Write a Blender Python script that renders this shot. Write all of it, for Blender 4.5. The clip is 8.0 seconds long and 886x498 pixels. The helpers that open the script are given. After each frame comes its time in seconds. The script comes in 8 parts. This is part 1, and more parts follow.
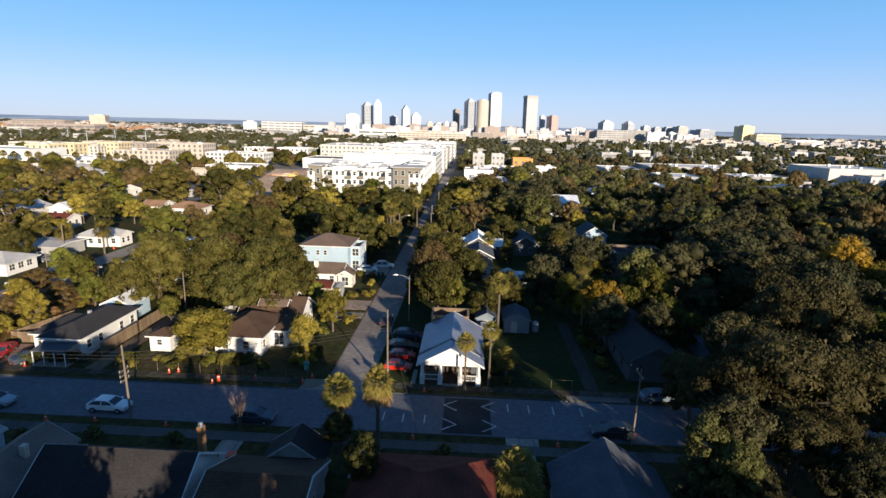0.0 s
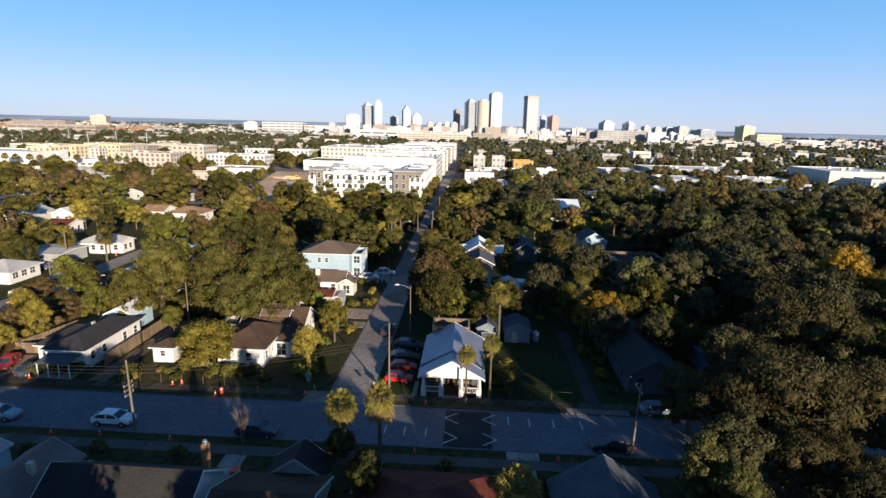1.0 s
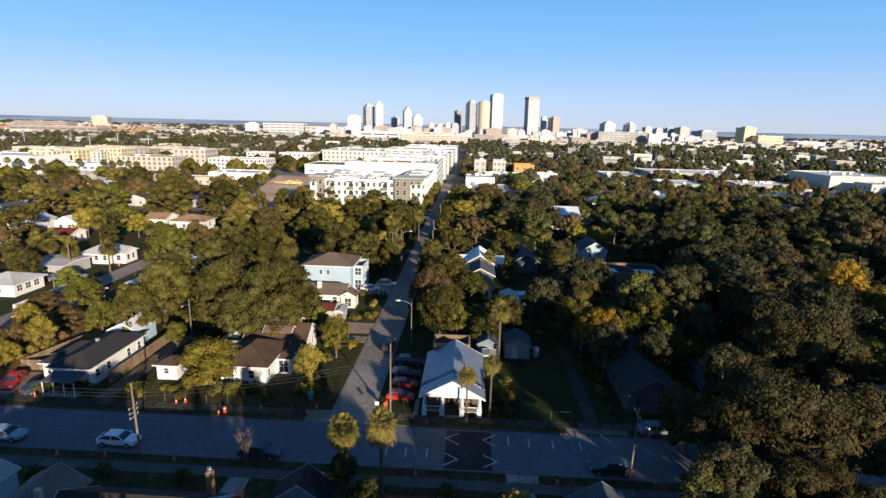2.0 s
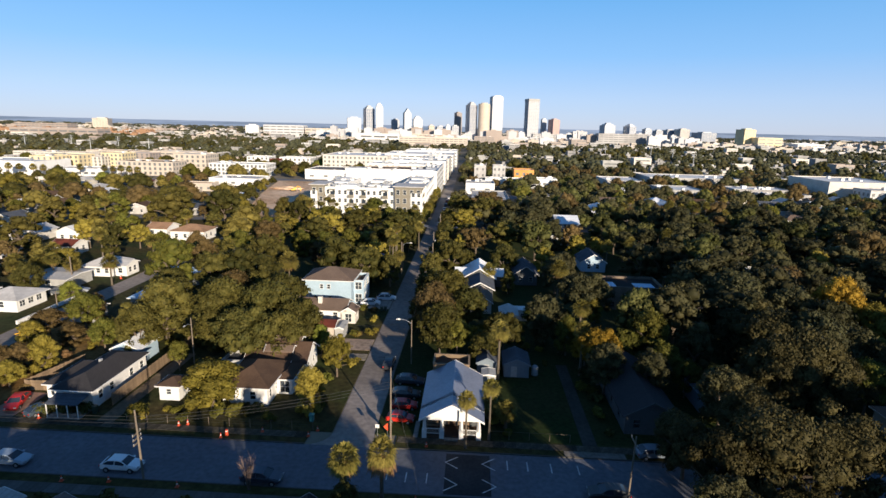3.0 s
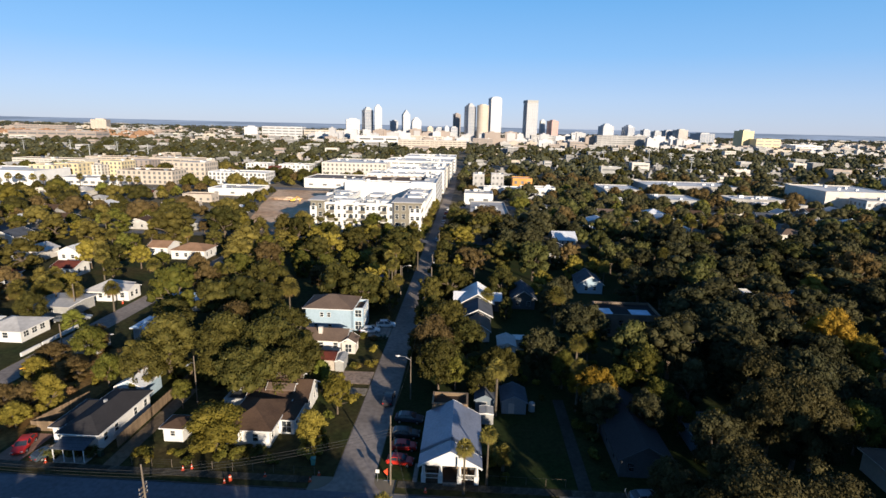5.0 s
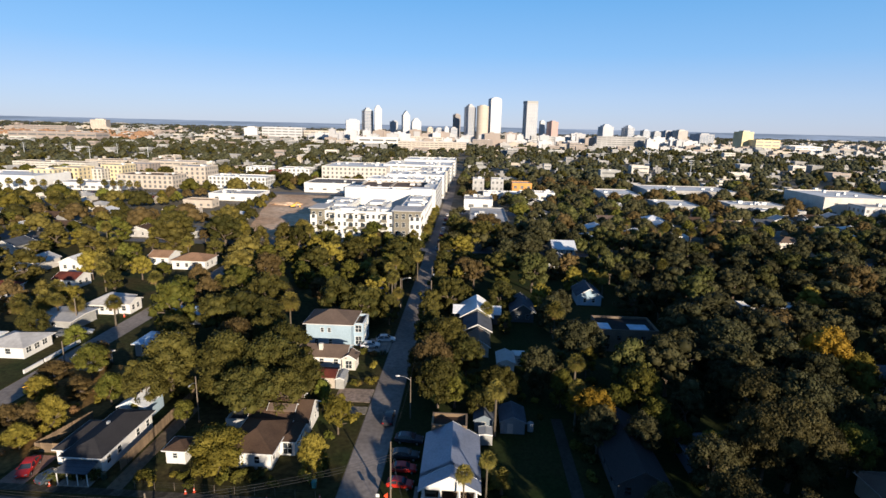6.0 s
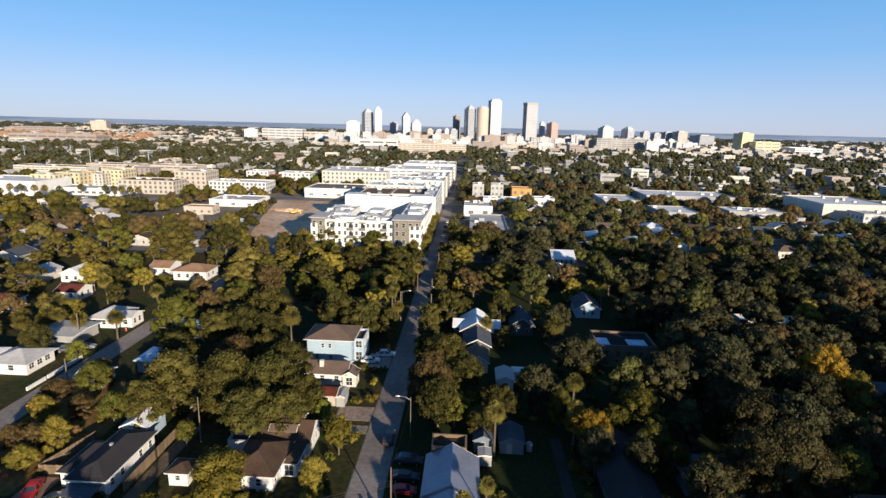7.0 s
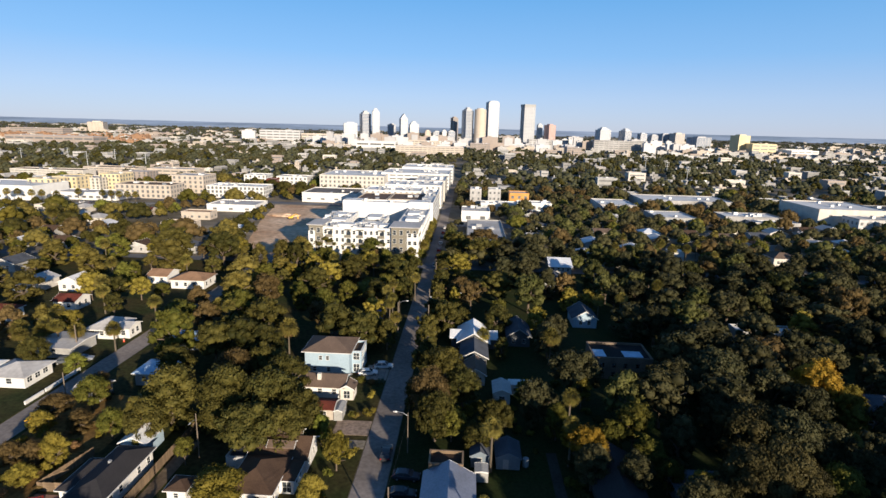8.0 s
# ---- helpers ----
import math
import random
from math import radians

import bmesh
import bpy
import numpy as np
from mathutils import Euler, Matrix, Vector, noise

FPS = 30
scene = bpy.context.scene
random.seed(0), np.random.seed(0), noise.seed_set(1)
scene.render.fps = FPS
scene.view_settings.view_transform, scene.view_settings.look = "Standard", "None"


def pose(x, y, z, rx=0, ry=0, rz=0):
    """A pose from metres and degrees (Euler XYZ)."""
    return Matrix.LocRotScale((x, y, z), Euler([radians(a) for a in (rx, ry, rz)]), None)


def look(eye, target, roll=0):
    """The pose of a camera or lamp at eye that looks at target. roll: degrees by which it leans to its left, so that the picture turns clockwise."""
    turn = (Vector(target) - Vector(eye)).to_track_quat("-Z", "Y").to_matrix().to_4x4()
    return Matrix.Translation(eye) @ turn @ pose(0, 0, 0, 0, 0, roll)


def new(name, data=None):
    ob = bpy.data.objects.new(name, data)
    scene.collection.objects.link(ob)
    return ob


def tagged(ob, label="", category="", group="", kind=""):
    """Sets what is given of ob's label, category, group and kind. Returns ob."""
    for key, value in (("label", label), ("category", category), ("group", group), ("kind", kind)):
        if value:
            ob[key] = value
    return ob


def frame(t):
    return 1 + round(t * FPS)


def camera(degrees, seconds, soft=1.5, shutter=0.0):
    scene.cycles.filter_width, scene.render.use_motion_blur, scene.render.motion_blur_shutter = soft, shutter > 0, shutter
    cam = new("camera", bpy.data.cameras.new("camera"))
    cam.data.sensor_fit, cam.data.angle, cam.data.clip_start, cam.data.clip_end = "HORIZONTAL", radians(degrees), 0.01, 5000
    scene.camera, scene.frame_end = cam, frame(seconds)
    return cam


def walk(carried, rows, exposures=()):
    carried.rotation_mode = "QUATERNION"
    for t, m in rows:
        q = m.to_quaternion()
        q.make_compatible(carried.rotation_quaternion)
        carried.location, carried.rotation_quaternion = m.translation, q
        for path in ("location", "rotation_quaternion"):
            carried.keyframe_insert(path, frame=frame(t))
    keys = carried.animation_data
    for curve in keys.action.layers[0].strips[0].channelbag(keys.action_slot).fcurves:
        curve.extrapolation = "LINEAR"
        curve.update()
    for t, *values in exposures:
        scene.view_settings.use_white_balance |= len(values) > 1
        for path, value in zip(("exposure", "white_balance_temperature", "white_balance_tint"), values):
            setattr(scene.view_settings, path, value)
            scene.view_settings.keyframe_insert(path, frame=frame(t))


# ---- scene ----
cam = camera(78.8, 8.0, soft=1.5)
METRES, EYE, TILT, LEAN, TURN = 24.75, 31.8, -12.9, -1.35, 3.0
ROWS = [
    (0.0, 0.0, 0.0, 0.0, 0.0, 0.0, -0.0),
    (0.5, -0.0006, -0.0095, 0.0277, 0.04, -0.06, 0.0),
    (1.0, -0.0025, -0.0215, 0.0682, 0.06, -0.03, 0.02),
    (1.5, -0.0024, -0.0363, 0.1192, 0.15, -0.05, -0.01),
    (3.0, -0.0003, -0.0818, 0.2983, 0.16, 0.06, -0.02),
    (3.5, 0.001, -0.099, 0.3629, 0.17, 0.03, -0.04),
    (4.0, 0.0021, -0.1143, 0.426, 0.08, 0.02, 0.03),
    (4.5, 0.0022, -0.129, 0.4922, 0.05, -0.01, 0.06),
    (6.0, 0.0039, -0.1779, 0.7125, 0.02, -0.1, 0.02),
    (6.5, 0.0047, -0.1948, 0.7847, 0.01, -0.14, 0.03),
    (7.0, 0.0052, -0.2119, 0.8598, 0.02, -0.08, -0.01),
    (7.5, 0.0068, -0.2294, 0.9315, -0.01, -0.08, -0.04),
    (8.0, 0.009, -0.2375, 0.9708, -0.23, -0.01, -0.03),
]
walk(cam, [(t, pose(0, 0, EYE, TILT, LEAN, TURN) @ pose(METRES * x, METRES * y, METRES * z, 90 + pitch, roll, yaw)) for t, x, y, z, yaw, pitch, roll in ROWS],
     exposures=((0.0, 0.9), (4.0, 0.83), (8.0, 0.75)))

# ---- light ----
SUN_EL, SUN_X, SUN_Y = 12.5, 0.5, -0.866      # the low sun stands behind the camera, to its right
sun_dir = Vector((SUN_X, SUN_Y, 0)).normalized() * math.cos(radians(SUN_EL)) + Vector((0, 0, math.sin(radians(SUN_EL))))
sun = new("sun", bpy.data.lights.new("sun", "SUN"))
sun.data.energy, sun.data.angle, sun.data.color = 4.8, radians(0.55), (1.0, 0.85, 0.665)
sun.matrix_world = look((0, 0, 200), Vector((0, 0, 200)) - sun_dir)
SKY_GAIN = 6.8
world = bpy.data.worlds.new("world")
scene.world = world
world.use_nodes = True
wn, wl = world.node_tree.nodes, world.node_tree.links
sky = wn.new("ShaderNodeTexSky")
sky.sky_type, sky.sun_disc = "NISHITA", False
sky.sun_elevation, sky.sun_rotation = radians(SUN_EL), math.atan2(SUN_X, SUN_Y)
sky.altitude, sky.air_density, sky.dust_density, sky.ozone_density = 0, 0.6, 0.3, 3.2
# the sky texture, softened towards the pale blue of a hazy morning: whitish at the horizon, deeper above
coord, split, ramp, blend = wn.new("ShaderNodeTexCoord"), wn.new("ShaderNodeSeparateXYZ"), wn.new("ShaderNodeValToRGB"), wn.new("ShaderNodeMix")
wl.new(coord.outputs["Generated"], split.inputs[0])
wl.new(split.outputs[2], ramp.inputs[0])
stops = ((0.0, (0.6, 0.65, 0.81)), (0.05, (0.5, 0.65, 0.91)), (0.12, (0.285, 0.57, 0.97)), (0.22, (0.155, 0.47, 0.92)), (0.36, (0.07, 0.225, 0.51)), (1.0, (0.034, 0.098, 0.25)))
for i, (p, c) in enumerate(stops):
    e = ramp.color_ramp.elements[i] if i < 2 else ramp.color_ramp.elements.new(p)
    e.position, e.color = p, (*[v * SKY_GAIN for v in c], 1)
blend.data_type = "RGBA"
blend.inputs[0].default_value = 0.8
wl.new(sky.outputs[0], blend.inputs[6])
wl.new(ramp.outputs[0], blend.inputs[7])
wl.new(blend.outputs[2], wn["Background"].inputs[0])
wn["Background"].inputs[1].default_value = 0.085


# ---- materials ----
def mat(name, base, rough=0.8, var=0.25, big=0.15, small=3.0, bump=0.15, metal=0.0, tint=None, rnd=0.0, seams=None, spec=0.5):
    """A weathered surface: two scales of stain between base and tint, fine bump; rnd varies it object by object; seams: (axis, metres, depth) dark joint lines."""
    m = bpy.data.materials.new(name)
    m.use_nodes = True
    n, l = m.node_tree.nodes, m.node_tree.links
    bs = n["Principled BSDF"]
    bs.inputs["Roughness"].default_value, bs.inputs["Metallic"].default_value = rough, metal
    bs.inputs["Specular IOR Level"].default_value = spec
    co = n.new("ShaderNodeTexCoord")
    tint = tint or tuple(c * (1 - var) for c in base)
    a, b = n.new("ShaderNodeTexNoise"), n.new("ShaderNodeTexNoise")
    for x, s, d in ((a, big, 4), (b, small, 3)):
        x.inputs["Scale"].default_value, x.inputs["Detail"].default_value = s, d
        l.new(co.outputs["Object"], x.inputs["Vector"])
    ramp = n.new("ShaderNodeMapRange")
    ramp.inputs[1].default_value, ramp.inputs[2].default_value = 0.35, 0.65
    l.new(a.outputs[0], ramp.inputs[0])
    mx = n.new("ShaderNodeMix")
    mx.data_type = "RGBA"
    mx.inputs[6].default_value, mx.inputs[7].default_value = (*base, 1), (*tint, 1)
    l.new(ramp.outputs[0], mx.inputs[0])
    g = n.new("ShaderNodeMapRange")
    g.inputs[1].default_value, g.inputs[2].default_value = 0.3, 0.7
    g.inputs[3].default_value, g.inputs[4].default_value = 1 - var * 0.8, 1 + var * 0.5
    l.new(b.outputs[0], g.inputs[0])
    hs = n.new("ShaderNodeHueSaturation")
    l.new(mx.outputs[2], hs.inputs["Color"])
    l.new(g.outputs[0], hs.inputs["Value"])
    out = hs.outputs[0]
    if rnd:
        oi = n.new("ShaderNodeObjectInfo")
        r2 = n.new("ShaderNodeMapRange")
        r2.inputs[3].default_value, r2.inputs[4].default_value = 1 - rnd, 1 + rnd
        l.new(oi.outputs["Random"], r2.inputs[0])
        h2 = n.new("ShaderNodeHueSaturation")
        l.new(out, h2.inputs["Color"])
        l.new(r2.outputs[0], h2.inputs["Value"])
        out = h2.outputs[0]
    bp = n.new("ShaderNodeBump")
    bp.inputs["Strength"].default_value, bp.inputs["Distance"].default_value = bump, 0.05
    l.new(b.outputs[0], bp.inputs["Height"])
    if seams:
        axis, step, deep = seams
        sx = n.new("ShaderNodeSeparateXYZ")
        l.new(co.outputs["Object"], sx.inputs[0])
        md = n.new("ShaderNodeMath")
        md.operation = "PINGPONG"
        md.inputs[1].default_value = step / 2
        l.new(sx.outputs[axis], md.inputs[0])
        ed = n.new("ShaderNodeMapRange")
        ed.inputs[1].default_value, ed.inputs[2].default_value = 0.0, step * 0.14
        ed.inputs[3].default_value, ed.inputs[4].default_value = 1 - deep, 1
        l.new(md.outputs[0], ed.inputs[0])
        h3 = n.new("ShaderNodeHueSaturation")
        l.new(out, h3.inputs["Color"])
        l.new(ed.outputs[0], h3.inputs["Value"])
        out = h3.outputs[0]
    l.new(bp.outputs[0], bs.inputs["Normal"])
    l.new(out, bs.inputs["Base Color"])
    return m


def leaf_mat(name, base, tint, rough=0.55, through_light=0.25):
    """Leaves: colour varies leaf by leaf and tree by tree, with some light coming through."""
    m = bpy.data.materials.new(name)
    m.use_nodes = True
    n, l = m.node_tree.nodes, m.node_tree.links
    # The blue gain puts bluish sky light of shaded crowns into every leaf.
    base, tint = (base[0] * 1.02, base[1], base[2] * 1.2), (tint[0] * 1.01, tint[1], tint[2] * 1.2)
    bs = n["Principled BSDF"]
    bs.inputs["Roughness"].default_value = rough
    bs.inputs["Specular IOR Level"].default_value = 0.06
    ge, oi = n.new("ShaderNodeNewGeometry"), n.new("ShaderNodeObjectInfo")
    mx = n.new("ShaderNodeMix")
    mx.data_type = "RGBA"
    mx.inputs[6].default_value, mx.inputs[7].default_value = (*base, 1), (*tint, 1)
    av = n.new("ShaderNodeMath")
    av.operation = "MULTIPLY_ADD"
    av.inputs[1].default_value = 0.55
    l.new(ge.outputs["Random Per Island"], av.inputs[0])
    hf = n.new("ShaderNodeMath")
    hf.operation = "MULTIPLY"
    hf.inputs[1].default_value = 0.45
    l.new(oi.outputs["Random"], hf.inputs[0])
    l.new(hf.outputs[0], av.inputs[2])
    l.new(av.outputs[0], mx.inputs[0])
    tc, nz = n.new("ShaderNodeTexCoord"), n.new("ShaderNodeTexNoise")
    nz.inputs["Scale"].default_value, nz.inputs["Detail"].default_value = 0.55, 3
    l.new(tc.outputs["Object"], nz.inputs["Vector"])
    mr = n.new("ShaderNodeMapRange")
    mr.inputs[1].default_value, mr.inputs[2].default_value, mr.inputs[3].default_value, mr.inputs[4].default_value = 0.3, 0.7, 0.6, 1.4
    l.new(nz.outputs[0], mr.inputs[0])
    hs = n.new("ShaderNodeHueSaturation")
    # some trees are darker or paler as a whole
    fr, tv, vv = n.new("ShaderNodeMath"), n.new("ShaderNodeMapRange"), n.new("ShaderNodeMath")
    fr.operation, fr.inputs[1].default_value, vv.operation = "PINGPONG", 0.07, "MULTIPLY"
    l.new(oi.outputs["Random"], fr.inputs[0])
    tv.inputs[2].default_value, tv.inputs[3].default_value, tv.inputs[4].default_value = 0.07, 0.68, 1.28
    l.new(fr.outputs[0], tv.inputs[0])
    l.new(tv.outputs[0], vv.inputs[0])
    l.new(mr.outputs[0], vv.inputs[1])
    l.new(mx.outputs[2], hs.inputs["Color"])
    l.new(vv.outputs[0], hs.inputs["Value"])
    l.new(hs.outputs[0], bs.inputs["Base Color"])
    tr, ms = n.new("ShaderNodeBsdfTranslucent"), n.new("ShaderNodeMixShader")
    l.new(hs.outputs[0], tr.inputs[0])
    ms.inputs[0].default_value = through_light
    l.new(bs.outputs[0], ms.inputs[1])
    l.new(tr.outputs[0], ms.inputs[2])
    l.new(ms.outputs[0], n["Material Output"].inputs[0])
    return m


def glass_mat(name, tint):
    m = bpy.data.materials.new(name)
    m.use_nodes = True
    bs = m.node_tree.nodes["Principled BSDF"]
    bs.inputs["Base Color"].default_value = (*tint, 1)
    bs.inputs["Roughness"].default_value, bs.inputs["IOR"].default_value = 0.08, 1.5
    bs.inputs["Transmission Weight"].default_value = 0.6
    return m


# Bluish tint: blue sky light on the shaded avenue put into the base colour.
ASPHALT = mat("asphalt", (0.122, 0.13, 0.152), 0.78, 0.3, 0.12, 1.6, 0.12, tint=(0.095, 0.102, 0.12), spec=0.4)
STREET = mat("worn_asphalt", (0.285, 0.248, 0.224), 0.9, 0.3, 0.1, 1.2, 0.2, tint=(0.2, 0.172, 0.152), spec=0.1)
TABLE_DARK = mat("fresh_and_shaded_asphalt", (0.05, 0.05, 0.052), 0.9, 0.3, 0.3, 3, spec=0.12)
CONCRETE = mat("concrete", (0.31, 0.28, 0.245), 0.9, 0.3, 0.25, 2.5, 0.2, seams=(0, 1.5, 0.3))
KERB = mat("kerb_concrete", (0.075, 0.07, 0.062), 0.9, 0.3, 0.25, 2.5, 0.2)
CITYWHITE = mat("weathered_white_stucco", (0.42, 0.415, 0.41), 0.8, 0.25, 0.03, 0.5, 0.1, tint=(0.27, 0.26, 0.25), rnd=0.4)
PAINT = mat("road_paint", (0.62, 0.62, 0.6), 0.8, 0.35, 0.8, 5)
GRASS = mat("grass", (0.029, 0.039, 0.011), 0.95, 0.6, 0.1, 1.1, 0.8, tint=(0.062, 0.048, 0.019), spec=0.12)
# Darker than GRASS: the shade of the eastern yards is put into its colour.
SHADED_LAWN = mat("lawn", (0.02, 0.034, 0.009), 0.95, 0.4, 0.12, 1.8, 0.6, tint=(0.034, 0.037, 0.013), spec=0.1)
DIRT = mat("bare_dirt", (0.5, 0.315, 0.19), 0.95, 0.4, 0.04, 0.35, 0.5, tint=(0.72, 0.53, 0.37), spec=0.12)
DRYWEED = mat("dry_weeds", (0.27, 0.15, 0.05), 0.95, 0.5, 0.15, 1.3, 0.8, tint=(0.11, 0.08, 0.03), spec=0.1)
SOIL = mat("soil", (0.13, 0.097, 0.065), 0.95, 0.35, 0.12, 1.5, 0.5, tint=(0.19, 0.15, 0.1), spec=0.12)
WHITE = mat("white_paint", (0.7, 0.69, 0.665), 0.6, 0.1, 0.3, 4, 0.05)
CREAM = mat("cream_stucco", (0.6, 0.56, 0.5), 0.8, 0.15, 0.3, 4, 0.1)
TANW = mat("tan_stucco", (0.5, 0.435, 0.365), 0.8, 0.15, 0.2, 3, 0.1)
PALEBLUE = mat("pale_blue_siding", (0.34, 0.45, 0.54), 0.7, 0.12, 0.3, 4, 0.05, seams=(2, 0.2, 0.25))
GREYBLUE = mat("grey_blue_siding", (0.17, 0.21, 0.25), 0.7, 0.15, 0.3, 4, 0.05, seams=(2, 0.2, 0.25))
DARKWALL = mat("dark_siding", (0.08, 0.085, 0.09), 0.8, 0.2, 0.3, 4, 0.05, seams=(2, 0.2, 0.25))
GREYWALL = mat("grey_siding", (0.38, 0.38, 0.37), 0.8, 0.2, 0.3, 4, 0.05, seams=(2, 0.2, 0.25))
OLIVEWALL = mat("olive_grey_panel", (0.2, 0.18, 0.14), 0.8, 0.12, 0.3, 4, 0.05)
SH_GREY = mat("charcoal_shingles", (0.048, 0.045, 0.047), 0.92, 0.3, 0.35, 6, 0.3, tint=(0.042, 0.04, 0.042), spec=0.12, seams=(2, 0.1, 0.3))
SH_BROWN = mat("brown_shingles", (0.098, 0.062, 0.042), 0.92, 0.3, 0.35, 6, 0.3, tint=(0.068, 0.043, 0.031), spec=0.12, seams=(2, 0.1, 0.3))
SH_TAUPE = mat("taupe_shingles", (0.17, 0.122, 0.094), 0.92, 0.25, 0.35, 6, 0.3, tint=(0.14, 0.1, 0.078), spec=0.12, seams=(2, 0.1, 0.3))
SH_PALE = mat("pale_brown_shingles", (0.22, 0.17, 0.15), 0.92, 0.25, 0.35, 6, 0.3, tint=(0.16, 0.125, 0.112), spec=0.12, seams=(2, 0.1, 0.25))
SH_RED = mat("red_brown_shingles", (0.17, 0.045, 0.03), 0.9, 0.3, 0.35, 6, 0.3, tint=(0.085, 0.026, 0.021), spec=0.12, seams=(2, 0.1, 0.3))
SH_BLUE = mat("slate_blue_shingles", (0.095, 0.105, 0.125), 0.9, 0.3, 0.35, 6, 0.3, tint=(0.068, 0.075, 0.09), spec=0.12, seams=(2, 0.1, 0.3))
SH_DARK = mat("black_shingles", (0.045, 0.042, 0.042), 0.92, 0.3, 0.35, 6, 0.3, spec=0.12, seams=(2, 0.1, 0.3))
SH_TERRA = mat("terracotta_roofing", (0.36, 0.215, 0.13), 0.85, 0.25, 0.35, 5, 0.3, spec=0.12, seams=(2, 0.1, 0.3))
METALROOF = mat("galvanised_roofing", (0.76, 0.78, 0.81), 0.45, 0.18, 0.2, 3, 0.05, metal=0.08)
PORCHROOF = mat("blue_grey_metal_roofing", (0.24, 0.262, 0.33), 0.4, 0.2, 0.2, 3, 0.05, metal=0.3)
FLATROOF = mat("grey_membrane", (0.5, 0.485, 0.47), 0.9, 0.2, 0.08, 1.2, 0.1, tint=(0.38, 0.365, 0.35))
WHITEROOF = mat("white_membrane", (0.72, 0.72, 0.71), 0.8, 0.15, 0.06, 1.2, 0.1, tint=(0.58, 0.57, 0.55))
BRICK = mat("orange_brick", (0.42, 0.2, 0.08), 0.85, 0.3, 0.8, 8, 0.3, seams=(2, 0.08, 0.3))
WOOD = mat("weathered_boards", (0.21, 0.145, 0.088), 0.9, 0.3, 0.4, 6, 0.3, rnd=0.25)
POLEWOOD = mat("creosoted_pole", (0.2, 0.16, 0.12), 0.9, 0.3, 0.6, 8, 0.3)
STEEL = mat("galvanised_steel", (0.45, 0.46, 0.47), 0.45, 0.15, 1, 8, 0.05, metal=0.7)
WIRE = mat("black_cable", (0.05, 0.05, 0.05), 0.7, 0.2, 1, 8, 0.05)
ORANGE = mat("safety_orange", (0.68, 0.085, 0.03), 0.5, 0.15, 1, 8, 0.05)
GLASS = glass_mat("window_glass", (0.1, 0.12, 0.14))
# Pale grey paints sky reflections, along with blinds, into far windows.
FARGLASS = mat("glazing_with_sky_and_blinds", (0.17, 0.175, 0.18), 0.3, 0.35, 0.4, 0.9, 0.0)
DARKGLASS = mat("dark_glazing", (0.035, 0.045, 0.06), 0.12, 0.3, 0.05, 0.6, 0.0)
BLUETARP = mat("blue_tarp", (0.1, 0.22, 0.5), 0.5, 0.2, 0.5, 4, 0.3)
SKYTARP = mat("light_blue_sheet", (0.45, 0.62, 0.8), 0.5, 0.2, 0.5, 4, 0.2)
BARK = mat("bark", (0.14, 0.105, 0.075), 0.95, 0.35, 0.8, 6, 0.6)
PALMBARK = mat("palm_trunk", (0.13, 0.105, 0.075), 0.95, 0.35, 1.0, 7, 0.6)
RUBBER = mat("tyre_rubber", (0.02, 0.02, 0.02), 0.8, 0.2, 2, 10, 0.1)
PIPEGREY = mat("grey_plastic", (0.3, 0.31, 0.32), 0.6, 0.15, 1, 8, 0.05)
TEAL_CRATE = mat("green_painted_crate", (0.1, 0.3, 0.2), 0.6, 0.2, 1, 6, 0.05)
YELLOWPAINT = mat("machine_yellow", (0.75, 0.42, 0.03), 0.5, 0.2, 0.5, 4, 0.05)
LEAF = {
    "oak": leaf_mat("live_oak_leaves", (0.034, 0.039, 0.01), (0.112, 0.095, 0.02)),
    # Shaded, sunlit and half-shaded copies of the oak leaves: light put into colour.
    "shadeoak": leaf_mat("shaded_live_oak_leaves", (0.032, 0.035, 0.0135), (0.074, 0.067, 0.025), through_light=0.2),
    "sunoak": leaf_mat("sunlit_live_oak_leaves", (0.066, 0.059, 0.014), (0.182, 0.147, 0.031)),
    "halfshadeoak": leaf_mat("half_shaded_oak_leaves", (0.034, 0.033, 0.0115), (0.082, 0.068, 0.0225), through_light=0.28),
    # Paler, greyer base: distance haze over the far woods painted into the leaves.
    "farwood": leaf_mat("hazed_oak_leaves", (0.044, 0.049, 0.022), (0.088, 0.087, 0.04), through_light=0.1),
    "deep": leaf_mat("deep_green_leaves", (0.038, 0.046, 0.011), (0.105, 0.1, 0.028), through_light=0.2),
    "green": leaf_mat("green_leaves", (0.055, 0.066, 0.011), (0.15, 0.133, 0.023)),
    "lime": leaf_mat("lime_leaves", (0.1, 0.12, 0.018), (0.2, 0.195, 0.034)),
    "olive": leaf_mat("yellow_green_leaves", (0.12, 0.106, 0.016), (0.25, 0.2, 0.032)),
    "brown": leaf_mat("browning_leaves", (0.08, 0.058, 0.019), (0.15, 0.104, 0.036)),
    "gold": leaf_mat("golden_autumn_leaves", (0.2, 0.13, 0.014), (0.33, 0.205, 0.024)),
    "palm": leaf_mat("palm_fronds", (0.11, 0.11, 0.022), (0.28, 0.225, 0.05)),
    "dead": leaf_mat("dry_palm_skirt", (0.16, 0.095, 0.035), (0.29, 0.175, 0.07)),
    # Pale tan twigs: sunlight on the bare bush is painted into their colour.
    "twig": leaf_mat("sunlit_dry_twigs", (0.26, 0.19, 0.13), (0.42, 0.31, 0.2)),
}


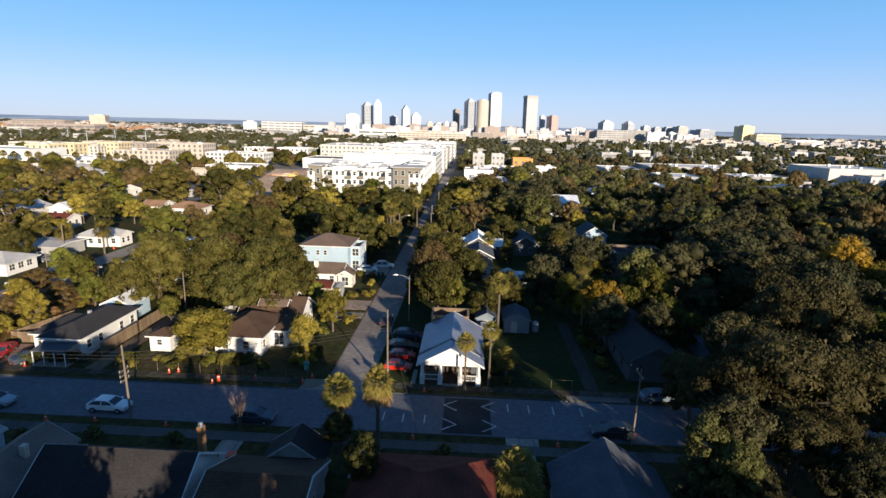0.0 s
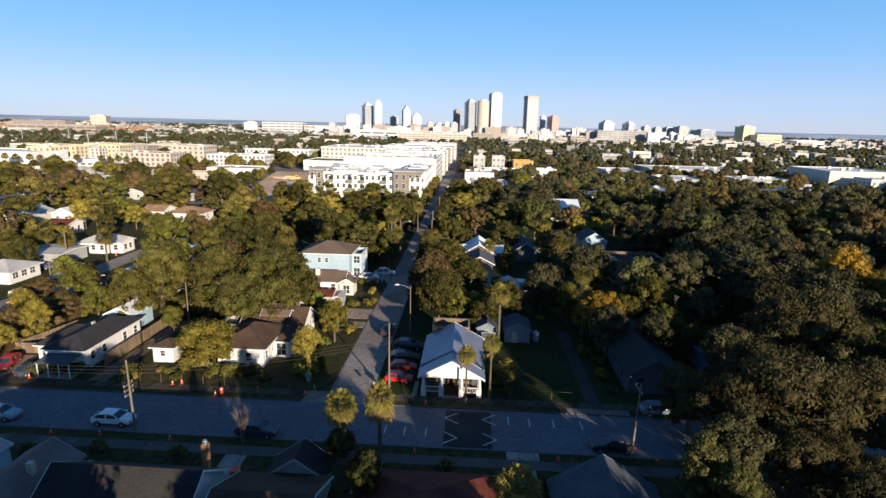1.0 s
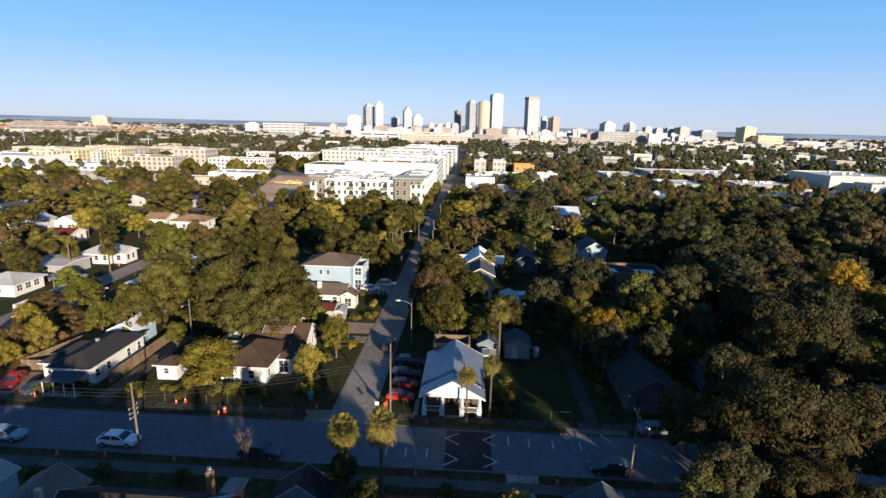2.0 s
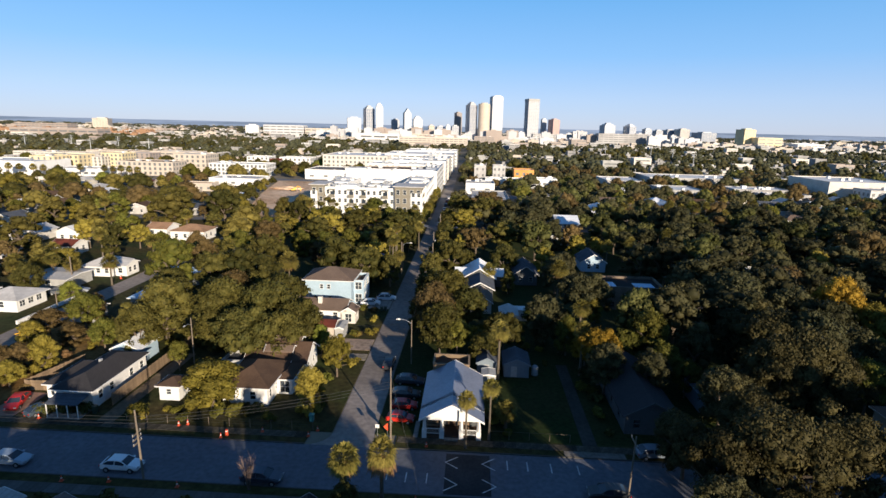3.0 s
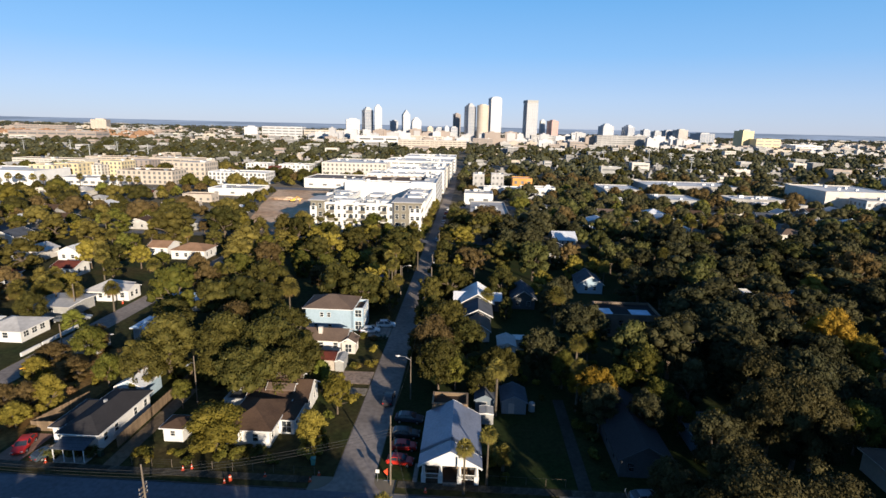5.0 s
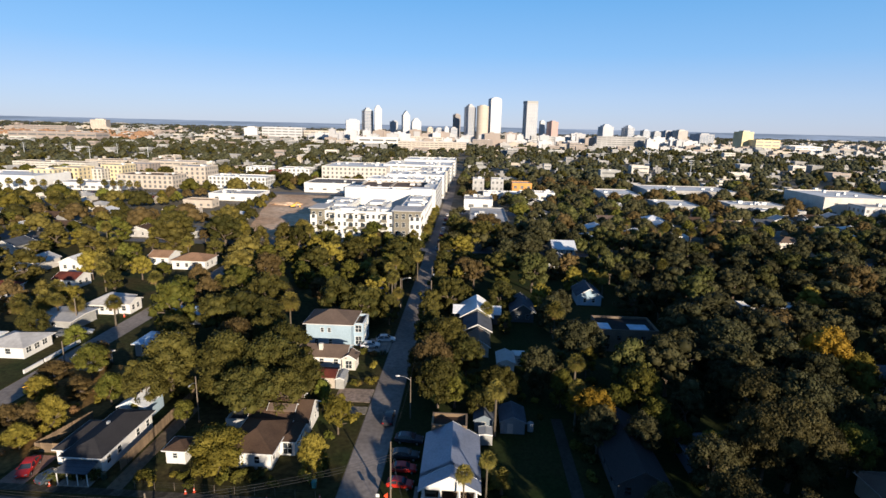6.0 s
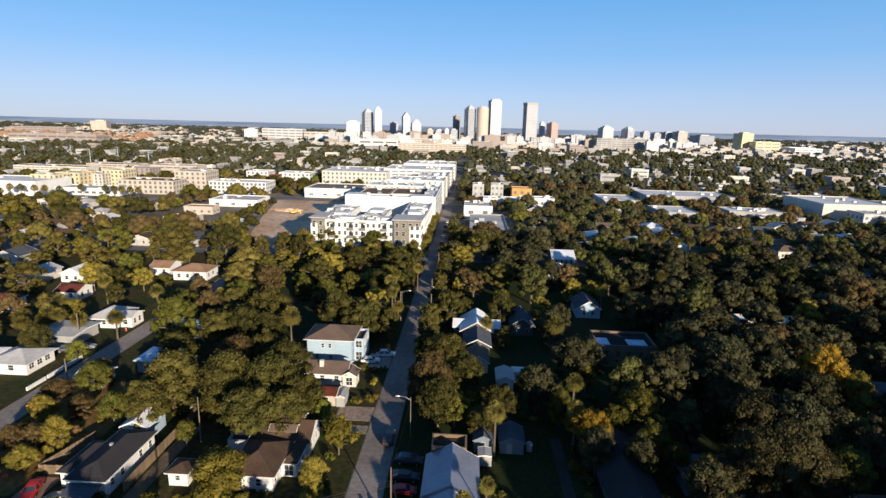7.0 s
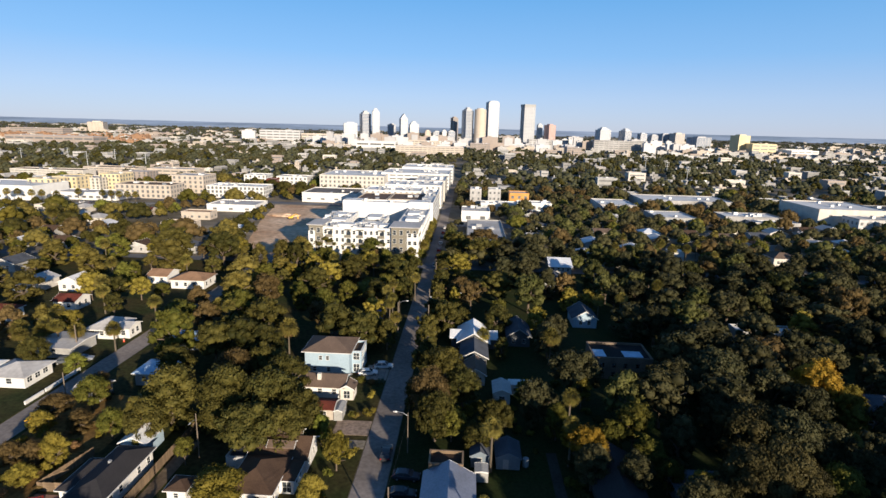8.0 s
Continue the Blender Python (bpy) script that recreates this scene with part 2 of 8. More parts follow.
# ---- building blocks ----
def part(name, bm, material, parent=None, label="", at=None):
    """Links a bmesh or a ready mesh as one mesh object under a thing or a part."""
    if isinstance(bm, bmesh.types.BMesh):
        me = bpy.data.meshes.new(name)
        bm.to_mesh(me)
        bm.free()
    else:
        me = bm
    if material and not me.materials:
        me.materials.append(material)
    ob = new(name, me)
    if parent:
        ob.parent = parent
    if at:
        ob.location = at
    return tagged(ob, label)


def thing(name, label, category, at=(0, 0, 0), rz=0, group="", kind=""):
    ob = new(name)
    ob.matrix_basis = pose(*at, 0, 0, rz)
    return tagged(ob, label, category, group, kind)


def box(bm, x0, x1, y0, y1, z0, z1, m=None):
    v = [bm.verts.new(p) for p in ((x0, y0, z0), (x1, y0, z0), (x1, y1, z0), (x0, y1, z0), (x0, y0, z1), (x1, y0, z1), (x1, y1, z1), (x0, y1, z1))]
    for f in ((3, 2, 1, 0), (4, 5, 6, 7), (0, 1, 5, 4), (1, 2, 6, 5), (2, 3, 7, 6), (3, 0, 4, 7)):
        bm.faces.new([v[i] for i in f])
    if m is not None:
        bmesh.ops.transform(bm, matrix=m, verts=v)
    return v


def boxes(*rows):
    bm = bmesh.new()
    for r in rows:
        box(bm, *r)
    return bm


def tube(bm, pts, radii, sides=8, cap=True):
    """A tapered tube along points."""
    rings = []
    for i, p in enumerate(pts):
        p = Vector(p)
        d = (Vector(pts[min(i + 1, len(pts) - 1)]) - Vector(pts[max(i - 1, 0)])).normalized()
        u = d.orthogonal().normalized() if abs(d.z) < 0.95 else d.cross(Vector((0, 1, 0))).normalized()
        w = d.cross(u)
        rings.append([bm.verts.new(p + (u * math.cos(k * math.tau / sides) + w * math.sin(k * math.tau / sides)) * radii[i]) for k in range(sides)])
    for a, b in zip(rings, rings[1:]):
        for k in range(sides):
            bm.faces.new((a[k], a[(k + 1) % sides], b[(k + 1) % sides], b[k]))
    if cap:
        bm.faces.new(rings[0][::-1])
        bm.faces.new(rings[-1])
    return bm


def prism(bm, pts, axis, a, b):
    """Extrudes an outline (pairs) along an axis, from a to b. axis y: pairs are x, z; axis x: pairs are y, z; axis z: pairs are x, y."""
    mk = {"y": lambda p, s: (p[0], s, p[1]), "x": lambda p, s: (s, p[0], p[1]), "z": lambda p, s: (p[0], p[1], s)}[axis]
    va, vb = [bm.verts.new(mk(p, a)) for p in pts], [bm.verts.new(mk(p, b)) for p in pts]
    n = len(pts)
    fs = [bm.faces.new(va), bm.faces.new(vb[::-1])] + [bm.faces.new((va[i], vb[i], vb[(i + 1) % n], va[(i + 1) % n])) for i in range(n)]
    bmesh.ops.recalc_face_normals(bm, faces=fs)
    return bm


def soup(name, verts, faces, smooth=False):
    """A mesh of many quads from arrays."""
    me = bpy.data.meshes.new(name)
    verts, faces = np.asarray(verts, np.float32), np.asarray(faces, np.int32)
    me.vertices.add(len(verts))
    me.vertices.foreach_set("co", verts.ravel())
    me.loops.add(faces.size)
    me.loops.foreach_set("vertex_index", faces.ravel())
    me.polygons.add(len(faces))
    me.polygons.foreach_set("loop_start", np.arange(len(faces), dtype=np.int32) * faces.shape[1])
    if smooth:
        me.polygons.foreach_set("use_smooth", np.ones(len(faces), bool))
    me.update(calc_edges=True)
    me.validate()
    return me


KEEP = []        # ground rectangles that stay free of wild trees: x0, x1, y0, y1


def keep(x0, x1, y0, y1, pad=0.0):
    KEEP.append((x0 - pad, x1 + pad, y0 - pad, y1 + pad))


def panel(bm, length, z0, z1, holes, thick, m):
    """A wall of some length with openings (u0, u1, z0, z1) that go through it."""
    us = sorted({0, length, *[h[0] for h in holes], *[h[1] for h in holes]})
    zs = sorted({z0, z1, *[h[2] for h in holes], *[h[3] for h in holes]})
    for a, b in zip(us, us[1:]):
        lo = None
        for c, d in zip(zs, zs[1:]):
            solid = not any(h[0] < (a + b) / 2 < h[1] and h[2] < (c + d) / 2 < h[3] for h in holes)
            if solid and lo is None:
                lo = c
            if not solid and lo is not None:
                box(bm, a, b, 0, thick, lo, c, m)
                lo = None
        if lo is not None:
            box(bm, a, b, 0, thick, lo, z1, m)
    bmesh.ops.remove_doubles(bm, verts=bm.verts, dist=0.0005)


def window_meshes(w, h, trim, bars=1):
    key = (round(w, 2), round(h, 2), trim.name, bars)
    if key not in WINDOWS:
        f = 0.07 if w > 0.5 else 0.04
        rows = [(-w / 2, w / 2, -0.04, 0.1, 0, f), (-w / 2, w / 2, -0.04, 0.1, h - f, h), (-w / 2, -w / 2 + f, -0.04, 0.1, f, h - f), (w / 2 - f, w / 2, -0.04, 0.1, f, h - f)]
        if bars:
            rows.append((-w / 2 + f, w / 2 - f, 0.0, 0.06, h / 2 - 0.03, h / 2 + 0.03))
        if bars > 1:
            rows.append((-0.03, 0.03, 0.002, 0.058, f, h - f))
        fm, pm = bpy.data.meshes.new("window"), bpy.data.meshes.new("pane")
        bm = boxes(*rows)
        bmesh.ops.remove_doubles(bm, verts=bm.verts[:], dist=0.0005)
        bm.to_mesh(fm)
        bm.free()
        bm = boxes((-w / 2 + f, w / 2 - f, 0.03, 0.045, f, h - f))
        bm.to_mesh(pm)
        bm.free()
        fm.materials.append(trim)
        pm.materials.append(GLASS)
        WINDOWS[key] = fm, pm
    return WINDOWS[key]


WINDOWS = {}


def put_window(parent, side, u, z, w, h, dims, trim, bars=1):
    """A framed window with its pane in a wall: side s, n, e or w; u runs along the wall from its west or south end."""
    x0, x1, y0, y1 = dims
    fm, pm = window_meshes(w, h, trim, bars)
    ob = part("window", fm, None, parent)
    ob.matrix_basis = {"s": pose(x0 + u, y0, z), "n": pose(x0 + u, y1, z, 0, 0, 180), "e": pose(x1, y0 + u, z, 0, 0, 90), "w": pose(x0, y0 + u, z, 0, 0, -90)}[side]
    part("pane", pm, None, ob)
    return ob


def gable_roof(bm, x0, x1, y0, y1, eave, rise, ridge, over, thick=0.16):
    if ridge == "y":
        m, half = (x0 + x1) / 2, (x1 - x0) / 2
        a, b, s0, s1 = x0 - over, x1 + over, y0 - over, y1 + over
    else:
        m, half = (y0 + y1) / 2, (y1 - y0) / 2
        a, b, s0, s1 = y0 - over, y1 + over, x0 - over, x1 + over
    low = eave - rise * over / half
    for p, q in ((a, m), (m, b)):
        zp, zq = (low, eave + rise) if q == m else (eave + rise, low)
        prism(bm, [(p, zp), (q, zq), (q, zq + thick), (p, zp + thick)], ridge, s0, s1)
    return low


def hip_roof(bm, x0, x1, y0, y1, eave, rise, over, thick=0.16):
    a, b, c, d = x0 - over, x1 + over, y0 - over, y1 + over
    w, l = (b - a) / 2, (d - c) / 2
    if l >= w:
        r0, r1 = ((a + b) / 2, c + w), ((a + b) / 2, d - w)
    else:
        r0, r1 = (a + l, (c + d) / 2), (b - l, (c + d) / 2)
    base = [(a, c), (b, c), (b, d), (a, d)]
    lo = [bm.verts.new((*p, eave)) for p in base]
    up = [bm.verts.new((*p, eave + thick)) for p in base]
    t0, t1 = bm.verts.new((*r0, eave + rise + thick)), bm.verts.new((*r1, eave + rise + thick))
    fs = [bm.faces.new(lo[::-1])] + [bm.faces.new((lo[i], lo[(i + 1) % 4], up[(i + 1) % 4], up[i])) for i in range(4)]
    if l >= w:
        fs += [bm.faces.new(f) for f in ((up[0], up[1], t0), (up[1], up[2], t1, t0), (up[2], up[3], t1), (up[3], up[0], t0, t1))]
    else:
        fs += [bm.faces.new(f) for f in ((up[0], up[1], t1, t0), (up[1], up[2], t1), (up[2], up[3], t0, t1), (up[3], up[0], t0))]
    bmesh.ops.recalc_face_normals(bm, faces=fs)


def house(name, label, x0, x1, y0, y1, eave, rise, roof, wall, roofing, wins=(), over=0.45, trim=WHITE, doors=(), seams=0.0, base=0.12, rz=0, cat="house", vents=0, frames=None, leaf=None):
    """A house: walls with real openings, windows, doors and a roof. roof: x or y (the way its ridge runs), hip or flat. wins: (side, u, z, w, h)."""
    cx, cy = (x0 + x1) / 2, (y0 + y1) / 2
    h = thing(name, label, cat, (cx, cy, base), rz)
    keep(x0, x1, y0, y1, 1.2)
    if x1 < -62 and 95 < y0 < 190:
        keep(x0, x1 + 3, y0 - 12, y0)
    x0, x1, y0, y1 = x0 - cx, x1 - cx, y0 - cy, y1 - cy
    dims = (x0, x1, y0, y1)
    th = 0.18
    top = eave + (0.5 if roof == "flat" else 0)
    sides = {"s": (x1 - x0, pose(x0, y0, 0)), "n": (x1 - x0, pose(x0, y1 - th, 0)), "e": (y1 - y0 - 2 * th, pose(x1, y0 + th, 0, 0, 0, 90)), "w": (y1 - y0 - 2 * th, pose(x0 + th, y0 + th, 0, 0, 0, 90))}
    for s, (length, m) in sides.items():
        off = th if s in "ew" else 0
        holes = [(u - w / 2 - off, u + w / 2 - off, z, z + hh) for sd, u, z, w, hh in wins if sd == s] + [(u - w / 2 - off, u + w / 2 - off, 0, hh) for sd, u, w, hh in doors if sd == s]
        bm = bmesh.new()
        panel(bm, length, 0, top, holes, th, m)
        part("wall", bm, wall, h)
    for sd, u, z, w, hh in wins:
        put_window(h, sd, u, z, w, hh, dims, frames or trim, 2 if w > 1.3 else 1)
    for sd, u, w, hh in doors:
        d = part("door", boxes((-w / 2, w / 2, 0.03, 0.08, 0.02, hh)), leaf or trim, h)
        d.matrix_basis = {"s": pose(x0 + u, y0, 0), "n": pose(x0 + u, y1, 0, 0, 0, 180), "e": pose(x1, y0 + u, 0, 0, 0, 90), "w": pose(x0, y0 + u, 0, 0, 0, -90)}[sd]
        part("door_handle", boxes((w / 2 - 0.12, w / 2 - 0.06, -0.02, 0.03, 0.95, 1.02)), STEEL, d)
    bm = bmesh.new()
    if roof == "flat":
        box(bm, x0 + th, x1 - th, y0 + th, y1 - th, eave - 0.2, eave)
        r = part("roof", bm, roofing, h)
        part("coping", boxes((x0 - 0.05, x1 + 0.05, y0 - 0.05, y0 + 0.25, top, top + 0.06), (x0 - 0.05, x1 + 0.05, y1 - 0.25, y1 + 0.05, top, top + 0.06),
                             (x0 - 0.05, x0 + 0.25, y0 + 0.25, y1 - 0.25, top, top + 0.06), (x1 - 0.25, x1 + 0.05, y0 + 0.25, y1 - 0.25, top, top + 0.06)), trim, h)
        return h
    if roof == "hip":
        hip_roof(bm, x0, x1, y0, y1, eave, rise, over)
        r = part("roof", bm, roofing, h)
        e = over + 0.02
        part("gutter", boxes((x0 - e, x1 + e, y0 - e - 0.08, y0 - e, eave - 0.02, eave + 0.12), (x0 - e, x1 + e, y1 + e, y1 + e + 0.08, eave - 0.02, eave + 0.12),
                             (x0 - e - 0.08, x0 - e, y0 - e, y1 + e, eave - 0.02, eave + 0.12), (x1 + e, x1 + e + 0.08, y0 - e, y1 + e, eave - 0.02, eave + 0.12)), trim, h)
    else:
        low = gable_roof(bm, x0, x1, y0, y1, eave, rise, roof, over)
        r = part("roof", bm, roofing, h)
        for e0, sgn in ((y0 if roof == "y" else x0, 1), (y1 if roof == "y" else x1, -1)):
            bm = bmesh.new()
            a, b = (x0, x1) if roof == "y" else (y0, y1)
            prism(bm, [(a, eave), (b, eave), ((a + b) / 2, eave + rise)], roof, e0, e0 + sgn * th)
            part("gable", bm, wall, h)
            bm = bmesh.new()
            m, f = (a + b) / 2, e0 - sgn * (over + 0.002)
            for p, q, zp, zq in ((a - over, m, low, eave + rise), (m, b + over, eave + rise, low)):
                prism(bm, [(p, zp - 0.04), (q, zq - 0.04), (q, zq + 0.19), (p, zp + 0.19)], roof, f - sgn * 0.05, f)
            part("bargeboard", bm, trim, h)
        if seams:
            m, half = ((x0 + x1) / 2, (x1 - x0) / 2) if roof == "y" else ((y0 + y1) / 2, (y1 - y0) / 2)
            s0, s1 = (y0 - over, y1 + over) if roof == "y" else (x0 - over, x1 + over)
            a, b = m - half - over, m + half + over
            k = s0 + seams / 2
            while k < s1:
                bm = bmesh.new()
                for p, q, zp, zq in ((a, m, low, eave + rise), (m, b, eave + rise, low)):
                    prism(bm, [(p, zp + 0.15), (q, zq + 0.15), (q, zq + 0.185), (p, zp + 0.185)], roof, k - 0.03, k + 0.03)
                part("roof_rib", bm, roofing, r)
                k += seams
    for i in range(vents):
        part("roof_vent", boxes((x0 * 0.3 + i * 1.7, x0 * 0.3 + i * 1.7 + 0.4, 0.6 - 0.2, 0.6 + 0.2, eave + rise * 0.4, eave + rise + 0.3)), PIPEGREY, h)
    return h


# ---- trees ----
def leaf_cloud(rng, centres, radii, count, size, flat=0.75, knots=10, wild=0.55, soft=False):
    """Leafy sprays over the surfaces of many clumps, each clump broken up into smaller knots; returns vertices and faces."""
    n = len(centres)
    m = n * count
    c = np.repeat(np.asarray(centres), count, 0)
    r = np.repeat(np.asarray(radii), count)

    def outward(k, up):
        d = rng.normal(size=(k, 3))
        d[:, 2] = np.abs(d[:, 2]) * np.where(rng.random(k) < up, 1, -0.7)
        return d / np.linalg.norm(d, axis=1)[:, None]

    if knots:
        heart = outward(n * knots, 0.78).reshape(n, knots, 3)
        pick = heart[np.repeat(np.arange(n), count), rng.integers(knots, size=m)]
        d = outward(m, 0.8)
        lo, hi = (0.42, 0.56) if soft else (0.54, 0.8)
        out = pick * rng.uniform(lo, hi, (m, 1)) + d * rng.uniform(hi - 0.36, hi - 0.08, (m, 1)) if not soft else pick * rng.uniform(lo, hi, (m, 1)) + d * rng.uniform(0.36, 0.7, (m, 1))
    else:
        d = outward(m, 0.74)
        out = d * rng.uniform(0.72, 1.06, (m, 1))
    p = c + out * r[:, None] * np.array([1, 1, flat])
    nrm = d + out + rng.normal(size=d.shape) * wild
    nrm /= np.linalg.norm(nrm, axis=1)[:, None]
    t = np.cross(nrm, rng.normal(size=d.shape))
    t /= np.linalg.norm(t, axis=1)[:, None] + 1e-9
    b = np.cross(nrm, t)
    s = (size * rng.uniform(0.55, 1.4, m))[:, None]
    v = np.stack([p - t * s * 0.66, p + t * s * 0.5 - b * s * 0.42, p + t * s * rng.uniform(0.3, 0.6, (m, 1)) + b * s * 0.42 - nrm * s * 0.15], 1).reshape(-1, 3)
    return v, np.arange(len(v)).reshape(-1, 3)


bm = bmesh.new()
bmesh.ops.create_icosphere(bm, subdivisions=1, radius=1.0)
bm.verts.ensure_lookup_table()
ICO_V = np.array([tuple(v.co) for v in bm.verts])
ICO_F = np.array([[v.index for v in f.verts] for f in bm.faces])
bm.free()


def lumps(rng, centres, radii, flat=0.8):
    """The dense heart of each clump: a small uneven boulder of foliage under its loose leaves."""
    c, r = np.asarray(centres), np.asarray(radii)
    v = c[:, None, :] + ICO_V[None] * (r[:, None] * rng.uniform(0.78, 1.16, (len(c), len(ICO_V))))[..., None] * np.array([1, 1, flat])
    f = ICO_F[None] + np.arange(len(c))[:, None, None] * len(ICO_V)
    return v.reshape(-1, 3), f.reshape(-1, 3)


def join(a, b):
    return np.concatenate([a[0], b[0]]), np.concatenate([a[1], b[1] + len(a[0])])


def crown_clumps(rng, n, spread, height, low):
    """Centres and radii of the clumps of a broad crown of radius 1 around the origin: a dome, and a ring of lower boughs."""
    cs, rs = [], []
    ring = int(n / 2.4)
    for i in range(n - ring):
        a = i * 2.399 + rng.uniform(-0.4, 0.4)
        q = math.sqrt((i + 0.4) / (n - ring))
        rad = q * spread * rng.uniform(0.82, 1.12)
        z = height * (1 - q * q * 0.8) * rng.uniform(0.7, 1.1) + rng.uniform(-0.1, 0.1)
        cs.append((rad * math.cos(a), rad * math.sin(a), z))
        rs.append(rng.uniform(0.32, 0.46) * (1.12 - 0.25 * q))
    for i in range(ring):
        a = i * math.tau / ring + rng.uniform(-0.35, 0.35)
        rad = spread * rng.uniform(0.55, 1.0)
        cs.append((rad * math.cos(a), rad * math.sin(a), -low * rng.uniform(0.2, 1.9)))
        rs.append(rng.uniform(0.26, 0.38))
    # an uneven outline: the crown bulges to some sides, and single boughs stand out of it
    p1, p2 = rng.uniform(0, math.tau, 2)
    for i, (x, y, z) in enumerate(cs):
        a = math.atan2(y, x)
        k = 1 + 0.13 * math.sin(2 * a + p1) + 0.09 * math.sin(3 * a + p2)
        if i % 4 == 1:
            k *= rng.uniform(1.08, 1.28)
            z += rng.uniform(-0.05, 0.2)
            rs[i] *= rng.uniform(0.55, 0.75)
        cs[i] = (x * k, y * k, z)
    return cs, rs


PROTO = {}


def tree_proto(key, seed, clumps, leaves, size, shape, twiggy=False):
    """Builds the trunk and crown meshes of one kind of tree, of crown radius 6 m and height 11 m."""
    rng = np.random.default_rng(seed)
    R, H = 6.0, 11.0
    spread, dome, low = shape
    cs, rs = crown_clumps(rng, clumps, spread, dome, low)
    cs = [(x * R, y * R, H * 0.5 + z * R) for x, y, z in cs]
    rs = [r * R * (0.8 if clumps > 25 else 1.0) for r in rs]
    top = max(c[2] + r * 0.75 for c, r in zip(cs, rs))
    cs = [(x, y, z + H - top) for x, y, z in cs]
    v, f = leaf_cloud(rng, cs, rs, leaves, size) if key[0] != "mid" else leaf_cloud(rng, cs, rs, leaves, size, 0.75, 6, 0.5, True)
    v, f = join((v, f), lumps(rng, cs, [r * 0.7 for r in rs]))
    crown = soup("crown", v, f, True)
    bm = bmesh.new()
    fork = H * 0.3
    tube(bm, [(0, 0, -0.3), (0.05, 0, 0.4), (0.1, 0.08, fork)], [0.5, 0.36, 0.3], 7)
    order = sorted(range(len(cs)), key=lambda i: -cs[i][0] ** 2 - cs[i][1] ** 2)
    for i in order[: (9 if clumps > 24 else 5)]:
        c = Vector(cs[i])
        mid = Vector((c.x * 0.45, c.y * 0.45, fork + (c.z - fork) * 0.62)) + Vector(rng.uniform(-0.5, 0.5, 3))
        tube(bm, [(0.1, 0.08, fork - 0.3), mid, c], [0.24, 0.15, 0.05], 5)
    trunk = bpy.data.meshes.new("trunk")
    bm.to_mesh(trunk)
    bm.free()
    trunk.materials.append(BARK)
    crown.materials.append(LEAF["oak"])
    PROTO[key] = trunk, crown


for i in range(5):
    tree_proto(("near", i), 11 + i, 42, 190, 0.42, ((0.7, 0.58, 0.3), (0.66, 0.68, 0.35), (0.74, 0.5, 0.25), (0.62, 0.8, 0.4), (0.7, 0.62, 0.3))[i])
for i in range(5):
    tree_proto(("mid", i), 41 + i, 48, 58, 0.54, ((0.68, 0.58, 0.3), (0.64, 0.68, 0.35), (0.72, 0.5, 0.25), (0.6, 0.85, 0.4), (0.7, 0.6, 0.3))[i])
for i in range(2):
    tree_proto(("shade", i), 61 + i, 18, 125, 0.72, ((0.68, 0.58, 0.3), (0.64, 0.68, 0.35))[i])
for i in range(3):
    tree_proto(("fine", i), 91 + i, 46, 300, 0.3, ((0.74, 0.55, 0.3), (0.7, 0.62, 0.35), (0.76, 0.5, 0.3))[i])
TREENAME = {"deep": ("shade_tree", "deep green leafy tree in shade", "tree"), "shadeoak": ("live_oak_tree", "live oak with a dense crown, shade painted into its dark green", "tree"), "sunoak": ("live_oak_tree", "yellow-green live oak with a broad crown, sunlight painted in", "tree"), "halfshadeoak": ("live_oak_tree", "brown-green live oak with drooping sprays, half shade painted in", "tree"), "oak": ("live_oak_tree", "dark olive-green live oak with a broad crown", "tree"), "green": ("shade_tree", "leafy green shade tree in a yard", "tree"),
            "lime": ("young_tree", "bright lime-green leafy tree", "tree"), "olive": ("yard_tree", "yellow-green sunlit tree beside a house", "tree"),
            "brown": ("thinning_tree", "browning thin-leaved tree in late autumn", "tree"), "gold": ("autumn_tree", "golden orange autumn tree among green oaks", "tree")}
TREES = []
tree_rng = np.random.default_rng(5)


def plant(tone, x, y, r, h, detail="near", seed=None):
    """A tree with crown radius r and height h, its trunk and crown as parts."""
    i = int(tree_rng.integers({"fine": 3, "shade": 2}.get(detail, 5))) if seed is None else seed
    # Oaks east of x 12 take shaded leaf tones, many western ones sunlit tones.
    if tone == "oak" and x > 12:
        tone = "halfshadeoak" if detail == "fine" else "shadeoak"
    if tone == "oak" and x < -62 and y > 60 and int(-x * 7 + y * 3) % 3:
        tone = "sunoak"
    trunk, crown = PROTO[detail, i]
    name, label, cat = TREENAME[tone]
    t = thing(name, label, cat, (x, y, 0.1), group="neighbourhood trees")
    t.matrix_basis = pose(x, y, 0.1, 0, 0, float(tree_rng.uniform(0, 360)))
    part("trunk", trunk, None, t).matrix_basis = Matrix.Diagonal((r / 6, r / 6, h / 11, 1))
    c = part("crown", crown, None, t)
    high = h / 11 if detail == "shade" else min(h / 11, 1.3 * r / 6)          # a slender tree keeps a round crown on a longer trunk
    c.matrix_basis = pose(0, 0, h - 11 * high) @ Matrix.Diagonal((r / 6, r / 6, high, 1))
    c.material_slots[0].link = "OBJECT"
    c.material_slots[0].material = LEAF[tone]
    TREES.append((x, y, r))
    return t


